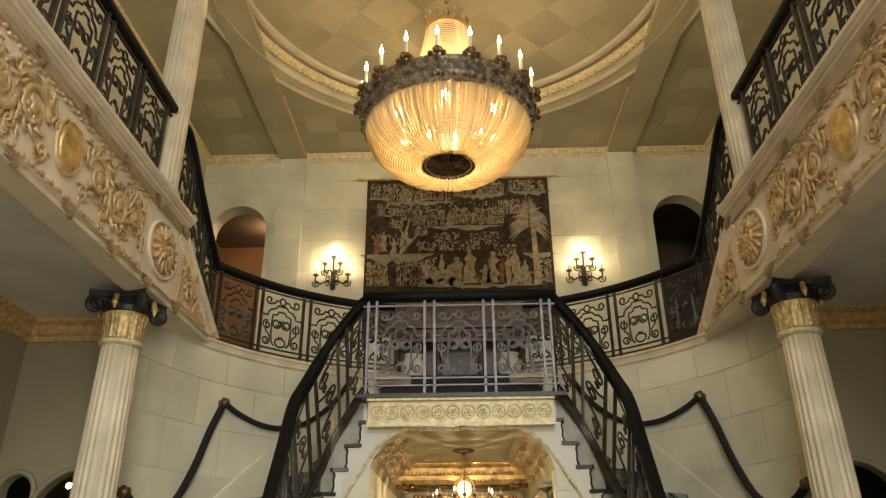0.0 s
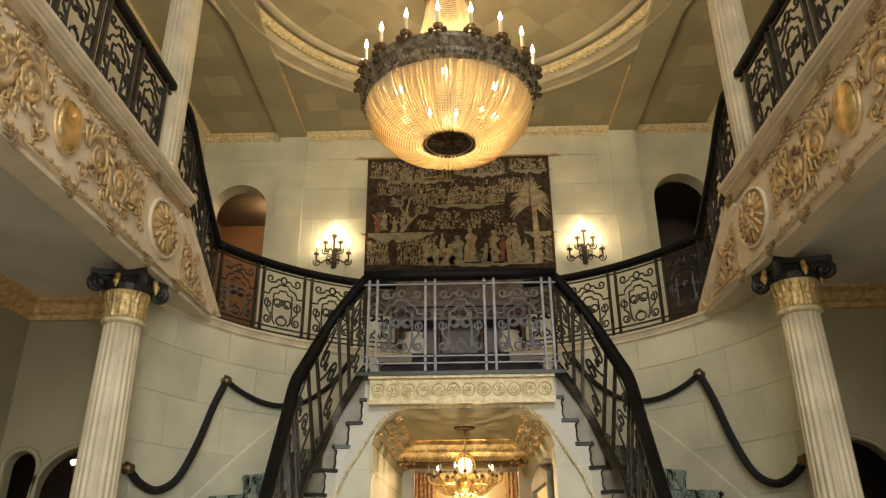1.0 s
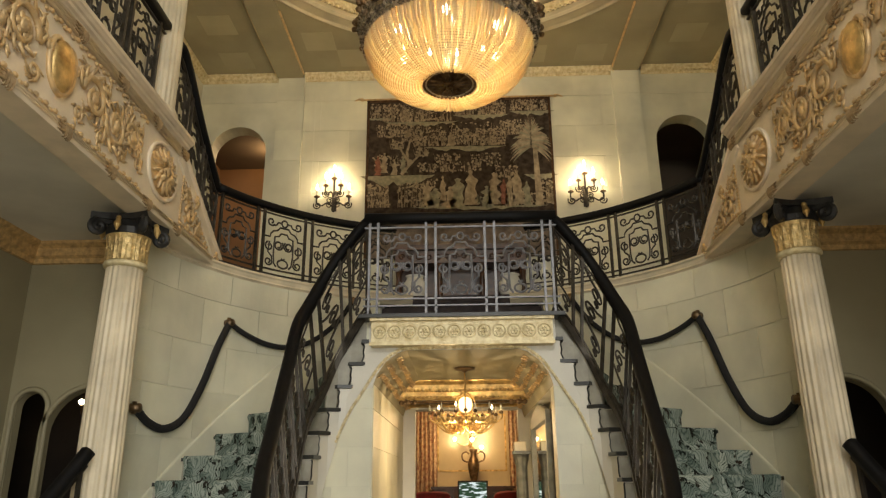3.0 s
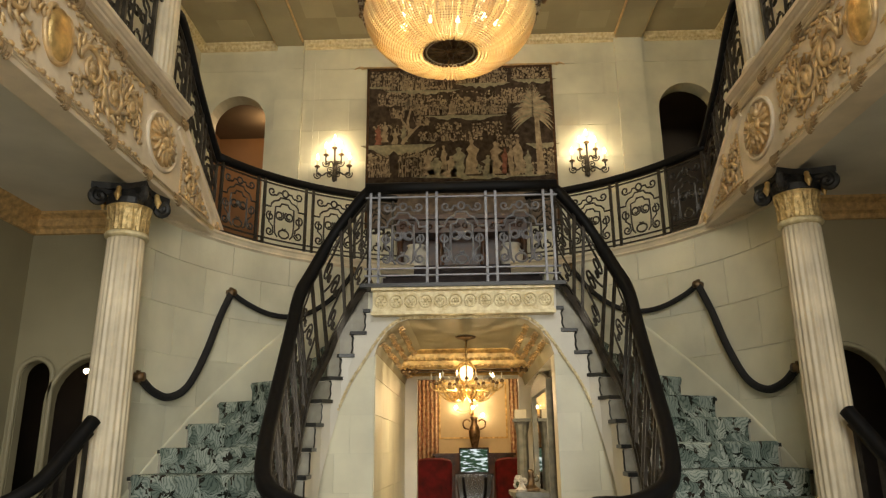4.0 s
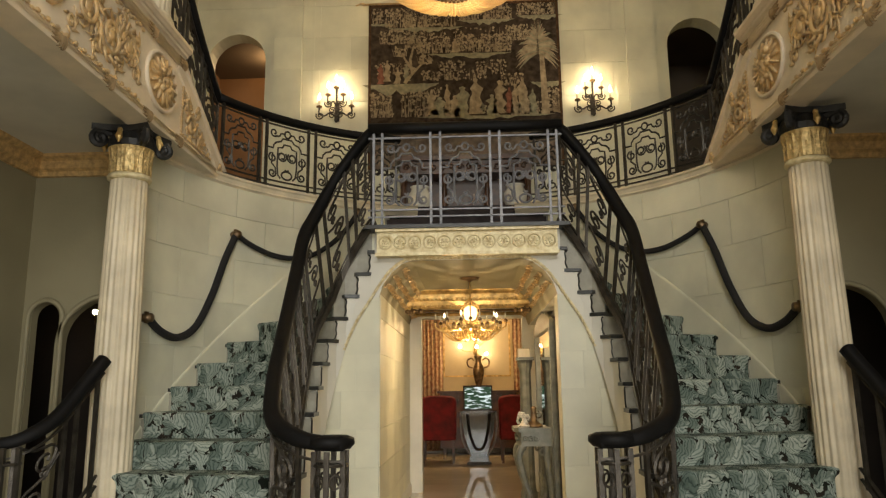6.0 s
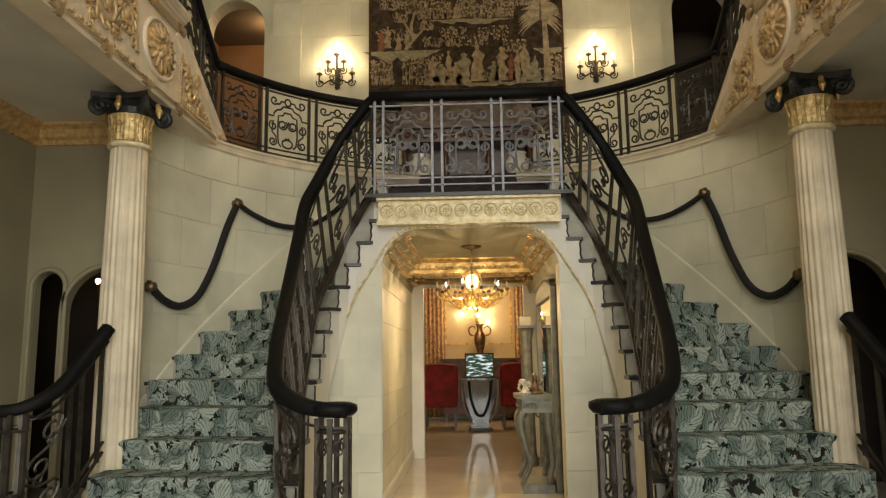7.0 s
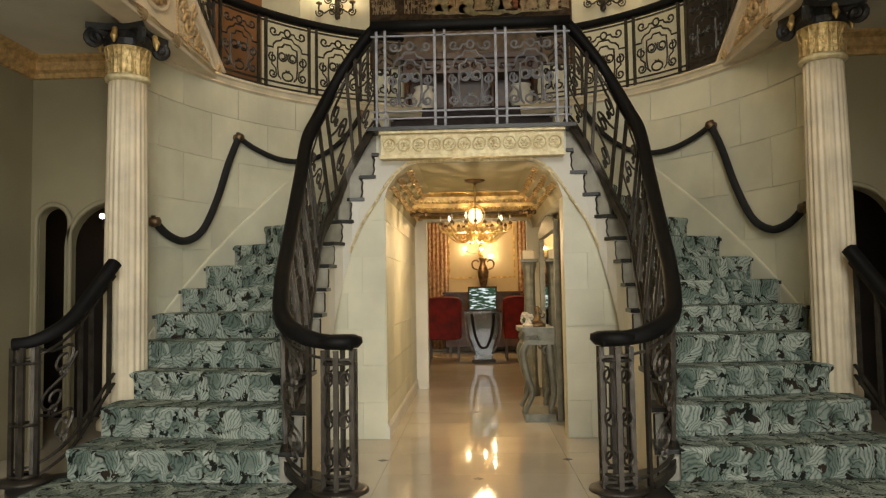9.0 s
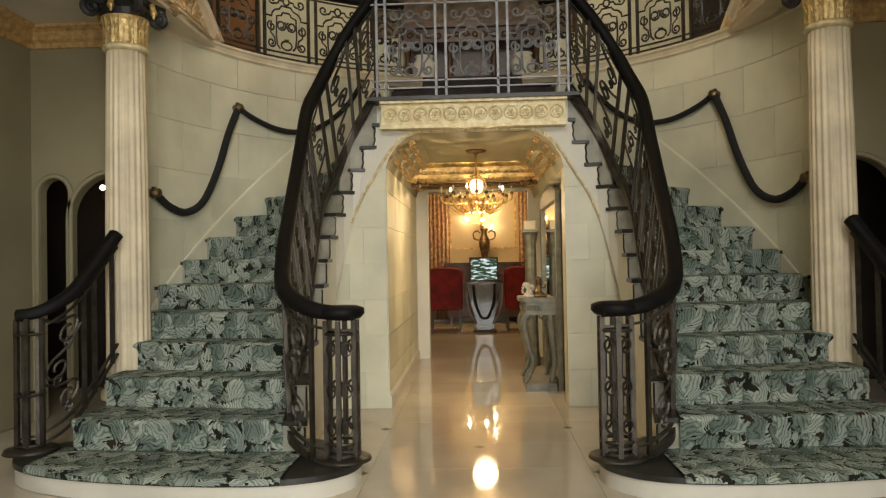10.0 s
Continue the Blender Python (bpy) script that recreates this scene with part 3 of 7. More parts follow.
def passage():
    y0, y1 = 5.76, BACK
    for s, nm in ((-1, "west"), (1, "east")):
        if s < 0:
            bm = boxed(-0.78, -0.72, y0, y1, 0, 2.45)
        else:   # the east side steps back behind the mouth
            bm = boxed(0.72, 0.95, y0 + 0.145, 5.98, 0, 2.45)
            box(bm, 0.72, 0.779, y0 + 0.003, y0 + 0.144, 0, 2.2)
            box(bm, 0.86, 0.95, 5.98, y1, 0, 2.45)
        # the front follows the underside of the flight
        prism(bm, [(s * x, y0, z) for x, z in ((0.78, 0), (1.36, 0), (1.36, 0.9), (1.12, 1.10), (1.10, 1.30), (1.05, 1.50), (0.98, 1.68), (0.89, 1.86), (0.79, 2.05), (0.78, 2.2))], (0, 0.14, 0))
        wl = tagged(part("passage_wall_" + nm, bm, STONE), "pale limestone passage wall", "wall", kind="structure")
        bm = bmesh.new()
        wx = 0.72 if s < 0 else 0.86
        sweep(bm, [(s * wx, y0 if s < 0 else 5.98, 0), (s * wx, y1, 0)], [(0, 0), (-s * 0.025, 0), (-s * 0.025, 0.09), (-s * 0.012, 0.115), (0, 0.12)])
        tagged(part("baseboard_" + nm, bm, WHITE), "white passage skirting", "skirting", kind="structure")
    # coved passage ceiling
    bm = bmesh.new()
    prof = [(-0.72, 1.92), (-0.69, 2.02), (-0.62, 2.12), (-0.53, 2.19), (-0.45, 2.215), (0.45, 2.215), (0.53, 2.19), (0.62, 2.12), (0.69, 2.02), (0.72, 1.92), (0.72, 2.6), (-0.72, 2.6)]
    for a, b in zip(prof[:9], prof[1:10]):
        prism(bm, [(a[0], LY + 0.1, a[1]), (b[0], LY + 0.1, b[1]), (b[0], LY + 0.1, 2.24), (a[0], LY + 0.1, 2.24)], (0, y1 - LY - 0.1, 0))
    tagged(part("ceiling_passage", bm, CEIL), "coved passage ceiling with soft gold wash", "ceiling", kind="structure")
    slab("wall_passage_head", (-1.0, 1.0, 7.4, 8.8, 2.25, GAL - 0.2), WHITE, "plain wall over the passage", "wall")
    # white header round the passage mouth
    bm = bmesh.new()
    half = [(0.45, 2.215), (0.53, 2.19), (0.62, 2.12), (0.69, 2.02), (0.72, 1.92)]
    prism(bm, [(x, 5.7445, z) for x, z in [(-0.80, 2.26), (0.80, 2.26), (0.80, 1.90)] + half[::-1] + [(-x, z) for x, z in half] + [(-0.80, 1.90)]], (0, 0.012, 0))
    tagged(part("wall_passage_mouth", bm, WHITE), "white arched head of the passage mouth", "wall", kind="structure")
    # far door frame into the dining room
    bm = bmesh.new()
    box(bm, -0.715, -0.57, BACK - 0.12, BACK + 0.055, 0, 2.02)
    box(bm, 0.645, 0.86, BACK - 0.12, BACK + 0.055, 0, 2.02)
    box(bm, -0.715, 0.86, BACK - 0.12, BACK + 0.055, 2.02, 2.19)
    tagged(part("door_frame", bm, WHITE), "white door frame at the end of the passage", "door frame", kind="structure")
    # ceiling strip over the recess on the east side
    slab("ceiling_recess", (0.72, 0.90, 5.98, y1, 1.92, 2.24), WHITE, "plain soffit over the passage recess", "ceiling")
    pole = thing("curtain_pole", "gilt pole with turned finials above the dining room opening", "curtain pole")
    bm = bmesh.new()
    tube(bm, [(-0.66, BACK - 0.20, 2.06), (0.70, BACK - 0.20, 2.06)], 0.020, 10)
    part("rod", bm, GOLD, pole, smooth=True)
    for q in (-0.68, 0.72):
        bm = bmesh.new()
        ball(bm, (q, BACK - 0.20, 2.06), 0.042, u=12, v=8)
        part("finial", bm, GOLD, pole, "gilt ball finial", smooth=True)
        part("bracket", boxed(q * 0.93 - 0.012, q * 0.93 + 0.012, BACK - 0.215, BACK - 0.12, 2.03, 2.055), GOLD, pole)


def column(s, y, z0, z1, r, label, fancy):
    c = thing("column", label, "column", group="fluted columns")
    h = z1 - z0
    x = (-2.355 if s < 0 else 2.325) if fancy else (-2.265 if s < 0 else 2.225)
    bm = bmesh.new()
    n = 20 * 6
    lathe(bm, [(r * (1.03 - 0.13 * t + 0.05 * math.sin(t * math.pi)), z0 + h * t) for t in [i / 8 for i in range(9)]], n, (x, y, 0), 0.075, 20)
    part("shaft", bm, CREAM, c, smooth=True)
    bm = bmesh.new()
    lathe(bm, [(r * 1.28, z0), (r * 1.3, z0 + 0.03), (r * 1.25, z0 + 0.055), (r * 1.1, z0 + 0.07), (r * 1.14, z0 + 0.09), (r * 1.0, z0 + 0.11)], 32, (x, y, 0))
    part("base", bm, CREAM, c, smooth=True)
    bm = bmesh.new()
    lathe(bm, [(r * 0.93, z1 - 0.01), (r * 1.06, z1), (r * 1.08, z1 + 0.012), (r * 1.02, z1 + 0.03), (r * 0.92, z1 + 0.034)], 32, (x, y, 0))
    part("necking", bm, IVGOLD, c, smooth=True)
    if fancy:
        bm = bmesh.new()
        lathe(bm, [(r * 0.88, z1 + 0.03), (r * 0.9, z1 + 0.1), (r * 1.02, z1 + 0.19), (r * 1.12, z1 + 0.22)], 24, (x, y, 0))
        for i in range(16):   # acanthus leaves
            a = 2 * math.pi * i / 16
            for hh, rr, w in ((0.10, 0.90, 0.024), (0.175, 0.95, 0.020)):
                aa = a + (0.196 if hh > 0.15 else 0)
                d = Vector((math.cos(aa), math.sin(aa), 0))
                o = Vector((-d.y, d.x, 0))
                pts = []
                for k in range(6):
                    t = k / 5
                    q = Vector((x, y, z1 + 0.035 + hh * t)) + d * r * (rr + 0.03 + 0.10 * max(0, t - 0.6) ** 1.2 * 2)
                    pts.append((q, w * math.sin(math.pi * min(1, 0.25 + t * 0.7)) * (1 + 0.25 * (k % 2))))
                prev = None
                for q, ww in pts:
                    row = [bm.verts.new(q - o * ww), bm.verts.new(q + d * 0.008), bm.verts.new(q + o * ww)]
                    if prev:
                        bm.faces.new((prev[0], prev[1], row[1], row[0]))
                        bm.faces.new((prev[1], prev[2], row[2], row[1]))
                    prev = row
        part("capital_bell", bm, CAPGOLD, c, "gilt acanthus bell")
        bm = bmesh.new()
        zt = z1 + 0.225
        for qx in (-1, 1):
            for qy in (-1, 1):
                d = Vector((qx, qy, 0)).normalized()
                cc = Vector((x, y, zt + 0.040)) + d * r * 1.60
                side = Vector((0, 0, 1))
                pts = [cc + d * (u) + side * v for u, v in spiral(0, 0, 0.056, 0.010, math.pi / 2, -1.6, 22)]
                tube(bm, pts, 0.024, 6)
                ball(bm, cc, 0.020, u=8, v=5)
                tube(bm, [Vector((x, y, zt + 0.085)) + d * r * 0.5, cc + Vector((0, 0, 0.056))], 0.026, 6)
        k = r * 1.62
        sh = []
        for i in range(4):
            a = math.pi / 4 + i * math.pi / 2
            b = a + math.pi / 2
            p, q = Vector((math.cos(a), math.sin(a))), Vector((math.cos(b), math.sin(b)))
            for t in (0.0, 0.08, 0.3, 0.5, 0.7, 0.92):
                m = p.lerp(q, t) * k * 1.25
                m -= (p + q).normalized() * 0.05 * math.sin(math.pi * t)
                sh.append((x + m.x, y + m.y, zt + 0.095))
        prism(bm, sh, (0, 0, 0.045))
        lathe(bm, [(r * 1.12, zt), (r * 1.18, zt + 0.04), (r * 1.02, zt + 0.095)], 20, (x, y, 0))
        part("volutes", bm, BLACKCAP, c, "black painted volutes and abacus", smooth=False)
        for a in range(4):
            bm = bmesh.new()
            d = Vector((math.cos(a * math.pi / 2), math.sin(a * math.pi / 2), 0))
            cc = Vector((x, y, zt)) + d * r * 1.36
            ball(bm, cc + Vector((0, 0, 0.085)), 0.020, u=7, v=4)
            tube(bm, [cc + Vector((0, 0, 0.075)), cc + d * 0.012 + Vector((0, 0, 0.035)), cc + d * 0.012 + Vector((0, 0, -0.005))], 0.024, 7, taper=lambda t: 0.7 + 0.6 * math.sin(math.pi * t) - 0.5 * t)
            part("flower", bm, GOLD, c, "gilt flower")
    return c


# ---- balcony beams ----
def balcony(s):
    b = thing("balcony_beam", "ivory balcony beam with gilt scroll relief and mouldings", "balcony", group="balcony beams")
    y0, ya, yb = -2.9, 5.10, 6.22
    bx = FACE[s]
    bm = bmesh.new()
    prism(bm, [(s * bx, y0, BZ0 + 0.02), (s * bx, yb + 0.05, BZ0 + 0.02), (s * bx, ya, BZ1 - 0.06), (s * bx, y0, BZ1 - 0.06)], (s * 0.16, 0, 0))
    part("fascia", bm, BEIGE, b)
    # crowning moulding: plain cap, hollow, reed
    bm = bmesh.new()
    cap = [(0, 0), (-0.065, 0), (-0.065, -0.028), (-0.056, -0.036), (-0.046, -0.05), (-0.032, -0.055), (-0.028, -0.072), (-0.012, -0.08), (0, -0.092)]
    cap = [(u * s, v) for u, v in cap]
    sweep(bm, [(s * bx, y0, BZ1), (s * bx, ya, BZ1)], cap)
    box(bm, min(s * bx, s * (bx + 0.2)), max(s * bx, s * (bx + 0.2)), y0, ya - 0.02, BZ1 - 0.055, BZ1 - 0.006)
    part("cornice", bm, BEIGE, b, "stepped ivory cornice")
    for zz, nm in ((BZ1 - 0.145, "upper_reed"), (BZ0 + 0.035, "lower_reed")):
        bm = bmesh.new()
        for k in range(3):
            tube(bm, [(s * (bx - 0.012 - 0.008 * (k == 1)), y0, zz + (k - 1) * 0.022), (s * (bx - 0.012), ya - 0.1 if zz > 3.4 else yb - 0.12, zz + (k - 1) * 0.022)], 0.0145, 6)
        part(nm, bm, BEIGE, b, smooth=True)
        for i in range(14):
            y = 5.05 - i * 0.53
            bm = bmesh.new()
            for dy, k in ((-0.052, 0.55), (-0.034, 0.85), (-0.012, 1.0), (0.012, 1.0), (0.032, 1.1)):
                ball(bm, (s * (bx - 0.016), y + dy, zz), 0.043, 0.62, 0.34, 0.95 * k, 8, 5)
            for k in (-1, 0, 1):
                tube(bm, [(s * (bx - 0.03), y - 0.04, zz + k * 0.018), (s * (bx - 0.03), y - 0.10, zz + k * 0.026)], 0.013, 5, taper=lambda t: 1 - 0.8 * t)
            part("reed_binding", bm, BROWNGILT, b, "gilded leaf binding")
    bm = bmesh.new()
    sweep(bm, [(s * bx, y0, BZ0), (s * bx, yb + 0.02, BZ0)], [(u * s, v) for u, v in ((0.16, 0), (-0.02, 0), (-0.03, 0.018), (-0.018, 0.03), (0, 0.03), (0.16, 0.03))])
    part("soffit_moulding", bm, BEIGE, b)
    # borders of the relief
    for zz in (BZ1 - 0.20, BZ0 + 0.095):
        bm = bmesh.new()
        y, k = y0, 0
        while y < 4.42:
            ball(bm, (s * (bx - 0.006), y, zz + (0.008 if k % 2 else -0.008)), 0.024, 0.5, 0.95, 0.62, 6, 4)
            y += 0.045
            k += 1
        tagged(part("garland", bm, PALEGOLD, b, "thin gilt garland"), kind="stuff")
    # scrolls in the field, in repeats of 2.1 m with a shield in the middle
    zc = (BZ0 + BZ1) / 2 - 0.045

    def P(u, v, o=0.0):
        return Vector((s * (bx - 0.008 - o), u, v))
    for m in range(3):
        yc = 3.34 - m * 2.15
        bm = bmesh.new()
        ball(bm, P(yc, zc + 0.01, 0.0), 0.130, 0.36, 0.86, 1.20, 18, 12)
        part("shield", bm, GOLD, b, "plain bright gilt oval shield", smooth=True)
        bm = bmesh.new()
        for q in (-1, 1):
            fr = spline([P(yc + q * u, zc + v) for u, v in ((0.02, 0.135), (0.07, 0.15), (0.11, 0.11), (0.125, 0.02), (0.10, -0.08), (0.04, -0.14), (0.0, -0.15))], 6)
            tube(bm, fr, 0.017, 6)
            tube(bm, [P(yc + q * (0.13 + a), zc + 0.07 + bb) for a, bb in spiral(0, 0, 0.045, 0.008, 2.0, 1.3)], 0.014, 5)
        part("shield_frame", bm, PALEGOLD, b, smooth=True)
        for q in (-1, 1):
            bm = bmesh.new()
            cs = [(0.36, 0.02, 0.135, 1), (0.64, -0.015, 0.135, -1), (0.87, 0.02, 0.10, 1)]
            for ci, (cu, cv, r, hand) in enumerate(cs):
                v = [P(yc + q * (cu + a), zc + cv + hand * bb, 0.006) for a, bb in spiral(0, 0, r, 0.022, math.pi, -1.55, 26)]
                tube(bm, v, 0.021, 6, taper=lambda t: 1.1 - 0.5 * t)
                ball(bm, P(yc + q * cu, zc + cv, 0.012), 0.042, 0.6, 1, 1, 8, 5)
                for i in range(6):   # petals round the flower
                    a = i * math.pi / 3
                    ball(bm, P(yc + q * (cu + 0.048 * math.cos(a)), zc + cv + 0.048 * math.sin(a), 0.008), 0.026, 0.5, 1, 1, 6, 4)
                for i in range(11):  # leaves along the outside of the scroll
                    a = math.pi - hand * 0 + (-1.55 * 2 * math.pi) * i / 19
                    rr = r * 1.07 - 0.0045 * i
                    tip = rr + 0.055
                    p0 = P(yc + q * (cu + rr * math.cos(a)), zc + cv + hand * rr * math.sin(a), 0.004)
                    p1 = P(yc + q * (cu + tip * math.cos(a - 0.35)), zc + cv + hand * tip * math.sin(a - 0.35), 0.016)
                    p2 = P(yc + q * (cu + tip * math.cos(a - 0.62)), zc + cv + hand * (tip - 0.01) * math.sin(a - 0.62), 0.006)
                    tube(bm, [p0, p1, p2], 0.017, 5, taper=lambda t: 1 - 0.75 * t)
            # small tendrils and leaves fill the field between the scrolls
            rng2 = random.Random(40 + m + q)
            for cu, cv, r in ((0.22, 0.13, 0.05), (0.50, 0.15, 0.055), (0.50, -0.16, 0.055), (0.765, 0.16, 0.05), (0.76, -0.15, 0.05), (0.22, -0.15, 0.05), (0.98, 0.12, 0.04), (0.99, -0.12, 0.05)):
                tube(bm, [P(yc + q * (cu + a), zc + cv + bb, 0.0) for a, bb in spiral(0, 0, r, 0.012, rng2.uniform(0, 6), 1.3 * rng2.choice((-1, 1)), 14)], 0.013, 5)
                for i in range(6):
                    a = rng2.uniform(0, 6.28)
                    tube(bm, [P(yc + q * (cu + r * math.cos(a)), zc + cv + r * math.sin(a)), P(yc + q * (cu + (r + 0.035) * math.cos(a + 0.5)), zc + cv + (r + 0.035) * math.sin(a + 0.5), 0.006)], 0.013, 5, taper=lambda t: 1 - 0.7 * t)
            for v in bm.verts:
                v.co.x = s * bx + (v.co.x - s * bx) * 0.7
            if q == -1 and m == 2:
                bm.free()
                continue
            part("acanthus_scroll", bm, PALEGOLD, b, "carved and gilded leaf scroll", smooth=True)
    # round-headed medallion beside the column
    yc, zc2 = 4.72, zc + 0.005
    bm = bmesh.new()
    ring = [P(yc + 0.245 * math.cos(a), zc2 + 0.205 * math.sin(a)) for a in [2 * math.pi * i / 32 for i in range(32)]]
    tube(bm, ring, 0.016, 6, closed=True)
    part("medallion_rim", bm, BEIGE, b, smooth=True)
    bm = bmesh.new()
    rng = random.Random(5 + s)
    bm2 = bm
    ball(bm2, P(yc, zc2, -0.02), 0.2, 0.25, 1.08, 0.92, 16, 8)
    for i in range(16):
        a = 2 * math.pi * i / 16
        p = [P(yc + rr * math.cos(a + tw), zc2 + rr * 0.85 * math.sin(a + tw), 0.018) for rr, tw in ((0.06, 0), (0.13, 0.25), (0.205, 0.35))]
        tube(bm2, p, 0.022, 5, taper=lambda t: 1.2 - 0.7 * t)
    for i in range(22):
        a, rr = rng.uniform(0, 6.28), rng.uniform(0.0, 0.12)
        ball(bm2, P(yc + rr * math.cos(a), zc2 + rr * math.sin(a), 0.03), rng.uniform(0.018, 0.035), u=6, v=4)
    part("medallion", bm, PALEGOLD, b, "gilt flower medallion in high relief", smooth=True)
    # triangular panel at the end
    bm = bmesh.new()
    tri = [(5.10, zc + 0.13), (5.10, zc - 0.24), (5.72, zc - 0.24)]
    for (u, v), (p, q) in zip(tri, tri[1:] + tri[:1]):
        nn = 14
        for i in range(nn):
            t = i / nn
            ball(bm, P(u + (p - u) * t, v + (q - v) * t), 0.02, 0.5, 0.9, 0.8, 6, 4)
    for cu, cv, r, h in ((5.27, zc - 0.12, 0.085, 1), (5.47, zc - 0.17, 0.055, -1), (5.19, zc + 0.02, 0.05, 1)):
        tube(bm, [P(cu + a, cv + h * bb, 0.006) for a, bb in spiral(0, 0, r, 0.012, math.pi, -1.5, 20)], 0.018, 5)
        for i in range(7):
            a = 2 * math.pi * i / 7
            tube(bm, [P(cu + r * math.cos(a), cv + r * math.sin(a)), P(cu + (r + 0.04) * math.cos(a + 0.4), cv + (r + 0.04) * math.sin(a + 0.4), 0.008)], 0.014, 5, taper=lambda t: 1 - 0.7 * t)
    part("end_panel_relief", bm, PALEGOLD, b, smooth=True)
    # raking moulding of the little flight, with three diamonds
    bm = bmesh.new()
    sweep(bm, [(s * bx, ya - 0.07, BZ1 - 0.115), (s * bx, yb + 0.0, BZ0 + 0.02)], [(u * s, v) for u, v in ((0.16, 0.01), (-0.03, 0.01), (-0.03, -0.02), (-0.014, -0.03), (-0.014, -0.12), (0, -0.13), (0.16, -0.13))])
    part("raking_string", bm, BEIGE, b)
    for t in (0.32, 0.78):
        bm = bmesh.new()
        cu, cv = ya - 0.07 + (yb - ya + 0.07) * t - 0.03, BZ1 - 0.115 + (BZ0 + 0.135 - BZ1) * t - 0.085
        for i in range(4):
            a = i * math.pi / 2
            ball(bm, P(cu + 0.028 * math.cos(a), cv + 0.035 * math.sin(a), 0.012), 0.026, 0.6, 1, 1, 6, 4)
        part("diamond_boss", bm, PALEGOLD, b)
    return b


# ---- wrought-iron rails ----
def scroll_lines(w, h):
    """The lines of one scroll panel, w wide and h high, from its lower middle."""
    k = w / 0.46
    L = []
    for q in (-1, 1):
        X = lambda u: q * u * k
        V = lambda v: v * h
        S = lambda cx, cy, r0, r1, a0, tr, n=14: [(X(cx + (a)), V(cy) + b * k) for a, b in spiral(0, 0, r0, r1, a0, tr, n)]
        # head: stepped shoulder with a curl
        L.append([(X(0.035), V(0.88)), (X(0.075), V(0.88)), (X(0.09), V(0.83)), (X(0.115), V(0.81))] + S(0.155, 0.87, 0.045, 0.015, math.pi * 1.2, 1.1))
        L.append([(0, V(0.79)), (X(0.05), V(0.79)), (X(0.075), V(0.73)), (X(0.125), V(0.70)), (X(0.155), V(0.64)), (X(0.16), V(0.58)), (X(0.23), V(0.58))])
        # inner frame
        L.append([(0, V(0.68)), (X(0.035), V(0.68)), (X(0.055), V(0.62)), (X(0.105), V(0.60)), (X(0.11), V(0.40)), (X(0.11), V(0.24))])
        # the pair of rings
        L.append(S(0.056, 0.45, 0.054, 0.022, math.pi * 0.75, 1.45, 24))
        # big S scroll at the side
        L.append(S(0.165, 0.40, 0.018, 0.05, math.pi * 0.2, 1.15, 14) + [(X(0.175), V(0.29)), (X(0.13), V(0.22)), (X(0.125), V(0.13))] + S(0.165, 0.12, 0.045, 0.014, math.pi, 1.25, 14))
        L.append([(X(0.11), V(0.25)), (X(0.10), V(0.10)), (X(0.07), V(0.04))])
    L.append([(0.058 * k * math.cos(a), h * 0.11 + 0.043 * k * math.sin(a)) for a in [2 * math.pi * i / 18 for i in range(19)]])
    L.append([(0.033 * k * math.cos(a), h * 0.88 + 0.036 * k * math.sin(a)) for a in [2 * math.pi * i / 14 for i in range(15)]])
    L.append([(-0.02 * k, h * 0.215), (0, h * 0.19), (0.02 * k, h * 0.215)])
    return L


def s_lines(w, h):
    """Three stacked C-scrolls that turn from side to side, joined by slanting straps."""
    k = w / 2
    L = []
    for i, (cv, q) in enumerate(((0.20, 1), (0.52, -1), (0.83, 1))):
        r = min(k * 0.62, 0.075)
        cx, cy = q * k * 0.22, cv * h
        L.append([(cx + q * a, cy + b) for a, b in spiral(0, 0, r, r * 0.25, math.pi * 0.5, -1.35, 20)])
        L.append([(cx, cy + r), (cx - q * r * 0.9, cy + r * 1.25), (-q * k * 0.92, cy + r * 2.0)])
        L.append([(cx - q * a * 0.8, cy - 0.115 * h + b) for a, b in spiral(0, 0, r * 0.5, r * 0.14, -math.pi * 0.5, -1.2, 12)])
    return L


def scroll_panel(place, w, h, r=0.0092, lines=None):
    bm = bmesh.new()
    for line in (lines or scroll_lines(w, h)):
        tube(bm, [place(u, v) for u, v in line], r, 4)
    return bm


HANDRAIL = [(-0.040, 0.0), (-0.034, -0.022), (0.034, -0.022), (0.040, 0.0), (0.036, 0.026), (0.018, 0.040), (-0.018, 0.040), (-0.036, 0.026)]


def along(path):
    """Lengths along a path in plan, and a function that gives the point there."""
    path = [Vector(p) for p in path]
    d = [0.0]
    for a, b in zip(path, path[1:]):
        d.append(d[-1] + (b - a).xy.length)

    def at(s):
        s = min(max(s, 0), d[-1])
        for i in range(len(d) - 1):
            if s <= d[i + 1]:
                t = (s - d[i]) / max(1e-9, d[i + 1] - d[i])
                return path[i].lerp(path[i + 1], t)
        return path[-1]
    return d[-1], at


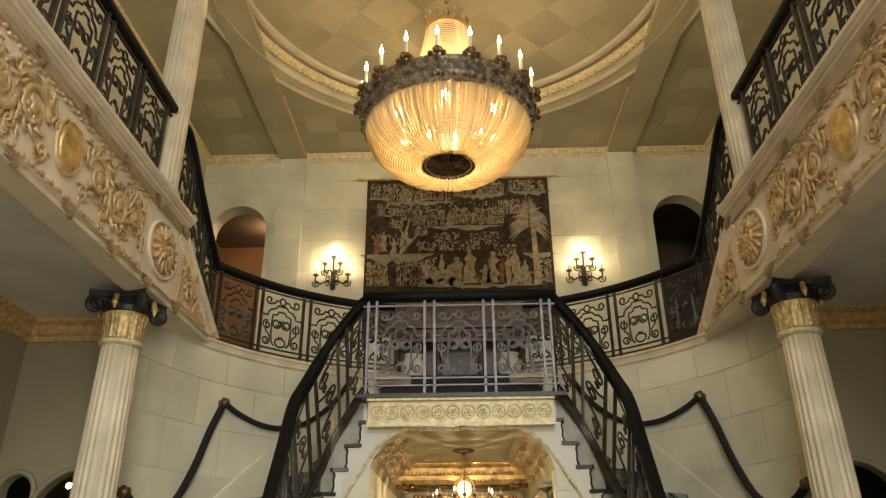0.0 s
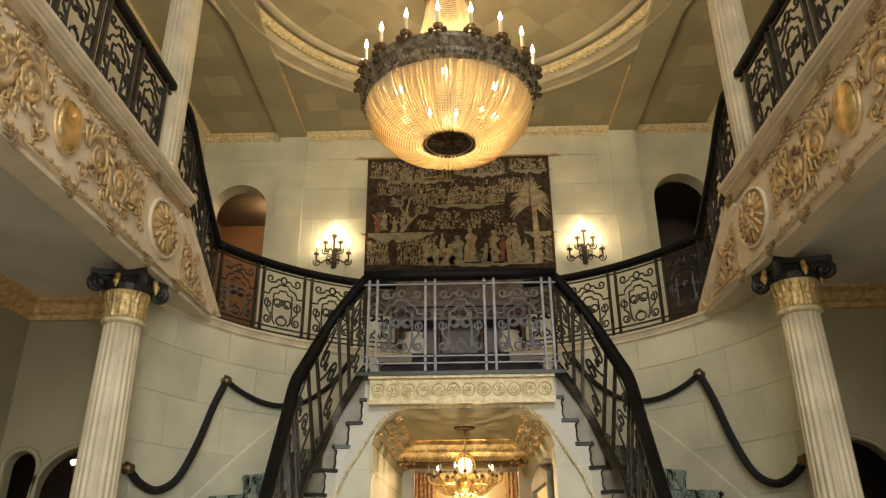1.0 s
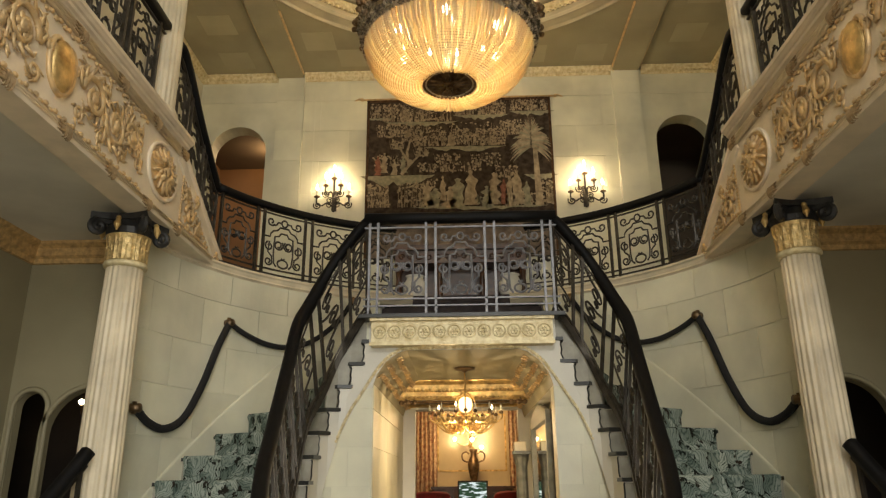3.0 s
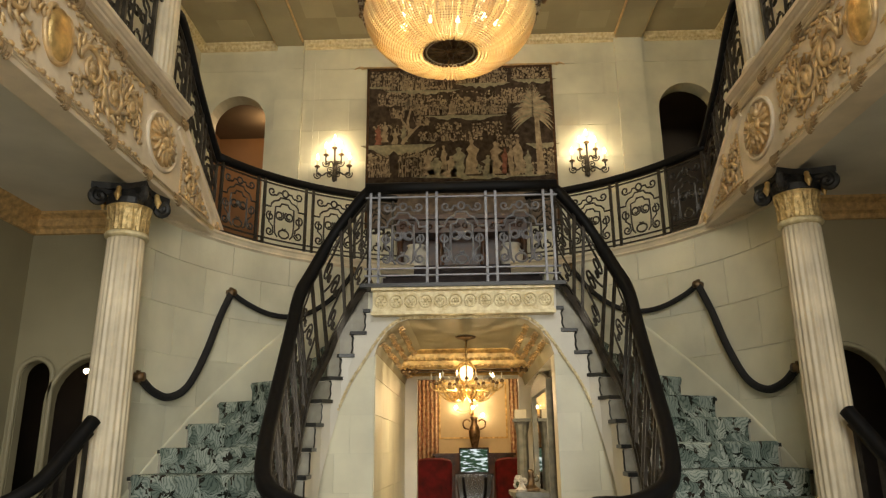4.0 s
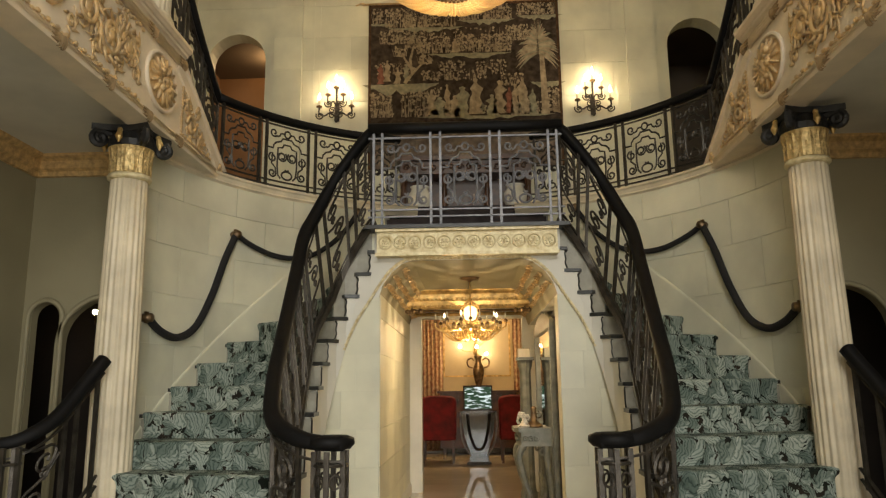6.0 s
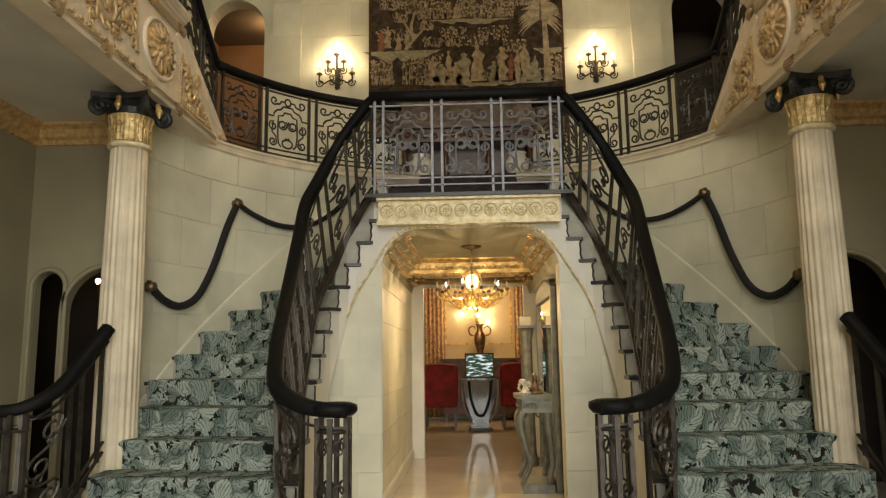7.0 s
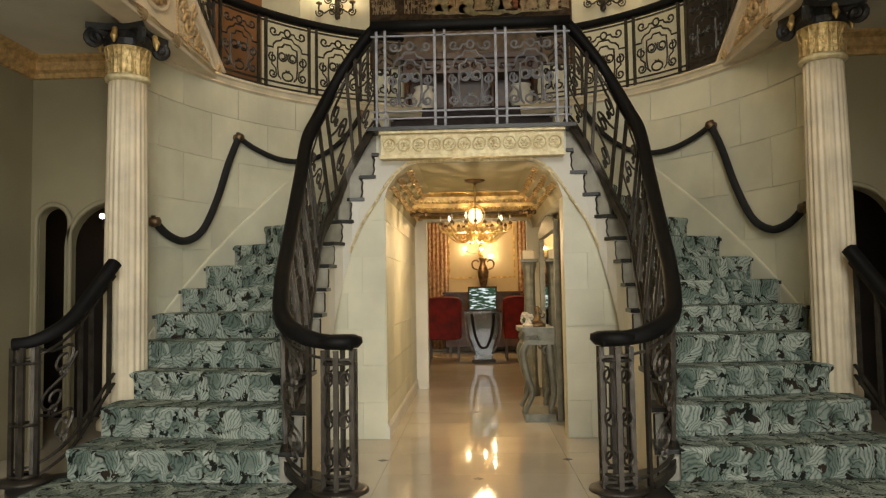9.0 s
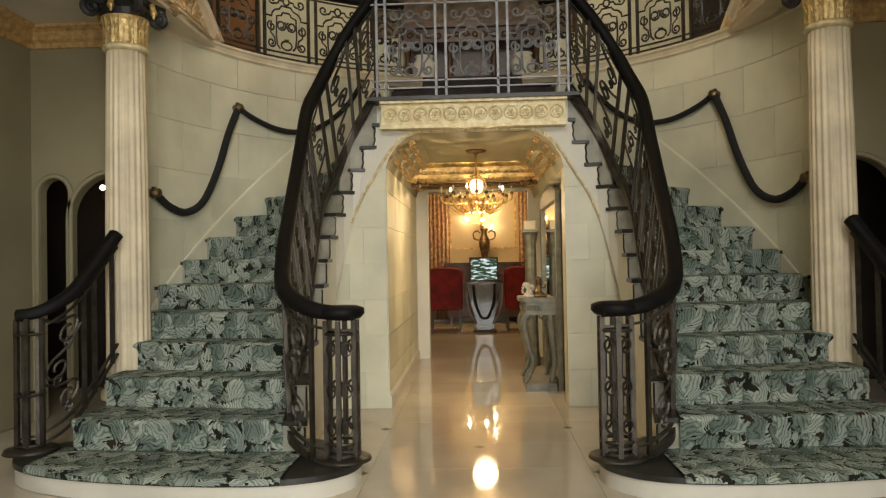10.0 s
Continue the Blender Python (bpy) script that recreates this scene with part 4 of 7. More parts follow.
def rail(rl, path, height, stops, metal, foot=0.03, top_gap=0.035, wide=1.0, bars=(0.085,), draw=None, post=0.011, lean=None):
    """A balustrade under a handrail path: posts at the stops, scroll panels between, flat bars above and below."""
    total, at = along(path)
    bm = bmesh.new()
    sweep(bm, path, [(u * wide, v * wide) for u, v in HANDRAIL])
    part("handrail", bm, EBONY, rl, "black polished handrail", smooth=True)
    n = max(8, int(total / 0.04))
    tilt = lambda s, off: lean(s / total) * (-off / height) + Vector((0, 0, off)) if lean else Vector((0, 0, off))
    for off in (-top_gap - 0.02, -height + foot + 0.012) + tuple(-height + foot + b for b in bars):
        bm = bmesh.new()
        sweep(bm, [at(total * i / n) + tilt(total * i / n, off) for i in range(n + 1)], [(-0.010, -0.006), (0.010, -0.006), (0.010, 0.006), (-0.010, 0.006)])
        part("flat_bar", bm, metal, rl)
    for s in stops:
        bm = bmesh.new()
        p = at(s)
        q = at(min(total, s + 0.02)) - at(max(0, s - 0.02))
        q = Vector((q.x, q.y, 0)).normalized()
        sweep(bm, [p + tilt(s, -height), p + tilt(s, -0.01)], [(-post, -post), (post, -post), (post, post), (-post, post)], up=q)
        part("post", bm, metal, rl)
    for a, b in zip(stops, stops[1:]):
        if b - a >= 0.16:
            w = b - a - 0.02
            lo, hi = -height + foot + max(bars, default=0) + 0.012, -top_gap - 0.03
            mid = (a + b) / 2
            bm = scroll_panel(lambda u, v: at(mid + u) + tilt(mid + u, lo + v), w, hi - lo, lines=draw(w, hi - lo) if draw else None)
            part("scroll_panel", bm, metal, rl)


def stair_rails(s):
    # well side, from the landing down to the curled end
    rl = thing("stair_railing", "black wrought-iron stair railing with scroll panels", "railing", group="stair railings")
    pts = [(0.74, 5.645, 3.305), (0.84, 5.69, 3.235), (1.07, 5.74, 2.94), (1.215, 5.62, 2.60), (1.275, 5.45, 2.36), (1.255, 5.1, 1.955), (1.205, 4.6, 1.485), (1.155, 4.25, 1.215),
           (1.08, 4.0, 1.025), (0.92, 3.85, 0.935), (0.78, 3.80, 0.905), (0.655, 3.80, 0.900)]
    path = spline([(s * x, y, z) for x, y, z in pts], 7)
    total, at = along(path)
    stops = [0.04, 0.22, 0.30, 0.48, 0.56, 0.74, 0.82, 1.0, 1.08, 1.27, 1.35, 1.54, 1.62, 1.81, 1.89, 2.08, 2.14, 2.44]
    # the balusters stand nearer the tread ends than the bowed handrail
    foot_in = lambda k: Vector((-s * 0.10 * min(1, max(0, (0.84 - k) / 0.2)) * min(1, k / 0.18), 0, 0))
    rail(rl, path, 0.80, [t for t in stops if t < total - 0.12], IRON, 0.0, 0.06, 1.2, (0.075,), draw=s_lines, lean=foot_in)
    bm = bmesh.new()
    k = int(total * 0.9 / 0.04)
    sweep(bm, [at(total * 0.9 * i / k) + Vector((0, 0, -0.79)) + foot_in(0.9 * i / k) for i in range(k + 1)], [(-0.014, -0.022), (0.014, -0.022), (0.014, 0.022), (-0.014, 0.022)])
    part("sloping_string", bm, IRON, rl, "sloping dark iron base bar")
    # the curled end: a cage of bars with rings
    c = Vector((s * 0.735, 3.85, 0))
    for z in (0.15, 0.215, 0.80):
        bm = bmesh.new()
        tube(bm, [c + Vector((0.088 * math.cos(a), 0.088 * math.sin(a), z)) for a in [2 * math.pi * i / 20 for i in range(20)]], 0.010, 6, closed=True)
        part("newel_band", bm, IRON, rl)
    for i in range(6):
        a = 2 * math.pi * i / 6 + 0.5
        d = Vector((math.cos(a), math.sin(a), 0))
        bm = bmesh.new()
        prism(bm, [c + d * 0.088 + Vector((x, y, Z1)) for x, y in ((-0.013, -0.013), (0.013, -0.013), (0.013, 0.013), (-0.013, 0.013))], (0, 0, 0.75))
        part("newel_bar", bm, IRON, rl)
        a += math.pi / 6
        d = Vector((math.cos(a), math.sin(a), 0))
        o = Vector((-d.y, d.x, 0))
        bm = bmesh.new()
        for z in (0.30, 0.50, 0.72):
            tube(bm, [c + d * 0.084 + o * 0.030 * math.cos(t) + Vector((0, 0, z + 0.036 * math.sin(t))) for t in [2 * math.pi * k / 12 for k in range(12)]], 0.007, 4, closed=True)
        for z0, z1 in ((0.34, 0.46), (0.54, 0.68)):
            tube(bm, [c + d * 0.084 + Vector((0, 0, z0)), c + d * 0.084 + Vector((0, 0, z1))], 0.006, 4)
        part("ring_ornament", bm, IRON, rl)
    bm = bmesh.new()
    lathe(bm, [(0.0, 0.90), (0.105, 0.88), (0.128, 0.905), (0.125, 0.935), (0.09, 0.948), (0.0, 0.95)], 24, c)
    part("rail_terminal", bm, EBONY, rl, "rounded black rail end", smooth=True)
    bm = bmesh.new()
    lathe(bm, [(0.155, Z1), (0.15, Z1 + 0.015), (0.12, Z1 + 0.02)], 24, c)
    part("newel_plate", bm, IRON, rl, smooth=True)
    # wall side: a short rail from the outer newel up to the column
    rl = thing("short_stair_railing", "short black iron railing beside the starting step", "railing", group="short railings")
    pts = [(2.66, 4.04, 0.90), (2.58, 4.06, 0.91), (2.50, 4.12, 0.95), (2.43, 4.24, 1.04), (2.375, 4.40, 1.22), (2.32, 4.53, 1.39)]
    path = spline([(s * x, y, z) for x, y, z in pts], 6)
    total, at = along(path)
    rail(rl, path, 0.78, [0.03, 0.10, 0.38, 0.46, total - 0.04], IRON, 0.0, 0.06, 1.12, (0.075,), draw=s_lines)
    c = Vector((s * 2.60, 4.06, 0))
    for i in range(5):
        a = 2 * math.pi * i / 5
        bm = bmesh.new()
        p = c + Vector((0.07 * math.cos(a), 0.07 * math.sin(a), Z1))
        prism(bm, [p + Vector((x, y, 0)) for x, y in ((-0.012, -0.012), (0.012, -0.012), (0.012, 0.012), (-0.012, 0.012))], (0, 0, 0.77))
        part("newel_bar", bm, IRON, rl)
    for z in (0.16, 0.45, 0.80):
        bm = bmesh.new()
        tube(bm, [c + Vector((0.074 * math.cos(a), 0.074 * math.sin(a), z)) for a in [2 * math.pi * i / 16 for i in range(16)]], 0.010, 6, closed=True)
        part("newel_band", bm, IRON, rl)
    bm = bmesh.new()
    lathe(bm, [(0.15, Z1), (0.14, Z1 + 0.02), (0.1, Z1 + 0.03)], 20, c)
    part("newel_plate", bm, IRON, rl, smooth=True)


def landing_rail():
    rl = thing("landing_railing", "grey iron landing railing with scrolls under a black handrail", "railing")
    path = [(x, LY - 0.005, LAND + 0.82) for x in (-0.80, -0.4, 0, 0.4, 0.80)]
    xs = [-0.755, -0.685, -0.285, -0.205, 0.205, 0.285, 0.685, 0.755]
    rail(rl, path, 0.82, [x + 0.80 for x in xs], STEEL, 0.06, 0.055, 1.3, (0.07,), post=0.010)


def gallery_rails(s):
    rl = thing("gallery_railing", "dark iron gallery railing with scroll panels and black handrail", "railing", group="gallery railings")
    th = [16 + i * 2 for i in range(24)]
    top = GAL + 0.715
    path = [(s * drum(t, DR + 0.06)[0], drum(t, DR + 0.06)[1], top) for t in th]
    step = radians(1) * (DR + 0.06)
    ms = [t - 16 for t in (17, 24.6, 26.4, 37, 38.8, 49.4, 51.2, 60.8)]
    rail(rl, path, 0.70, [m * step for m in ms], IRON, 0.02, 0.04, 1.1, (0.06,), post=0.012)
    # raking rail of the little flight up to the balcony
    rl = thing("raking_railing", "dark iron railing sloping up to the balcony", "railing", group="gallery railings")
    path = spline([(s * (FACE[s] + 0.05), y, z) for y, z in ((6.02, top - 0.0), (5.85, top + 0.08), (5.4, top + 0.40), (5.12, top + 0.64), (4.95, BZ1 + 0.715), (4.84, BZ1 + 0.72))], 5)
    path = [Vector((p.x, p.y, p.z)) for p in path]
    total, at = along(path)
    rail(rl, path, 0.70, [0.03, 0.36, 0.44, 0.78, 0.86, total - 0.03], IRON, 0.02, 0.04, 1.1, (0.06,))
    # straight rail over the beam
    rl = thing("balcony_railing", "dark iron balcony railing with scroll panels and black handrail", "railing", group="balcony railings")
    path = [(s * (FACE[s] + 0.05), y, BZ1 + 0.715) for y in (4.60, 2.0, 0.0, -2.85)]
    stops = []
    y = 4.50
    while y > -2.5:
        stops += [4.60 - y, 4.60 - y + 0.42]
        y -= 0.50
    rail(rl, path, 0.715, stops, IRON, 0.02, 0.04, 1.15, (0.06,), post=0.014)


# ---- velvet cords on the drum wall ----
def cords(s):
    rl = thing("velvet_rope", "black velvet rope looped along the curved wall", "rope", group="velvet ropes")
    r = DR - 0.05
    P = lambda t, z: (s * drum(t, r)[0], drum(t, r)[1], z)
    one = spline([P(*p) for p in CORD_A], 8)
    two = spline([P(*p) for p in CORD_B], 8)
    bm = bmesh.new()
    tube(bm, one, 0.030, 10)
    part("cord", bm, VELVET, rl, smooth=True)
    bm = bmesh.new()
    tube(bm, two, 0.024, 10)
    part("cord", bm, VELVET, rl, smooth=True)
    for t, z in (CORD_A[0], CORD_A[-1], CORD_B[-1]):
        x, y, z = P(t, z)
        bm = bmesh.new()
        d = Vector((s * math.sin(radians(t)), math.cos(radians(t)), 0))
        tube(bm, [Vector((x, y, z)) + d * 0.06, Vector((x, y, z)) - d * 0.035], 0.034, 10, taper=lambda k: 1.0 - 0.35 * math.sin(3.1 * k))
        tube(bm, [Vector((x, y, z - 0.04)) + d * 0.01, Vector((x, y, z + 0.045)) + d * 0.01], 0.018, 8)
        part("rope_bracket", bm, BRONZE, rl, "small bronze wall bracket", smooth=True)

CORD_A = [(81.5, 1.72), (77.3, 1.63), (72.5, 1.60), (67.8, 1.70), (63.9, 1.97), (60.8, 2.30), (58.2, 2.53)]
CORD_B = [(58.2, 2.53), (54.1, 2.46), (48.4, 2.40), (42.7, 2.40), (37.1, 2.48), (31.4, 2.67), (27.1, 2.92)]


# ---- chandeliers, wall lights, tapestry ----
def glass_mat():
    m = bpy.data.materials.new("cut_crystal_beads")
    m.use_nodes = True
    n, l = m.node_tree.nodes, m.node_tree.links
    b = n["Principled BSDF"]
    b.inputs["Base Color"].default_value = (0.95, 0.88, 0.70, 1)
    b.inputs["Roughness"].default_value = 0.15
    b.inputs["Transmission Weight"].default_value = 0.0
    tr = n.new("ShaderNodeBsdfTranslucent")
    info, rp = n.new("ShaderNodeObjectInfo"), n.new("ShaderNodeValToRGB")
    rp.color_ramp.elements[0].color, rp.color_ramp.elements[1].color = (0.72, 0.56, 0.30, 1), (1.0, 0.95, 0.72, 1)
    l.new(info.outputs["Random"], rp.inputs["Fac"])
    l.new(rp.outputs[0], tr.inputs["Color"])
    mx = n.new("ShaderNodeMixShader")
    mx.inputs[0].default_value = 0.6
    l.new(b.outputs[0], mx.inputs[1])
    l.new(tr.outputs[0], mx.inputs[2])
    l.new(mx.outputs[0], n["Material Output"].inputs["Surface"])
    return m


CRYSTAL = glass_mat()


def candle(parent, x, y, z, h, r, lit=True):
    bm = bmesh.new()
    lathe(bm, [(r * 2.4, 0), (r * 2.9, 0.012), (r * 2.2, 0.022), (r * 1.2, 0.026), (r * 1.1, 0.03)], 10, (x, y, z))
    part("drip_pan", bm, BRONZE, parent, smooth=True)
    bm = bmesh.new()
    lathe(bm, [(r, 0.02), (r, h), (r * 0.6, h + 0.004)], 10, (x, y, z))
    cd = part("candle_sleeve", bm, CANDLEWAX, parent, "ivory candle sleeve", smooth=True)
    bm = bmesh.new()
    lathe(bm, [(r * 0.5, h), (r * 1.15, h + r * 1.6), (r * 0.95, h + r * 3.0), (r * 0.4, h + r * 4.6), (r * 0.1, h + r * 6.4)], 8, (x, y, z))
    part("flame_bulb", bm, FLAME if lit else CANDLEWAX, cd, "lit flame bulb" if lit else "", smooth=True)


def big_chandelier():
    ch = thing("chandelier", "large crystal basket chandelier with bronze ring and lit candles", "chandelier", (CH.x, CH.y, 0))
    rim, zr = 0.755, 4.955
    # strands of the basket
    bm = bmesh.new()
    n = 34
    prof = []
    for i in range(n + 1):
        t = i / n
        a = t * math.pi / 2
        r = 0.21 + (rim - 0.21) * math.sin(a) ** 0.9
        z = zr - 0.44 * math.cos(a) ** 1.1
        z += 0.05 * max(0.0, 1 - (r - 0.21) / 0.13)
        prof.append((r, z))
    verts, faces = [], []
    for i, (r, z) in enumerate(prof):
        w = 0.009 + 0.0115 * (i / n)
        o = len(verts)
        verts += [(r + w, 0, z), (r - w, 0, z), (r, w, z), (r, -w, z), (r, 0, z + w), (r, 0, z - w)]
        faces += [(o + a, o + b, o + c) for a, b, c in ((0, 2, 4), (2, 1, 4), (1, 3, 4), (3, 0, 4), (2, 0, 5), (1, 2, 5), (3, 1, 5), (0, 3, 5))]
    me = bpy.data.meshes.new("bead_strand")
    me.from_pydata(verts, [], faces)
    me.materials.append(CRYSTAL)
    rs = random.Random(21)
    for i in range(150):   # hung a little unevenly, with a few gaps
        if rs.random() > 0.05:
            share("bead_strand", me, ch, pose(0, 0, rs.uniform(-0.006, 0.004), 0, 0, 2.4 * i + rs.uniform(-0.7, 0.7)))
    for i in range(140):   # a second, slightly smaller net inside
        share("inner_strand", me, ch, pose(0, 0, 0.3, 0, 0, 360 * (i + 0.37) / 140) @ Matrix.Diagonal((0.94, 0.94, 0.94, 1)))
    # upper tent of strands from the crown
    verts, faces = [], []
    for i in range(34):
        t = i / 33
        r = 0.20 + 0.13 * t + 0.32 * t ** 3.4
        z = 6.12 - 0.90 * t
        w = 0.010
        o = len(verts)
        verts += [(r + w, 0, z), (r - w, 0, z), (r, w, z), (r, -w, z), (r, 0, z + w), (r, 0, z - w)]
        faces += [(o + a, o + b, o + c) for a, b, c in ((0, 2, 4), (2, 1, 4), (1, 3, 4), (3, 0, 4), (2, 0, 5), (1, 2, 5), (3, 1, 5), (0, 3, 5))]
    me = bpy.data.meshes.new("upper_strand")
    me.from_pydata(verts, [], faces)
    me.materials.append(CRYSTAL)
    for i in range(120):
        share("upper_strand", me, ch, pose(0, 0, 0, 0, 0, 3 * i))
    # bronze ring with leaf and rope edges
    bm = bmesh.new()
    lathe(bm, [(rim - 0.005, zr - 0.03), (rim + 0.035, zr - 0.025), (rim + 0.03, zr + 0.03), (rim + 0.05, zr + 0.055), (rim + 0.045, zr + 0.13), (rim + 0.075, zr + 0.15), (rim + 0.08, zr + 0.19), (rim + 0.03, zr + 0.20), (rim - 0.01, zr + 0.16)], 64, closed=True)
    part("ring", bm, PEWTER, ch, "dark silvered bronze ring", smooth=False)
    for z, r, k, cnt in ((zr + 0.035, rim + 0.043, 0.017, 110), (zr + 0.145, rim + 0.066, 0.016, 110), (zr - 0.028, rim + 0.02, 0.015, 110)):
        bm = bmesh.new()
        for i in range(cnt):
            a = 2 * math.pi * i / cnt
            ball(bm, (r * math.cos(a), r * math.sin(a), z), k, u=5, v=3)
        tagged(part("beading", bm, PEWTER, ch), kind="stuff")
    N = 18
    for i in range(N):
        a = 2 * math.pi * (i + 0.25) / N
        d = Vector((math.cos(a), math.sin(a), 0))
        o = Vector((-d.y, d.x, 0))
        bm = bmesh.new()
        c = d * (rim + 0.06) + Vector((0, 0, zr + 0.20))
        for q in (-1, 1):
            tube(bm, [c + o * q * u + Vector((0, 0, v)) for u, v in ((0.07, -0.01), (0.062, 0.025), (0.03, 0.03), (0.018, 0.06))], 0.014, 5)
            ball(bm, c + o * q * 0.055 + d * 0.02 + Vector((0, 0, 0.0)), 0.030, u=6, v=4)
        ball(bm, c + d * 0.035 + Vector((0, 0, 0.03)), 0.036, u=7, v=5)
        ball(bm, c + d * 0.045 + Vector((0, 0, -0.045)), 0.028, u=6, v=4)
        part("palmette", bm, BRONZE, ch, "bronze leaf palmette")
        p = d * (rim + 0.055)
        candle(ch, p.x, p.y, zr + 0.255, 0.165, 0.016)
    # bottom disc
    up = 0.035
    bm = bmesh.new()
    lathe(bm, [(0.0, 4.515 + up), (0.03, 4.52 + up), (0.05, 4.535 + up), (0.14, 4.532 + up), (0.20, 4.535 + up), (0.232, 4.53 + up), (0.236, 4.55 + up), (0.2, 4.565 + up)], 40)
    for i in range(40):
        a = 2 * math.pi * i / 40
        ball(bm, (0.232 * math.cos(a), 0.232 * math.sin(a), 4.53 + up), 0.018, u=5, v=3)
    for i in range(16):
        a = 2 * math.pi * i / 16
        tube(bm, [(rr * math.cos(a + tw), rr * math.sin(a + tw), zz) for rr, tw, zz in ((0.05, 0, 4.528 + up), (0.12, 0.12, 4.526 + up), (0.185, 0.0, 4.53 + up))], 0.009, 4)
    part("base_disc", bm, BRONZE, ch, "pierced bronze disc under the basket")
    bm = bmesh.new()
    lathe(bm, [(0.004, 4.44 + up), (0.018, 4.45 + up), (0.008, 4.47 + up), (0.03, 4.49 + up), (0.02, 4.53 + up)], 12)
    tube(bm, [(0.022 * math.cos(a), 0, 4.42 + up + 0.022 * math.sin(a)) for a in [2 * math.pi * i / 12 for i in range(12)]], 0.006, 5, closed=True)
    part("finial", bm, BRONZE, ch)
    # crown and chain
    bm = bmesh.new()
    lathe(bm, [(0.17, 6.09), (0.205, 6.09), (0.21, 6.14), (0.18, 6.145)], 32, closed=True)
    for i in range(16):
        a = 2 * math.pi * i / 16
        d = Vector((math.cos(a), math.sin(a), 0))
        ball(bm, d * 0.215 + Vector((0, 0, 6.19)), 0.030, 0.6, 0.6, 1.5, 6, 4)
        ball(bm, d * 0.225 + Vector((0, 0, 6.24)), 0.018, u=5, v=3)
    part("crown", bm, GOLD, ch, "small gilt crown")
    for i in range(9):
        bm = bmesh.new()
        z = 6.17 + i * 0.092
        pts = [Vector((0.022 * math.cos(a), 0, z + 0.056 * math.sin(a))) for a in [2 * math.pi * k / 12 for k in range(12)]]
        if i % 2:
            pts = [Vector((0, p.x, p.z)) for p in pts]
        tube(bm, pts, 0.006, 5, closed=True)
        part("chain_link", bm, BRONZE, ch)
    for i in range(6):   # bulbs within the basket
        a = 2 * math.pi * i / 6 + 0.5
        bm = bmesh.new()
        ball(bm, (0.50 * math.cos(a), 0.50 * math.sin(a), 4.99), 0.034, 1, 1, 1.3, 10, 7)
        part("inner_bulb", bm, FLAME, ch, "lit bulb inside the basket", smooth=True)


def small_chandelier():
    x, y = 0.02, 6.72
    ch = thing("passage_chandelier", "gilt chandelier with a glowing globe and candle arms", "chandelier", (x, y, 0))
    bm = bmesh.new()
    lathe(bm, [(0.0, 2.215), (0.10, 2.21), (0.085, 2.195), (0.03, 2.185), (0.01, 2.17)], 20)
    part("canopy", bm, BRONZE, ch, smooth=True)
    bm = bmesh.new()
    tube(bm, [(0, 0, 2.18), (0, 0, 1.98)], 0.007, 6)
    part("rod", bm, GOLD, ch, smooth=True)
    bm = bmesh.new()
    lathe(bm, [(0.02, 1.78), (0.045, 1.75), (0.02, 1.715), (0.03, 1.695), (0.0, 1.665)], 14)
    part("stem", bm, GOLD, ch, smooth=True)
    bm = bmesh.new()
    ball(bm, (0, 0, 1.875), 0.072, u=16, v=10)
    part("globe", bm, glow_mat("frosted_lit_globe", (1.0, 0.66, 0.28), 3.2), ch, "frosted globe, lit", smooth=True)
    for i in range(8):
        a = 2 * math.pi * i / 8
        bm = bmesh.new()
        tube(bm, [(0.092 * math.sin(t) * math.cos(a), 0.092 * math.sin(t) * math.sin(a), 1.875 + 0.105 * math.cos(t)) for t in [math.pi * k / 10 for k in range(11)]], 0.006, 4)
        part("globe_rib", bm, GOLD, ch)
    for i in range(18):
        a = 2 * math.pi * (i + 0.5) / 18
        d = Vector((math.cos(a), math.sin(a), 0))
        R = 0.33 if i % 2 else 0.25
        bm = bmesh.new()
        tube(bm, spline([d * r + Vector((0, 0, z)) for r, z in ((0.03, 1.76), (0.12, 1.72), (R * 0.8, 1.71), (R, 1.745), (R, 1.79))], 5), 0.009, 5)
        for k in range(3):
            ball(bm, d * (0.1 + 0.07 * k) + Vector((0, 0, 1.735)), 0.022, u=6, v=4)
        part("arm", bm, GOLD, ch, smooth=True)
        candle(ch, d.x * R, d.y * R, 1.785, 0.055, 0.0065, lit=i % 4 == 0)
    for i in range(10):
        a = 2 * math.pi * i / 10
        d = Vector((math.cos(a), math.sin(a), 0))
        bm = bmesh.new()
        tube(bm, [d * (0.15 + u) + Vector((0, 0, 1.675 + v)) for u, v in spiral(0, 0, 0.055, 0.012, 2.6, 1.4, 16)], 0.008, 5)
        tube(bm, spline([d * r + Vector((0, 0, z)) for r, z in ((0.02, 1.69), (0.07, 1.64), (0.15, 1.62), (0.24, 1.68), (0.27, 1.72))], 4), 0.008, 5)
        ball(bm, d * 0.27 + Vector((0, 0, 1.73)), 0.016, u=6, v=4)
        part("lower_scroll", bm, GOLD, ch, smooth=True)
    lamp("passage_glow", "POINT", (x, y, 1.60), 30, WARM, 0.015)


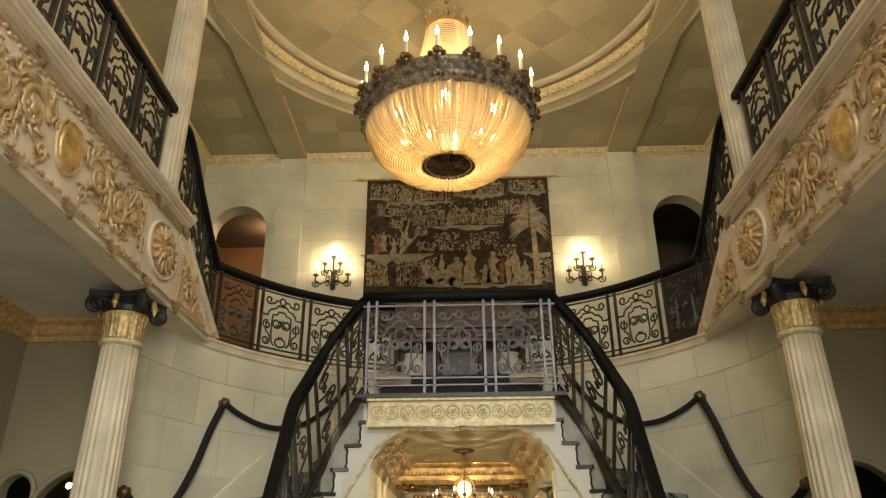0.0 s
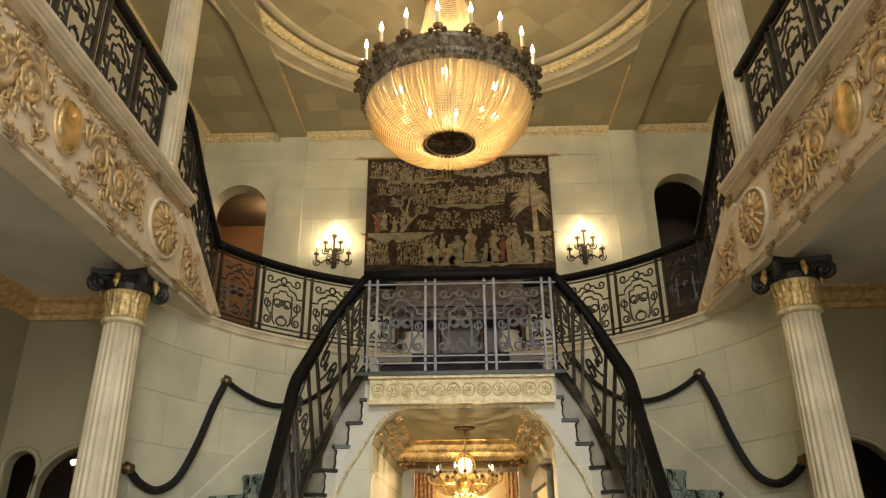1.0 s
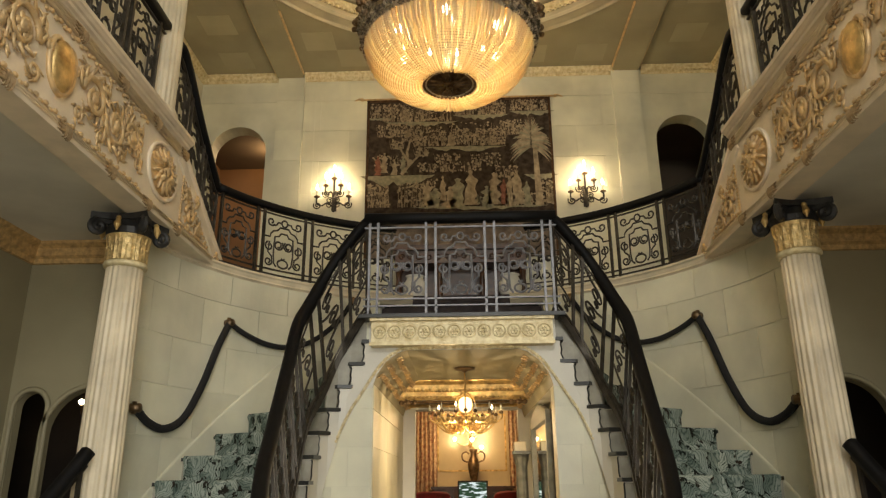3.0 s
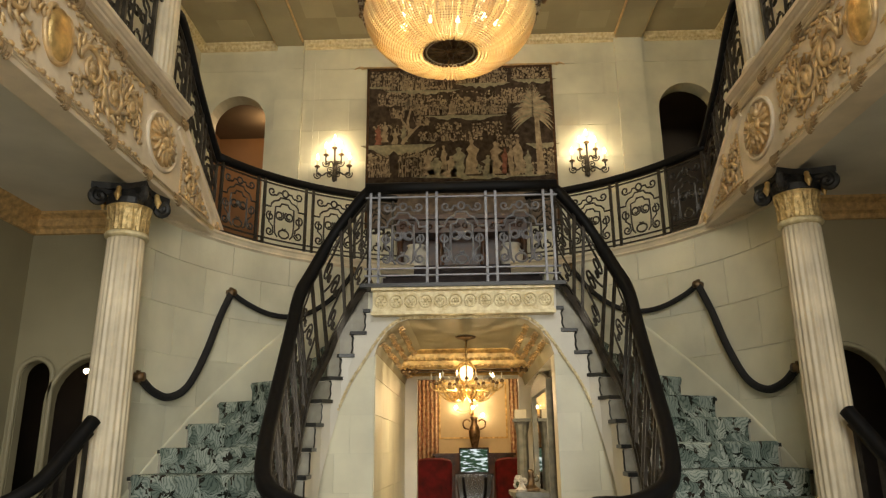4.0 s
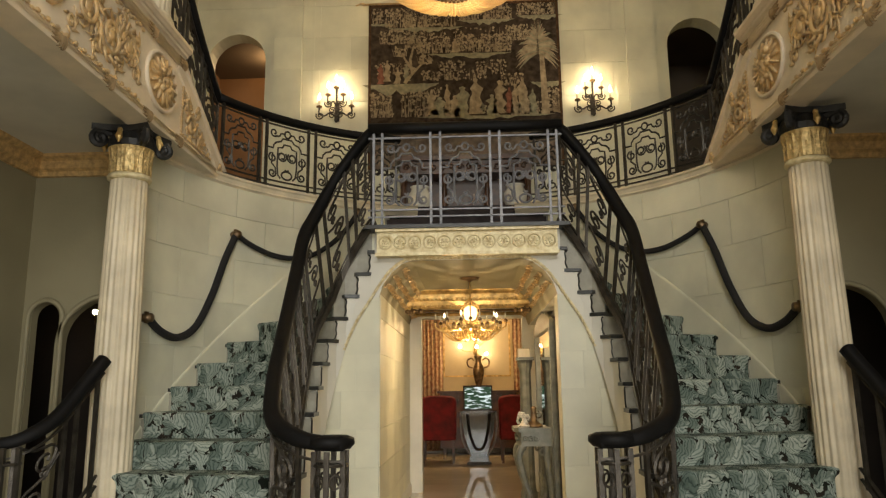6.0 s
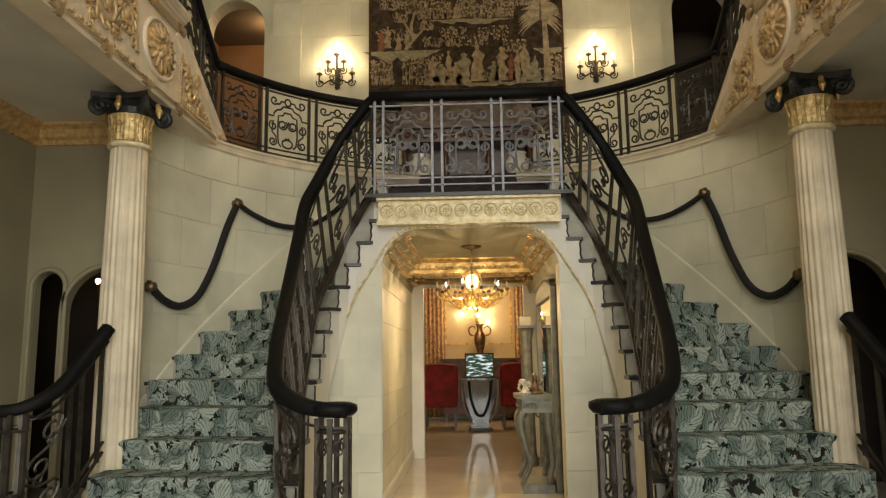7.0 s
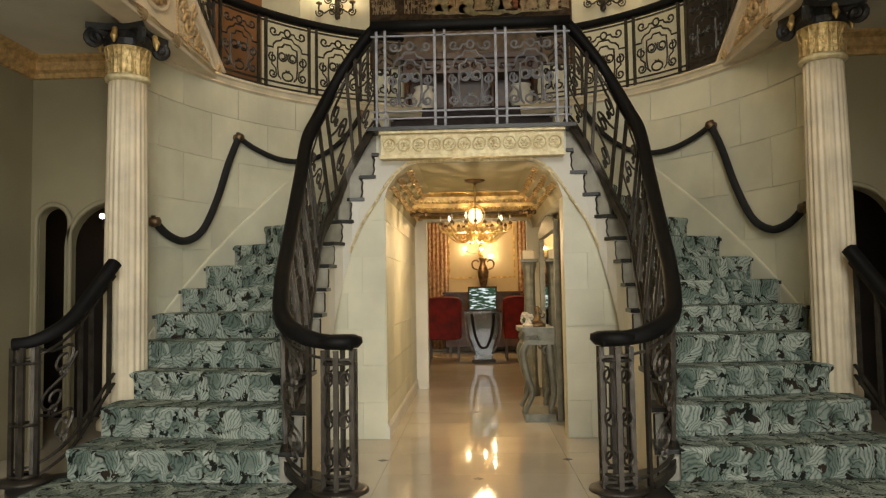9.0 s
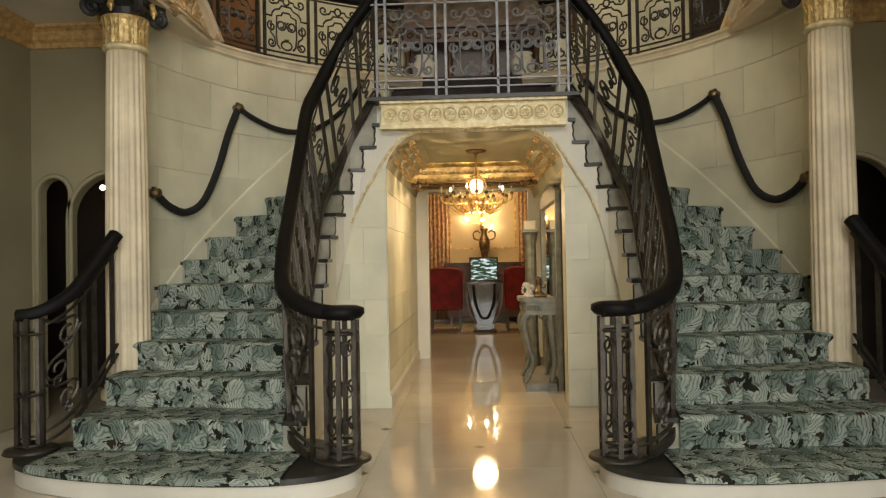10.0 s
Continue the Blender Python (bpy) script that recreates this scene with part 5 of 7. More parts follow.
def sconce(s):
    x, y, z = s * 1.66, BACK - 0.09, 4.95
    sc = thing("wall_sconce", "five-light wrought iron wall sconce with candles lit", "sconce", (x, y, 0.07), group="wall sconces")
    bm = bmesh.new()
    lathe(bm, [(0.012, 4.52), (0.03, 4.55), (0.014, 4.6), (0.024, 4.68), (0.012, 4.72), (0.014, 4.98)], 10, (0, 0.02, 0))
    box(bm, -0.03, 0.03, 0.04, 0.085, 4.55, 4.8)
    part("stem", bm, IRON, sc, smooth=True)
    for q, r, zz in ((-1, 0.21, 4.70), (1, 0.21, 4.70), (-1, 0.10, 4.86), (1, 0.10, 4.86)):
        bm = bmesh.new()
        z0 = zz - 0.14
        tube(bm, spline([(0, 0, z0 + 0.02), (q * r * 0.35, -0.03, z0 + 0.07), (q * r * 0.7, -0.04, z0 + 0.03), (q * r, -0.05, z0 + 0.06), (q * r, -0.05, zz)], 6), 0.011, 5)
        tube(bm, [(q * (r - 0.01 + a), -0.05, z0 + 0.03 + b) for a, b in spiral(0, 0, 0.055, 0.012, 0.5, -1.4, 16)], 0.009, 5)
        part("arm", bm, IRON, sc)
        candle(sc, q * r, -0.05, zz, 0.105, 0.014)
    candle(sc, 0, 0.0, 4.98, 0.11, 0.014)
    for k in range(4):
        bm = bmesh.new()
        q = (-1, 1)[k % 2]
        tube(bm, [(q * (0.05 + a), -0.02, 4.60 + 0.07 * (k // 2) + b) for a, b in spiral(0, 0, 0.045, 0.01, 3.0, -1.4, 14)], 0.008, 5)
        part("scroll", bm, IRON, sc)
    lamp("sconce_glow", "POINT", (x, y - 0.13, 5.0), 3.0, CANDLE, 0.06)


def flat(bm, pts, y, thick=0.004):
    prism(bm, [(x, y, z) for x, z in pts], (0, thick, 0))


def tapestry():
    y = BACK - 0.03
    tp = thing("tapestry", "dark woven tapestry with pale trees, islands and plain shapes", "tapestry")
    W0, W1, Z0, Z1_ = -1.25, 1.27, 3.95, 6.24
    bm = bmesh.new()
    nx, nz = 40, 24
    grid = []
    for j in range(nz + 1):
        row = []
        for i in range(nx + 1):
            u, v = i / nx, j / nz
            row.append(bm.verts.new((W0 + (W1 - W0) * u, y + 0.010 * math.sin(u * 31) * (1 - v) - 0.004, Z0 + (Z1_ - Z0) * v)))
        grid.append(row)
    for j in range(nz):
        for i in range(nx):
            bm.faces.new((grid[j][i], grid[j][i + 1], grid[j + 1][i + 1], grid[j + 1][i]))
    ex = bmesh.ops.extrude_face_region(bm, geom=bm.faces[:])
    bmesh.ops.translate(bm, vec=(0, 0.012, 0), verts=[e for e in ex["geom"] if isinstance(e, bmesh.types.BMVert)])
    dark = node_mat("dark_brown_wool_weave", (0.080, 0.058, 0.042), 0.95, 0, 0.3, 14, 0.5, 300, spec=0.1)
    part("cloth", bm, dark, tp, smooth=True)
    tan = node_mat("faded_tan_wool", (0.40, 0.32, 0.215), 0.95, 0, 0.3, 16, 0.5, 300, tint=(0.22, 0.17, 0.11), spec=0.1)
    sage = node_mat("faded_olive_wool", (0.33, 0.30, 0.20), 0.95, 0, 0.3, 16, 0.5, 300, tint=(0.19, 0.18, 0.125), spec=0.1)
    rose = node_mat("faded_rose_wool", (0.30, 0.13, 0.085), 0.95, 0, 0.25, 16, 0.5, 300, spec=0.1)
    edge = node_mat("brown_woven_border", (0.10, 0.055, 0.03), 0.95, 0, 0.25, 16, 0.5, 300, spec=0.1)
    for x0, x1, z0, z1 in ((W0, W0 + 0.035, Z0, Z1_), (W1 - 0.035, W1, Z0, Z1_), (W0, W1, Z1_ - 0.03, Z1_)):
        part("border", boxed(x0, x1, y - 0.022, y - 0.012, z0, z1), edge, tp, "plain brown border")
    yy = y - 0.021
    mauve = node_mat("faded_mauve_wool", (0.22, 0.17, 0.13), 0.95, 0, 0.25, 8, 0.5, 300, spec=0.1)
    part("lower_band", boxed(W0 + 0.035, W1 - 0.035, y - 0.024, y - 0.014, Z0, 4.46), mauve, tp, "plain faded mauve band")
    rng = random.Random(11)
    w, h = W1 - W0, Z1_ - Z0
    hz = 1.62 / h     # the lower edge of the picture field stands over the rail
    X = lambda u: W0 + w * u
    Z = lambda v: Z1_ - 1.66 * v

    def island(u, v, a, b):
        bm = bmesh.new()
        top = [(X(u - a + 2 * a * i / 14), Z(v) + 0.012 * rng.random()) for i in range(15)]
        low = [(X(u + a - 2 * a * i / 18), Z(v) - 0.10 * b * math.sin(math.pi * i / 18) * rng.uniform(0.45, 1.2)) for i in range(1, 18)]
        flat(bm, top + low, yy)
        part("woven_island", bm, sage, tp, "pale woven island")

    def shrub(u, v, a, b, n, mat=tan):
        bm = bmesh.new()
        for i in range(n):
            x, z, r = X(u + rng.uniform(-a, a)), Z(v + rng.uniform(-b, 0)), rng.uniform(0.008, 0.020)
            k = rng.randint(5, 7)
            flat(bm, [(x + r * math.cos(6.283 * j / k) * rng.uniform(0.6, 1.3), z + r * math.sin(6.283 * j / k) * rng.uniform(0.6, 1.3)) for j in range(k)], yy - 0.001)
        for i in range(n // 3):
            x = X(u + rng.uniform(-a, a))
            flat(bm, [(x - 0.004, Z(v)), (x + 0.004, Z(v)), (x + rng.uniform(-.05, .05), Z(v - b))], yy)
        tagged(part("woven_leaves", bm, mat, tp), kind="stuff")

    def shape(u, v, hh, ww, mat):
        """A plain upright shape, broad at the foot."""
        bm = bmesh.new()
        out = [(0, 0), (1.0, 0), (0.7, 0.16), (0.92, 0.3), (0.55, 0.45), (0.62, 0.58), (0.86, 0.7), (0.4, 0.8), (0.22, 0.86), (0.3, 0.95), (0, 1.0)]
        pts = [(X(u) + ww * a * rng.uniform(0.55, 1.25), Z(v) + hh * b) for a, b in out[1:]] + [(X(u) - ww * a * rng.uniform(0.55, 1.25), Z(v) + hh * b) for a, b in out[-2:0:-1]]
        flat(bm, pts, yy - 0.002)
        part("woven_shape", bm, mat, tp, "plain pale shape")

    for a in ((0.07, 0.17, 0.07, 0.4), (0.30, 0.21, 0.20, 0.6), (0.62, 0.155, 0.15, 0.7), (0.90, 0.13, 0.12, 0.7), (0.53, 0.44, 0.22, 0.75), (0.17, 0.69, 0.20, 1.5), (0.93, 0.70, 0.09, 0.8), (0.60, 0.965, 0.36, 0.5)):
        island(*a)
    for a in ((0.05, 0.16, 0.03, 0.13, 24), (0.17, 0.2, 0.08, 0.17, 110), (0.36, 0.2, 0.10, 0.15, 90), (0.62, 0.15, 0.14, 0.13, 130), (0.88, 0.12, 0.1, 0.1, 80), (0.36, 0.43, 0.07, 0.14, 70), (0.50, 0.42, 0.05, 0.14, 60),
              (0.62, 0.43, 0.08, 0.15, 110), (0.72, 0.43, 0.03, 0.12, 30), (0.07, 0.96, 0.06, 0.20, 90), (0.24, 0.96, 0.07, 0.20, 80), (0.33, 0.66, 0.05, 0.08, 30), (0.95, 0.95, 0.035, 0.2, 60), (0.84, 0.96, 0.06, 0.12, 50),
              (0.44, 0.56, 0.07, 0.06, 30), (0.64, 0.62, 0.08, 0.12, 40), (0.5, 0.3, 0.4, 0.08, 70), (0.5, 0.66, 0.12, 0.10, 60), (0.78, 0.34, 0.06, 0.14, 60), (0.14, 0.60, 0.10, 0.10, 50), (0.12, 0.34, 0.06, 0.12, 50), (0.75, 0.72, 0.06, 0.1, 40), (0.30, 0.80, 0.08, 0.08, 40)):
        shrub(*a)
    shrub(0.60, 0.95, 0.05, 0.08, 40, sage)
    # bent tree
    bm = bmesh.new()
    for pts, r in (([(0.19, 0.68), (0.23, 0.6), (0.22, 0.48), (0.24, 0.36)], 0.028), ([(0.22, 0.55), (0.19, 0.47), (0.18, 0.42)], 0.02), ([(0.23, 0.6), (0.28, 0.52), (0.29, 0.46)], 0.02)):
        tube(bm, [(X(u), yy - 0.002, Z(v)) for u, v in pts], r, 6, taper=lambda t: 1 - 0.5 * t)
    for v in bm.verts:
        v.co.y = yy - 0.003 + (v.co.y - yy) * 0.12
    part("woven_tree", bm, tan, tp, "pale bent tree")
    for u, v in ((0.24, 0.33), (0.17, 0.40), (0.29, 0.38), (0.30, 0.47), (0.21, 0.29)):
        shrub(u, v + 0.05, 0.035, 0.09, 36)
    # palm
    bm = bmesh.new()
    flat(bm, [(X(0.895), Z(0.965)), (X(0.935), Z(0.965)), (X(0.915), Z(0.45)), (X(0.893), Z(0.45))], yy - 0.002)
    part("palm_trunk", bm, tan, tp, "pale palm trunk")
    for i in range(44):
        bm = bmesh.new()
        q, j = (-1, 1)[i % 2], i // 2
        lift = radians(-12 + 98 * j / 21)
        L = rng.uniform(0.24, 0.31) * (1.0 - 0.25 * (j / 21) ** 2)
        base = (X(0.885), Z(0.46 - 0.15 * j / 21))
        p = []
        for k in range(7):
            t = k / 6
            p.append((base[0] + q * L * t * math.cos(lift), base[1] + L * t * math.sin(lift) * 1.15 - 0.17 * t * t * math.cos(lift)))
        ptsu = [(x, z + 0.020 * math.sin(math.pi * k / 6) + 0.008 * (k % 2)) for k, (x, z) in enumerate(p)]
        ptsl = [(x, z - 0.016 * math.sin(math.pi * k / 6) - 0.001) for k, (x, z) in enumerate(p)][::-1]
        flat(bm, ptsu + ptsl[1:-1], yy - 0.003 - 0.0003 * i)
        part("palm_frond", bm, tan if i % 3 else sage, tp)
    for u, v, hh, ww, mt in ((0.10, 0.66, 0.30, 0.05, tan), (0.20, 0.66, 0.24, 0.05, sage), (0.33, 0.95, 0.34, 0.09, tan), (0.45, 0.97, 0.30, 0.09, tan), (0.64, 0.97, 0.30, 0.09, sage), (0.76, 0.97, 0.44, 0.07, tan), (0.85, 0.97, 0.36, 0.06, sage), (0.065, 0.68, 0.28, 0.06, rose), (0.155, 0.68, 0.2, 0.05, tan), (0.455, 0.43, 0.2, 0.055, tan), (0.41, 0.96, 0.44, 0.06, tan), (0.37, 0.97, 0.28, 0.13, sage), (0.49, 0.97, 0.42, 0.14, sage), (0.555, 0.95, 0.50, 0.10, tan),
                              (0.68, 0.95, 0.46, 0.10, tan), (0.73, 0.95, 0.36, 0.06, rose), (0.80, 0.95, 0.50, 0.10, tan)):
        shape(u, v, hh, ww, mt)
    # rod with leaf finials
    bm = bmesh.new()
    tube(bm, [(W0 - 0.06, y - 0.01, Z1_ + 0.02), (W1 + 0.06, y - 0.01, Z1_ + 0.02)], 0.014, 8)
    for q, x in ((-1, W0 - 0.06), (1, W1 + 0.06)):
        tube(bm, [(x, y - 0.01, Z1_ + 0.02), (x + q * 0.05, y - 0.01, Z1_ + 0.035), (x + q * 0.12, y - 0.01, Z1_ + 0.005)], 0.025, 6, taper=lambda t: 1 - 0.8 * t)
    part("hanging_rod", bm, PALEGOLD, tp, "gilt rod with leaf ends", smooth=True)


# ---- mouldings, pilasters, ceiling rings ----
def mouldings():
    c = RING
    RINGPAINT = node_mat("aged_ivory_ring_paint", (0.52, 0.46, 0.32), 0.55, 0, 0.1, 3, 0.12, 70)
    for R, prof, mat, nm, lab in (
            (2.46, [(-0.02, 0.0), (-0.01, -0.05), (0.03, -0.075), (0.08, -0.06), (0.20, -0.05), (0.235, -0.07), (0.27, -0.05), (0.28, 0.0)], RINGPAINT, "ring_outer", "ivory ring moulding round the ceiling recess"),
            (2.34, [(0.0, 0.06), (0.015, 0.0), (0.05, -0.02), (0.085, 0.0), (0.10, 0.06)], IVGOLD, "ring_gilt", "gilt leaf ring in the ceiling recess"),
            (2.20, [(0.0, 0.09), (0.02, 0.055), (0.06, 0.045), (0.10, 0.065), (0.12, 0.09)], RINGPAINT, "ring_inner", "ivory inner ring of the ceiling recess")):
        bm = bmesh.new()
        n = 96
        rings = []
        for i in range(n):
            a = 2 * math.pi * i / n
            rings.append([bm.verts.new((c[0] + (R + u) * math.cos(a), c[1] + (R + u) * math.sin(a), TOP + v)) for u, v in prof])
        for i in range(n):
            p, q = rings[i], rings[(i + 1) % n]
            for k in range(len(prof)):
                bm.faces.new((p[k], p[(k + 1) % len(prof)], q[(k + 1) % len(prof)], q[k]))
        tagged(part("trim_" + nm, bm, mat, smooth=False), lab, "moulding", kind="structure")
    bm = bmesh.new()
    for i in range(230):
        a = 2 * math.pi * i / 230
        ball(bm, (c[0] + 2.39 * math.cos(a), c[1] + 2.39 * math.sin(a), TOP - 0.018), 0.024, u=5, v=3)
    tagged(part("trim_ring_leaves", bm, IVGOLD), "gilt leaf beading of the ceiling ring", "moulding", kind="stuff")
    # painted diamonds in the recess
    d1 = node_mat("pale_diamond_paint", (0.415, 0.37, 0.245), 0.7, 0, 0.06, 2, 0.05, 60)
    bm = bmesh.new()
    k = 0.34
    for i in range(-6, 7):
        for j in range(-6, 7):
            x, y = c[0] + i * 2 * k, c[1] + j * 2 * k
            if math.hypot(abs(x - c[0]) + k * 0.7, abs(y - c[1]) + k * 0.7) < 2.3:
                prism(bm, [(x - k, y, TOP + 0.0865), (x, y - k, TOP + 0.0865), (x + k, y, TOP + 0.0865), (x, y + k, TOP + 0.0865)], (0, 0, 0.003))
    # faint squares in the fields outside the ring
    for i in range(-9, 9):
        for j in range(-3, 9):
            x, y = i * 0.4, 2.6 + j * 0.4 + 2.4
            ok = all(math.hypot(x + a - c[0], y + b - c[1]) > 2.78 for a in (0, 0.4) for b in (0, 0.4))
            if (i + j) % 2 == 0 and ok and y < BACK - 0.55 and not any(x < q * 2.34 + 0.26 and x + 0.4 > q * 2.34 - 0.26 for q in (-1, 1)) and abs(x + 0.2) < 3.3:
                box(bm, x, x + 0.4, y, y + 0.4, TOP - 0.0035, TOP - 0.0005)
    tagged(part("trim_diamonds", bm, d1), "faint painted diamonds in the ceiling recess", "ceiling paint", kind="structure")
    # cornice of the far wall and of the side walls
    prof = [(0, 0), (0, -0.11), (0.015, -0.105), (0.028, -0.08), (0.045, -0.065), (0.055, -0.035), (0.075, -0.02), (0.08, 0)]
    for nm, path, w in (("north_west", [(-3.6, BACK, TOP), (-2.5, BACK, TOP)], 1), ("north", [(-2.14, BACK, TOP), (2.2, BACK, TOP)], 1), ("north_east", [(2.56, BACK, TOP), (3.6, BACK, TOP)], 1),
                        ("west", [(-SIDE, -3.0, TOP), (-SIDE, BACK, TOP)], 1), ("east", [(SIDE, BACK, TOP), (SIDE, -3.0, TOP)], 1)):
        bm = bmesh.new()
        sweep(bm, path, prof)
        tagged(part("trim_cornice_" + nm, bm, IVGOLD), "ivory and gilt wall cornice", "moulding", kind="structure")
        bm = bmesh.new()
        a, b = Vector(path[0]), Vector(path[1])
        n = min(160, int((b - a).length / 0.05))
        side = (b - a).normalized().cross(Vector((0, 0, 1)))
        for i in range(n):
            p = a.lerp(b, (i + 0.5) / n) + side * 0.040 - Vector((0, 0, 0.072))
            ball(bm, p, 0.022, u=5, v=3)
        tagged(part("trim_gilt_leaf_" + nm, bm, IVGOLD), "gilt leaf row of the cornice", "moulding", kind="stuff")
    for s in (-1, 1):
        a, b = sorted((s * 2.14, s * 2.51))
        tagged(part("pilaster_" + ("west" if s < 0 else "east"), boxed(a, b, BACK - 0.05, BACK + 0.02, GAL, TOP - 0.07), STONE), "flat limestone pilaster on the far wall", "pilaster", kind="structure")
        # raised frame of the middle wall field
        bm = bmesh.new()
        x0, x1 = s * 1.42, s * 2.02
        for xx in (s * 2.0,):
            p, q = sorted((xx - 0.02, xx + 0.02))
            box(bm, p, q, BACK - 0.012, BACK + 0.005, GAL + 0.9, 6.45)
        tagged(part("trim_panel_" + ("west" if s < 0 else "east"), bm, STONE), "thin stone panel moulding", "moulding", kind="structure")
        # rib edge gilding
        bm = bmesh.new()
        for xx in (2.15, 2.53):
            tube(bm, [(s * xx, 7.3 if xx < 2.3 else 2.9, TOP - 0.035), (s * xx, BACK - 0.1, TOP - 0.035)], 0.016, 6)
        tagged(part("trim_rib_" + ("west" if s < 0 else "east"), bm, PALEGOLD), "gilt edge of the ceiling rib", "moulding", kind="structure")
        # gold cornice under the gallery and stone ledge round the drum
        bm = bmesh.new()
        a, b = sorted((s * 2.52, s * 3.45))
        sweep(bm, [(a, 5.42, BZ0 + 0.06), (b, 5.42, BZ0 + 0.06)], [(0, 0), (0, -0.17), (0.02, -0.165), (0.03, -0.13), (0.055, -0.11), (0.06, -0.05), (0.10, -0.02), (0.105, 0)])
        tagged(part("trim_lower_cornice_" + ("west" if s < 0 else "east"), bm, OCHRE), "gilded cornice under the balcony", "moulding", kind="structure")
        bm = bmesh.new()
        ends = [(s * 3.45, -2.9, BZ0 + 0.06), (s * 3.45, 5.42, BZ0 + 0.06)]
        sweep(bm, ends if s < 0 else ends[::-1], [(0, 0), (0, -0.17), (0.02, -0.165), (0.03, -0.13), (0.055, -0.11), (0.06, -0.05), (0.10, -0.02), (0.105, 0)])
        tagged(part("trim_side_cornice_" + ("west" if s < 0 else "east"), bm, OCHRE), "gilded cornice along the wall under the balcony", "moulding", kind="structure")
        bm = bmesh.new()
        th = [12 + i * 3 for i in range(27)]
        pts = [(s * drum(t)[0], drum(t)[1], GAL - 0.03) for t in th if drum(t)[1] > 5.05]
        sg = s
        sweep(bm, pts, [(sg * u, v) for u, v in ((-0.16, 0.03), (0.045, 0.03), (0.045, 0.012), (0.03, 0.0), (0.02, -0.03), (0.03, -0.045), (0.012, -0.06), (-0.01, -0.085), (-0.16, -0.085))])
        tagged(part("trim_drum_ledge_" + ("west" if s < 0 else "east"), bm, CREAM), "moulded stone ledge round the drum", "moulding", kind="structure")
    # rope moulding round the passage mouth and up the stair wall
    bm = bmesh.new()
    half = [(1.08, 1.20), (1.06, 1.32), (0.99, 1.52), (0.90, 1.72), (0.80, 1.88), (0.70, 2.04), (0.62, 2.14), (0.53, 2.205), (0.44, 2.225)]
    pts = spline([(-x, 5.735, z) for x, z in half] + [(0, 5.735, 2.23)] + [(x, 5.735, z) for x, z in half[::-1]], 8)
    tube(bm, pts, 0.012, 6)
    k = 0
    total, at = along([(p.x, p.z, 0) for p in pts])
    m = int(total / 0.035)
    for i in range(m):
        q = at(total * i / m)
        ball(bm, (q.x, 5.728, q.y), 0.0155, u=5, v=3)
    tagged(part("trim_rope_moulding", bm, IVGOLD), "gilt twisted moulding round the passage mouth", "moulding", kind="structure")


def stair_skirt(s):
    """White wall face beside the passage, under the upper treads."""
    bm = bmesh.new()
    top = [(0.79, 2.24)] + [(INNER[i][0], step_z(i + 1) - 0.04) for i in range(11, 5, -1)]
    low = [(1.08, 1.22), (1.06, 1.32), (0.99, 1.52), (0.90, 1.72), (0.79, 1.90)]
    prism(bm, [(s * x, 5.742, z) for x, z in top + low], (0, 0.016, 0))
    tagged(part("stair_skirt_" + ("west" if s < 0 else "east"), bm, WHITE), "smooth white wall face below the upper steps", "wall", kind="structure")


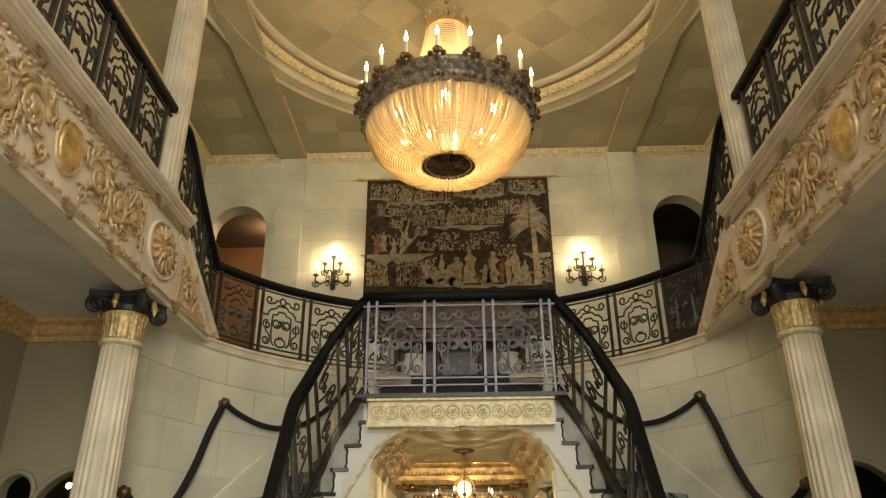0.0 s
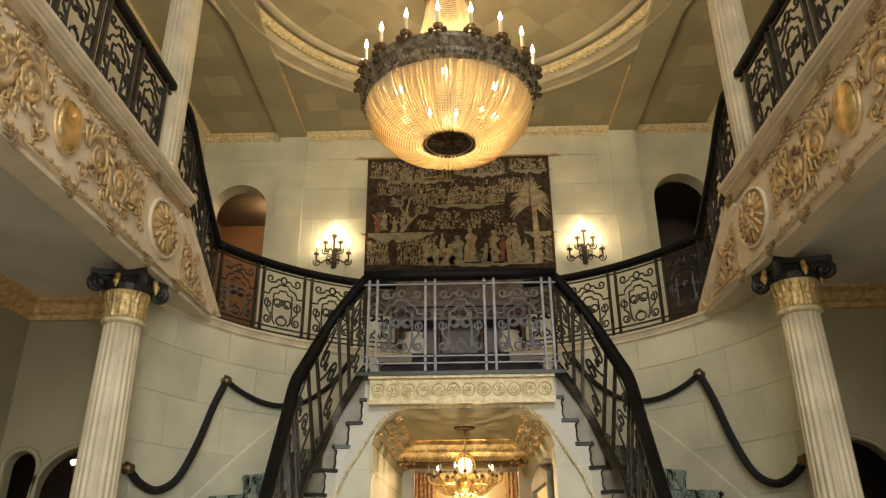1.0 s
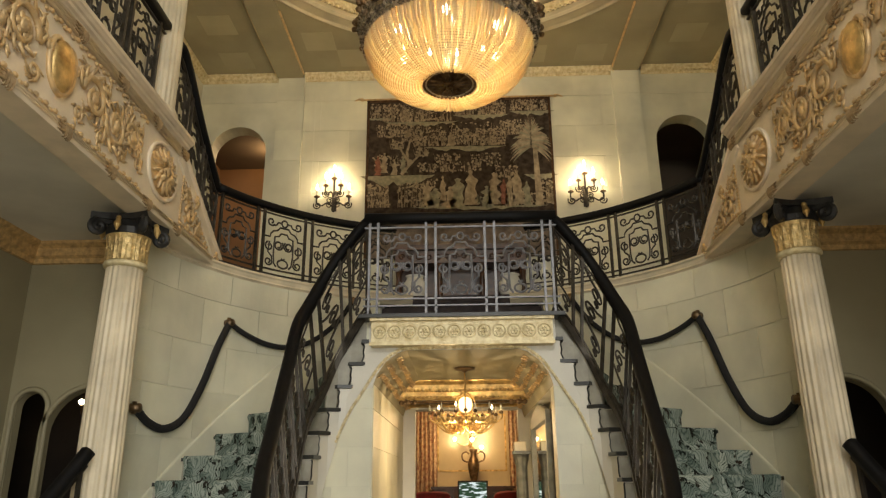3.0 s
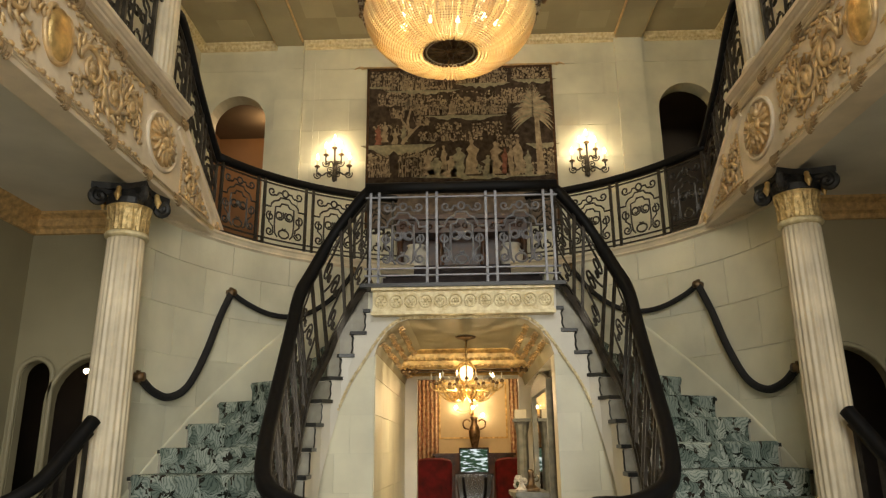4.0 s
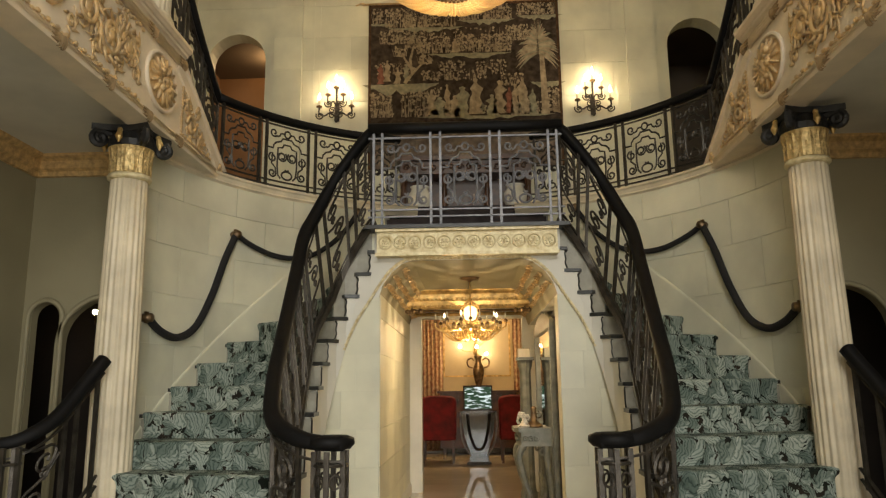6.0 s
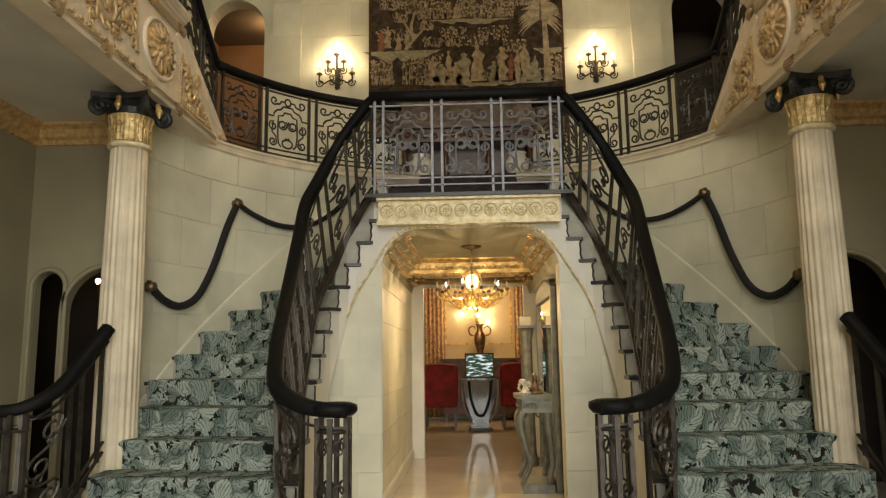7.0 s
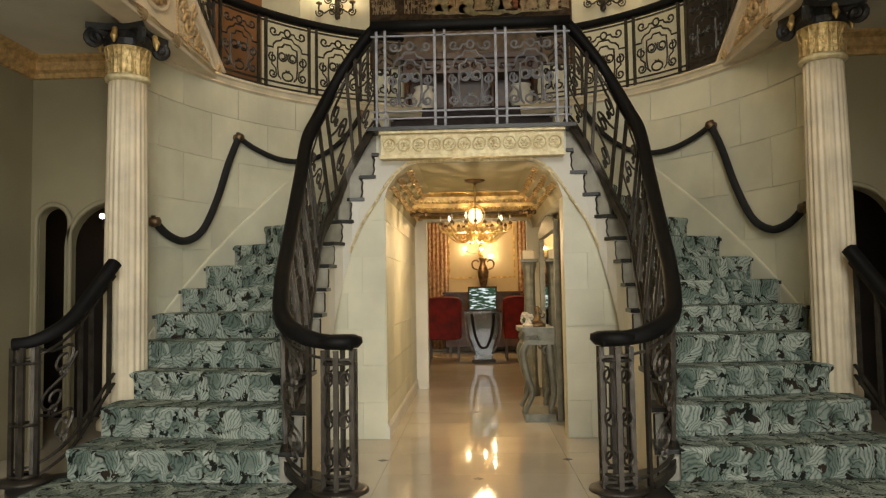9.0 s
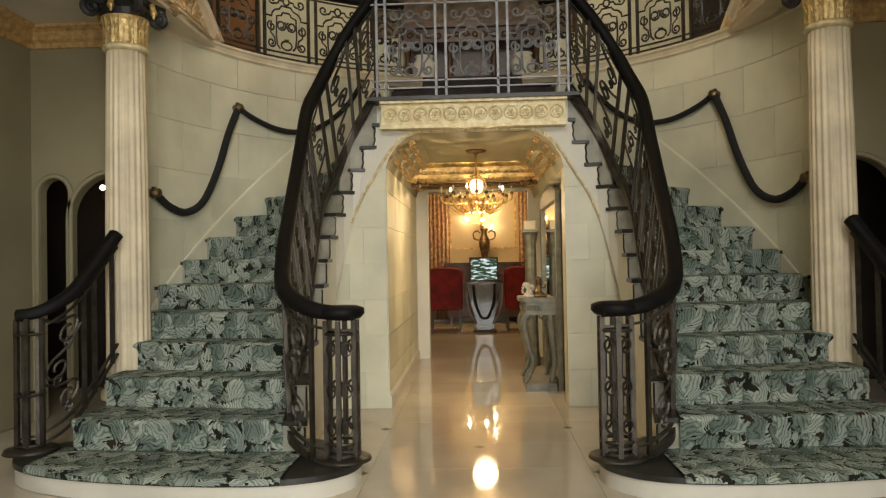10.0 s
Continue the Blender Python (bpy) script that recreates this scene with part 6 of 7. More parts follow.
# ---- ashlar blocks ----
def blocks():
    J = 0.005
    # passage mouth and passage sides
    for s, nm in ((-1, "west"), (1, "east")):
        wall = bpy.data.objects["passage_wall_" + nm]
        hs = 0.292
        row = 0
        z = 0.0
        while z < 1.95:
            h = min(hs, 2.0 - z)
            cuts = [0.72, 1.02, 1.38] if row % 2 else [0.72, 0.90, 1.20, 1.38]
            for a, b in zip(cuts, cuts[1:]):
                b = min(b, 1.36, 1.36 - 0.27 * max(0, z + h - 0.85) / 0.55 if z + h < 1.4 else 1.09 - 0.27 * (z + h - 1.4) / 0.6)
                if b - a < 0.04:
                    continue
                bm = bmesh.new()
                x0, x1 = sorted((s * (a + (J if a > 0.73 else 0)), s * b))
                box(bm, x0, x1, 5.752, 5.768, z + J, z + h)
                part("stone_block", bm, STONE, wall)
            ys = 5.77 if s < 0 else 5.98
            k = 0
            while ys < BACK - 0.15:
                L = 0.62 if (row + k) % 2 else 0.5
                e = min(ys + L, BACK - 0.13)
                bm = bmesh.new()
                x0, x1 = sorted((s * 0.712, s * 0.73)) if s < 0 else (0.852, 0.87)
                box(bm, x0, x1, ys + J, e, z + J, z + h)
                part("stone_block", bm, STONE, wall)
                ys = e
                k += 1
            z += hs
            row += 1
        # drum wall courses
        wall = bpy.data.objects["drum_wall_" + nm]
        hs = 0.385
        for row in range(8):
            z0, z1 = row * hs + J, min((row + 1) * hs, GAL - 0.09)
            t = 21.0 + (row % 2) * 7
            first = True
            t = 21.0
            while t < 88:
                w = 7.5 if (first and row % 2) else 14.5
                e = min(t + w, 90)
                first = False
                bm = bmesh.new()
                n = 6
                ring = []
                for i in range(n + 1):
                    a = t + 0.1 + (e - t - 0.1) * i / n
                    p, q = drum(a, DR + 0.002), drum(a, DR - 0.010)
                    ring.append([bm.verts.new(v) for v in ((s * q[0], q[1], z0), (s * q[0], q[1], z1), (s * p[0], p[1], z1), (s * p[0], p[1], z0))])
                for p, q in zip(ring, ring[1:]):
                    for i in range(4):
                        bm.faces.new((p[i], p[(i + 1) % 4], q[(i + 1) % 4], q[i]))
                bm.faces.new(ring[0])
                bm.faces.new(ring[-1][::-1])
                part("stone_block", bm, STONE, wall)
                t = e
    # far upper wall
    wall = bpy.data.objects["wall_north"]
    hs = 0.46
    for row in range(8):
        z0, z1 = GAL + row * hs + J, min(GAL + (row + 1) * hs, TOP - 0.15)
        cuts = [-2.14, -1.5, -0.7, 0.1, 0.9, 1.6, 2.14] if row % 2 else [-2.14, -1.9, -1.1, -0.3, 0.5, 1.3, 1.95, 2.14]
        for a, b in zip(cuts, cuts[1:]):
            part("stone_block", boxed(a + J, b, BACK - 0.008, BACK + 0.005, z0, z1), STONE, wall)
        for s in (-1, 1):
            x0, x1 = sorted((s * (2.14 + J), s * 2.51))
            if row % 2:
                part("stone_block", boxed(x0, x1, BACK - 0.056, BACK - 0.046, z0, z1), STONE, bpy.data.objects["pilaster_" + ("west" if s < 0 else "east")])
            if z0 > 5.97:
                x0, x1 = sorted((s * 2.52, s * 3.58))
                part("stone_block", boxed(x0, x1, BACK - 0.008, BACK + 0.005, z0, z1), STONE, wall)


def floor_tiles():
    J = 0.0025
    for i in range(-3, 3):
        for j in range(6, 18):
            w = 0.62
            x0, y0 = i * w, j * w * 0.94
            part("marble_tile", boxed(x0 + J, x0 + w, y0 + J, y0 + w * 0.94, -0.01, 0.0), MARBLE, floor)
    bm = bmesh.new()
    for x, y in ((-0.66, 5.05), (0.62, 5.05), (0, 4.55), (0.0, 7.0), (-0.66, 4.0), (0.66, 4.0)):
        bm2 = bmesh.new()
        prism(bm2, [(x - 0.035, y, 0.0), (x, y - 0.035, 0.0), (x + 0.035, y, 0.0), (x, y + 0.035, 0.0)], (0, 0, 0.0015))
        part("dark_inset", bm2, SLATE, floor, "small dark marble diamond")
    bm.free()


# ---- passage and dining room ----
def passage_things():
    # console table with curved legs, against the wall
    ct = thing("console_table", "grey painted console table with carved apron and scroll legs", "table")
    GREY = node_mat("grey_silver_paint", (0.21, 0.21, 0.175), 0.4, 0.25, 0.2, 12, 0.3, 70)
    bm = bmesh.new()
    prism(bm, [(0.70, 6.40, 0.80), (0.42, 6.43, 0.80), (0.385, 6.52, 0.80), (0.385, 6.88, 0.80), (0.42, 6.97, 0.80), (0.70, 7.0, 0.80)], (0, 0, 0.035))
    part("tabletop", bm, GREY, ct)
    bm = bmesh.new()
    prism(bm, [(0.70, 6.43, 0.68), (0.44, 6.46, 0.68), (0.42, 6.54, 0.68), (0.42, 6.86, 0.68), (0.44, 6.94, 0.68), (0.70, 6.97, 0.68)], (0, 0, 0.12))
    for i in range(5):
        tube(bm, [(0.47 + 0.05 * i + a, 6.447, 0.74 + b) for a, b in spiral(0, 0, 0.026, 0.006, i, 1.2, 10)], 0.007, 4)
    for i in range(8):
        tube(bm, [(0.415, 6.55 + 0.042 * i + a, 0.74 + b) for a, b in spiral(0, 0, 0.026, 0.006, i, 1.2, 10)], 0.007, 4)
    part("apron", bm, GREY, ct, "carved apron")
    for x, y in ((0.47, 6.49), (0.47, 6.91), (0.66, 6.47), (0.66, 6.93)):
        bm = bmesh.new()
        q = -1 if x < 0.5 else 0
        tube(bm, spline([(x, y, 0.70), (x + q * 0.05, y, 0.60), (x + q * 0.03 + 0.02, y, 0.40), (x + 0.03, y, 0.25), (x + q * 0.03, y, 0.10), (x + q * 0.05, y, 0.07)], 6), 0.030, 8, taper=lambda t: 1.1 - 0.45 * t)
        tube(bm, [(x - 0.03 + a, y, 0.63 + b) for a, b in spiral(0, 0, 0.04, 0.01, 0.3, 1.3, 12)], 0.011, 5)
        part("leg", bm, GREY, ct, "scroll-shaped leg", smooth=True)
    part("plinth", boxed(0.43, 0.70, 6.43, 6.97, 0.0, 0.07), GREY, ct)
    # tall mirror leaning on the wall behind it
    mi = thing("wall_mirror", "tall mirror in a carved grey-gilt frame", "mirror")
    mirror = bpy.data.materials.new("silvered_mirror")
    mirror.use_nodes = True
    b = mirror.node_tree.nodes["Principled BSDF"]
    b.inputs["Base Color"].default_value, b.inputs["Metallic"].default_value, b.inputs["Roughness"].default_value = (0.85, 0.87, 0.85, 1), 1.0, 0.03
    part("glass", boxed(0.748, 0.754, 6.52, 7.90, 0.06, 1.72), mirror, mi, "mirror glass")
    for nm, l in (("frame_side", (0.722, 0.768, 6.47, 6.52, 0.0, 1.80)), ("frame_side", (0.722, 0.768, 7.90, 7.98, 0.0, 1.80)), ("frame_top", (0.722, 0.768, 6.52, 7.90, 1.72, 1.80))):
        part(nm, boxed(*l), GREY, mi)
    bm = bmesh.new()
    prism(bm, [(0.722, 6.50 + 1.45 * i / 14, 1.80 + 0.09 * math.sin(math.pi * i / 14) + 0.02 * (i % 2)) for i in range(15)] + [(0.722, 7.95, 1.795), (0.722, 6.50, 1.795)], (0.03, 0, 0))
    part("crest", bm, GREY, mi, "carved leaf crest")
    part("backing", boxed(0.770, 0.800, 6.455, 7.98, 0.0, 1.81), IRON, mi, "dark back board")
    # things on the console
    fl = thing("flower_ornament", "small porcelain flower group on the console", "ornament")
    rng = random.Random(3)
    porc = node_mat("pale_porcelain", (0.6, 0.55, 0.47), 0.3, 0, 0.2, 30, 0.1, 60)
    grn = node_mat("porcelain_leaf_green", (0.08, 0.11, 0.05), 0.4, 0, 0.2, 30, 0.1, 60)
    for i in range(9):
        bm = bmesh.new()
        c = Vector((0.47 + rng.uniform(-.03, .05), 6.58 + rng.uniform(-.06, .06), 0.865 + rng.uniform(0, 0.09)))
        for k in range(6):
            a = k * 1.047
            ball(bm, c + Vector((0.017 * math.cos(a), 0.010, 0.017 * math.sin(a))), 0.014, u=6, v=4)
        ball(bm, c, 0.013, u=6, v=4)
        part("flower", bm, porc if i % 3 else grn, fl)
    bm = bmesh.new()
    lathe(bm, [(0.05, 0.835), (0.055, 0.85), (0.03, 0.87), (0.012, 0.93)], 14, (0.48, 6.58, 0))
    part("foot", bm, porc, fl)
    lp = thing("metal_stand", "dark metal stand with scrolled handle on the console", "ornament")
    bm = bmesh.new()
    lathe(bm, [(0.075, 0.835), (0.08, 0.85), (0.05, 0.875), (0.03, 0.89), (0.022, 0.98), (0.03, 1.0), (0.01, 1.02)], 16, (0.57, 6.62, 0))
    part("stem", bm, BRONZE, lp, smooth=True)
    bm = bmesh.new()
    tube(bm, [(0.61 + a, 6.62, 0.94 + b) for a, b in spiral(0, 0, 0.04, 0.012, 3.1, -1.3, 14)], 0.006, 5)
    part("handle", bm, PEWTER, lp)
    # pedestal with a white box, past the console
    pd = thing("pedestal", "slender fluted grey pedestal", "pedestal")
    bm = bmesh.new()
    lathe(bm, [(0.095, 0.0), (0.095, 0.08), (0.08, 0.12), (0.075, 0.2), (0.062, 1.35), (0.08, 1.42), (0.088, 1.48)], 40, (0.615, 8.05, 0), 0.08, 10)
    part("shaft", bm, GREY, pd, smooth=True)
    part("top", boxed(0.52, 0.71, 7.95, 8.15, 1.48, 1.51), GREY, pd)
    bx = part("paper_box", boxed(0.54, 0.67, 7.98, 8.11, 1.51, 1.61), CANDLEWAX)
    bv = bx.modifiers.new("edge", "BEVEL")
    bv.width = 0.006
    tagged(bx, "small white box on the pedestal", "box")
    # cornice and curtain rod across the passage
    bm = bmesh.new()
    sweep(bm, [(-0.72, 7.62, 2.22), (0.72, 7.62, 2.22)], [(-0.06, 0), (-0.06, -0.2), (0.0, -0.2), (0.02, -0.16), (0.03, -0.12), (0.055, -0.10), (0.06, -0.05), (0.10, -0.02), (0.11, 0)])
    for i in range(34):
        ball(bm, (-0.70 + i * 0.0425, 7.565, 2.115), 0.021, u=5, v=3)
        ball(bm, (-0.70 + i * 0.0425, 7.60, 2.045), 0.014, u=5, v=3)
    tagged(part("trim_passage_cornice", bm, GOLD), "gilded cornice across the passage", "moulding", kind="structure")
    for s in (-1, 1):
        bm = bmesh.new()
        for i in range(24):
            y = 5.85 + i * 0.12
            for k, (x, z) in enumerate(((0.66, 2.03), (0.60, 2.10), (0.52, 2.16))):
                tube(bm, [(s * (x + a * 0.7), y + b, z - 0.35 * a) for a, b in spiral(0, 0, 0.042, 0.008, i + k, 1.2, 9)], 0.007, 4)
        tagged(part("trim_cove_relief_" + ("west" if s < 0 else "east"), bm, PALEGOLD), "gilt scroll relief in the passage cove", "moulding", kind="stuff")
    cr = thing("curtain_rod", "bronze curtain rod with turned ends", "rod")
    bm = bmesh.new()
    tube(bm, [(-0.66, 7.52, 1.985), (0.66, 7.52, 1.985)], 0.014, 8)
    part("pole", bm, BRONZE, cr, smooth=True)
    for q in (-1, 1):
        bm = bmesh.new()
        for k, r in enumerate((0.028, 0.02, 0.03, 0.02, 0.026)):
            ball(bm, (q * (0.50 + 0.035 * k), 7.52, 1.985), r, u=8, v=5)
        tube(bm, [(q * 0.60, 7.52, 1.985), (q * 0.60, 7.62, 2.03)], 0.012, 6)
        part("finial", bm, BRONZE, cr, smooth=True)


def dining_room():
    slab("wall_dining_north", (-3.2, 3.2, 14.0, 14.2, 0, 3.0), node_mat("warm_cream_panel_paint", (0.62, 0.50, 0.30), 0.5, 0, 0.08, 2, 0.1, 60), "warm cream panelled dining room wall", "wall")
    slab("wall_dining_west", (-3.2, -3.0, 9.0, 14.2, 0, 3.0), PLASTER, "cream dining room wall", "wall")
    slab("wall_dining_east", (3.0, 3.2, 9.0, 14.2, 0, 3.0), PLASTER, "cream dining room wall", "wall")
    slab("wall_dining_south_west", (-3.2, -0.72, BACK, BACK + 0.2, 0, GAL - 0.25), PLASTER, "cream dining room wall", "wall")
    slab("wall_dining_south_east", (0.72, 3.2, BACK, BACK + 0.2, 0, GAL - 0.25), PLASTER, "cream dining room wall", "wall")
    slab("wall_dining_head", (-0.72, 0.72, BACK + 0.06, BACK + 0.2, 2.1, GAL - 0.25), PLASTER, "cream wall over the dining room door", "wall")
    lamp("dining_glow", "POINT", (0.1, 12.4, 2.5), 82, CANDLE, 0.2)
    bm = bmesh.new()
    for x0, x1, z0, z1 in ((-0.50, 0.80, 2.42, 2.45), (-0.50, 0.80, 1.40, 1.43), (-0.50, -0.47, 1.40, 2.45), (0.77, 0.80, 1.40, 2.45), (0.14, 0.16, 1.43, 2.42)):
        box(bm, x0, x1, 13.975, 14.0, z0, z1)
    tagged(part("trim_dining_panel", bm, GOLD), "thin gilt panel moulding", "moulding", kind="structure")
    slab("wainscot", (-3.0, 3.0, 13.97, 13.99, 0, 1.05), WHITE, "white painted dado of the dining room", "panelling")
    # floral curtains
    fab = node_mat("floral_peach_curtain", (0.52, 0.40, 0.25), 0.8, 0, 0.3, 17, 0.3, 60, tint=(0.26, 0.08, 0.05))
    for q, x0 in ((-1, -0.92), (1, 0.84)):
        cu = thing("curtain", "peach curtain with dark red flowers, hanging in folds", "curtain", group="dining room curtains")
        bm = bmesh.new()
        rows = []
        for i in range(41):
            u = i / 40
            rows.append([bm.verts.new((x0 + 0.42 * u, 13.82 + 0.045 * math.sin(u * 34) + o, z)) for o, z in ((0, 0.05), (0, 2.75), (0.012, 2.75), (0.012, 0.05))])
        for a, b in zip(rows, rows[1:]):
            for k in range(4):
                bm.faces.new((a[k], a[(k + 1) % 4], b[(k + 1) % 4], b[k]))
        part("drape", bm, fab, cu, smooth=True)
    # sideboard with a tall vase
    sb = thing("sideboard", "dark walnut sideboard with small brass knobs", "sideboard")
    part("body", boxed(-0.55, 0.85, 13.4, 13.9, 0.12, 1.10), WOODDARK, sb)
    part("worktop", boxed(-0.60, 0.90, 13.36, 13.93, 1.10, 1.14), WOODDARK, sb)
    for x in (-0.50, 0.76):
        for y in (13.44, 13.84):
            part("leg", boxed(x, x + 0.05, y, y + 0.05, 0, 0.12), WOODDARK, sb)
    for i in range(4):
        dr = part("drawer", boxed(-0.52 + i * 0.345, -0.20 + i * 0.345, 13.38, 13.40, 0.90, 1.07), WOODDARK, sb, "small walnut drawer")
        for k in (0.09, 0.23):
            bm = bmesh.new()
            ball(bm, (-0.52 + i * 0.345 + k, 13.37, 0.99), 0.018, u=8, v=5)
            part("knob", bm, GOLD, dr, "bright brass knob")
    va = thing("bronze_vase", "tall two-handled bronze vase on the sideboard", "vase")
    bm = bmesh.new()
    lathe(bm, [(0.08, 1.14), (0.09, 1.17), (0.05, 1.2), (0.062, 1.28), (0.095, 1.42), (0.105, 1.52), (0.085, 1.60), (0.05, 1.66), (0.05, 1.72), (0.085, 1.78), (0.0, 1.76)], 24, (0.17, 13.62, 0))
    part("body", bm, BRONZE, va, smooth=True)
    for q in (-1, 1):
        bm = bmesh.new()
        tube(bm, spline([(0.17 + q * a, 13.62, z) for a, z in ((0.10, 1.56), (0.19, 1.60), (0.20, 1.70), (0.13, 1.74), (0.08, 1.70))], 5), 0.017, 6)
        part("handle", bm, BRONZE, va, smooth=True)
    # bracket light over the vase
    wl = thing("dining_wall_light", "gilt wall light with four lit bulbs", "wall light")
    bm = bmesh.new()
    lathe(bm, [(0.02, 1.82), (0.05, 1.86), (0.02, 1.95), (0.03, 2.05)], 12, (0.13, 13.94, 0))
    for dx, z in ((-0.30, 1.98), (0.02, 1.97), (0.2, 2.12), (0.2, 1.83)):
        tube(bm, [(0.13, 13.94, 1.9), (0.13 + dx * 0.6, 13.9, z - 0.1), (0.13 + dx, 13.88, z - 0.04)], 0.01, 5)
    part("bracket", bm, GOLD, wl, smooth=True)
    for dx, z in ((-0.30, 1.98), (0.02, 1.97), (0.2, 2.12), (0.2, 1.83)):
        bm = bmesh.new()
        ball(bm, (0.13 + dx, 13.88, z), 0.030, u=10, v=7)
        part("bulb", bm, FLAME, wl, "lit bulb", smooth=True)
    # two crimson chairs seen from the back
    ch = thing("dining_chair", "crimson velvet dining chair with dark wooden legs", "chair", group="dining chairs")
    bm = bmesh.new()
    sh = [(-0.29, 0.42), (-0.30, 0.98), (-0.27, 1.05), (-0.12, 1.075), (0.12, 1.075), (0.27, 1.05), (0.30, 0.98), (0.29, 0.42)]
    prism(bm, [(x, -0.05 - 0.08 * (z - 0.42), z) for x, z in sh], (0, 0.11, 0))
    b1 = part("backrest", bm, RED, ch)
    b1.modifiers.new("edge", "BEVEL").width = 0.025
    part("seat", boxed(-0.28, 0.28, -0.05, 0.50, 0.36, 0.50), RED, ch).modifiers.new("edge", "BEVEL").width = 0.02
    for x, y in ((-0.26, -0.04), (0.22, -0.04), (-0.26, 0.44), (0.22, 0.44)):
        bm = bmesh.new()
        prism(bm, [(x, y, 0.0), (x + 0.035, y, 0.0), (x + 0.035, y + 0.035, 0.0), (x, y + 0.035, 0.0)], (0, 0, 0.38))
        part("leg", bm, WOODDARK, ch, "dark wooden leg")
    ch.matrix_basis = pose(-0.52, 11.95, 0)
    copy_thing(ch, pose(0.76, 11.95, 0))
    # clear acrylic lectern with a lit screen and a dark rope
    ac = bpy.data.materials.new("grey_acrylic")
    ac.use_nodes = True
    b = ac.node_tree.nodes["Principled BSDF"]
    b.inputs["Base Color"].default_value, b.inputs["Roughness"].default_value = (0.10, 0.11, 0.12, 1), 0.06
    b.inputs["Transmission Weight"].default_value = 0.92
    st = thing("display_stand", "clear grey acrylic stand with tapering sides", "stand")
    part("shelf", boxed(-0.17, 0.43, 11.75, 12.10, 0.80, 0.83), ac, st)
    bm = bmesh.new()
    prism(bm, [(-0.15, 11.80, 0.80), (0.41, 11.80, 0.80), (0.36, 11.80, 0.45), (0.25, 11.80, 0.13), (0.01, 11.80, 0.13), (-0.10, 11.80, 0.45)], (0, 0.02, 0))
    part("front_panel", bm, ac, st)
    for q in (-1, 1):   # bowed side rails
        bm = bmesh.new()
        sweep(bm, spline([(0.13 + q * x, 11.79, z) for x, z in ((0.29, 0.80), (0.285, 0.55), (0.24, 0.32), (0.13, 0.13))], 6), [(-0.016, -0.02), (0.016, -0.02), (0.016, 0.02), (-0.016, 0.02)], up=(0, 1, 0))
        part("side_rail", bm, STEEL, st, "grey metal side rail", smooth=True)
    part("foot", boxed(-0.06, 0.32, 11.72, 12.06, 0.0, 0.04), IRON, st)
    part("foot_block", boxed(-0.02, 0.28, 11.76, 12.02, 0.04, 0.13), ac, st)
    bm = bmesh.new()
    tube(bm, spline([(-0.05, 11.77, 0.78), (-0.02, 11.77, 0.50), (0.06, 11.77, 0.27), (0.13, 11.77, 0.23), (0.20, 11.77, 0.27), (0.28, 11.77, 0.50), (0.31, 11.77, 0.78)], 6), 0.022, 8)
    part("rope_swag", bm, VELVET, st, "black velvet swag", smooth=True)
    mo = thing("screen", "small dark-framed screen, lit with a pale picture", "screen")
    bm = bmesh.new()
    prism(bm, [(-0.11, 11.86, 0.83), (0.37, 11.86, 0.83), (0.37, 11.93, 1.23), (-0.11, 11.93, 1.23)], (0, 0.04, 0))
    part("frame", bm, IRON, mo)
    glass = bpy.data.materials.new("lit_screen")
    glass.use_nodes = True
    n, l = glass.node_tree.nodes, glass.node_tree.links
    b = n["Principled BSDF"]
    tc, vo, rp = n.new("ShaderNodeTexCoord"), n.new("ShaderNodeTexNoise"), n.new("ShaderNodeValToRGB")
    vo.inputs["Scale"].default_value = 14
    stretch = n.new("ShaderNodeMapping")
    stretch.inputs["Scale"].default_value = (0.7, 1.0, 2.6)
    b.inputs["Base Color"].default_value, b.inputs["Roughness"].default_value = (0.01, 0.012, 0.012, 1), 0.2
    rp.color_ramp.elements[0].position, rp.color_ramp.elements[1].position = 0.50, 0.62
    rp.color_ramp.elements[0].color, rp.color_ramp.elements[1].color = (0.02, 0.06, 0.03, 1), (0.85, 0.95, 0.95, 1)
    l.new(tc.outputs["Object"], stretch.inputs["Vector"])
    l.new(stretch.outputs[0], vo.inputs["Vector"])
    l.new(vo.outputs["Fac"], rp.inputs["Fac"])
    l.new(rp.outputs[0], b.inputs["Emission Color"])
    b.inputs["Emission Strength"].default_value = 0.9
    bm = bmesh.new()
    prism(bm, [(-0.085, 11.858, 0.855), (0.345, 11.858, 0.855), (0.345, 11.919, 1.205), (-0.085, 11.919, 1.205)], (0, -0.004, 0))
    part("display", bm, glass, mo, "lit picture area")


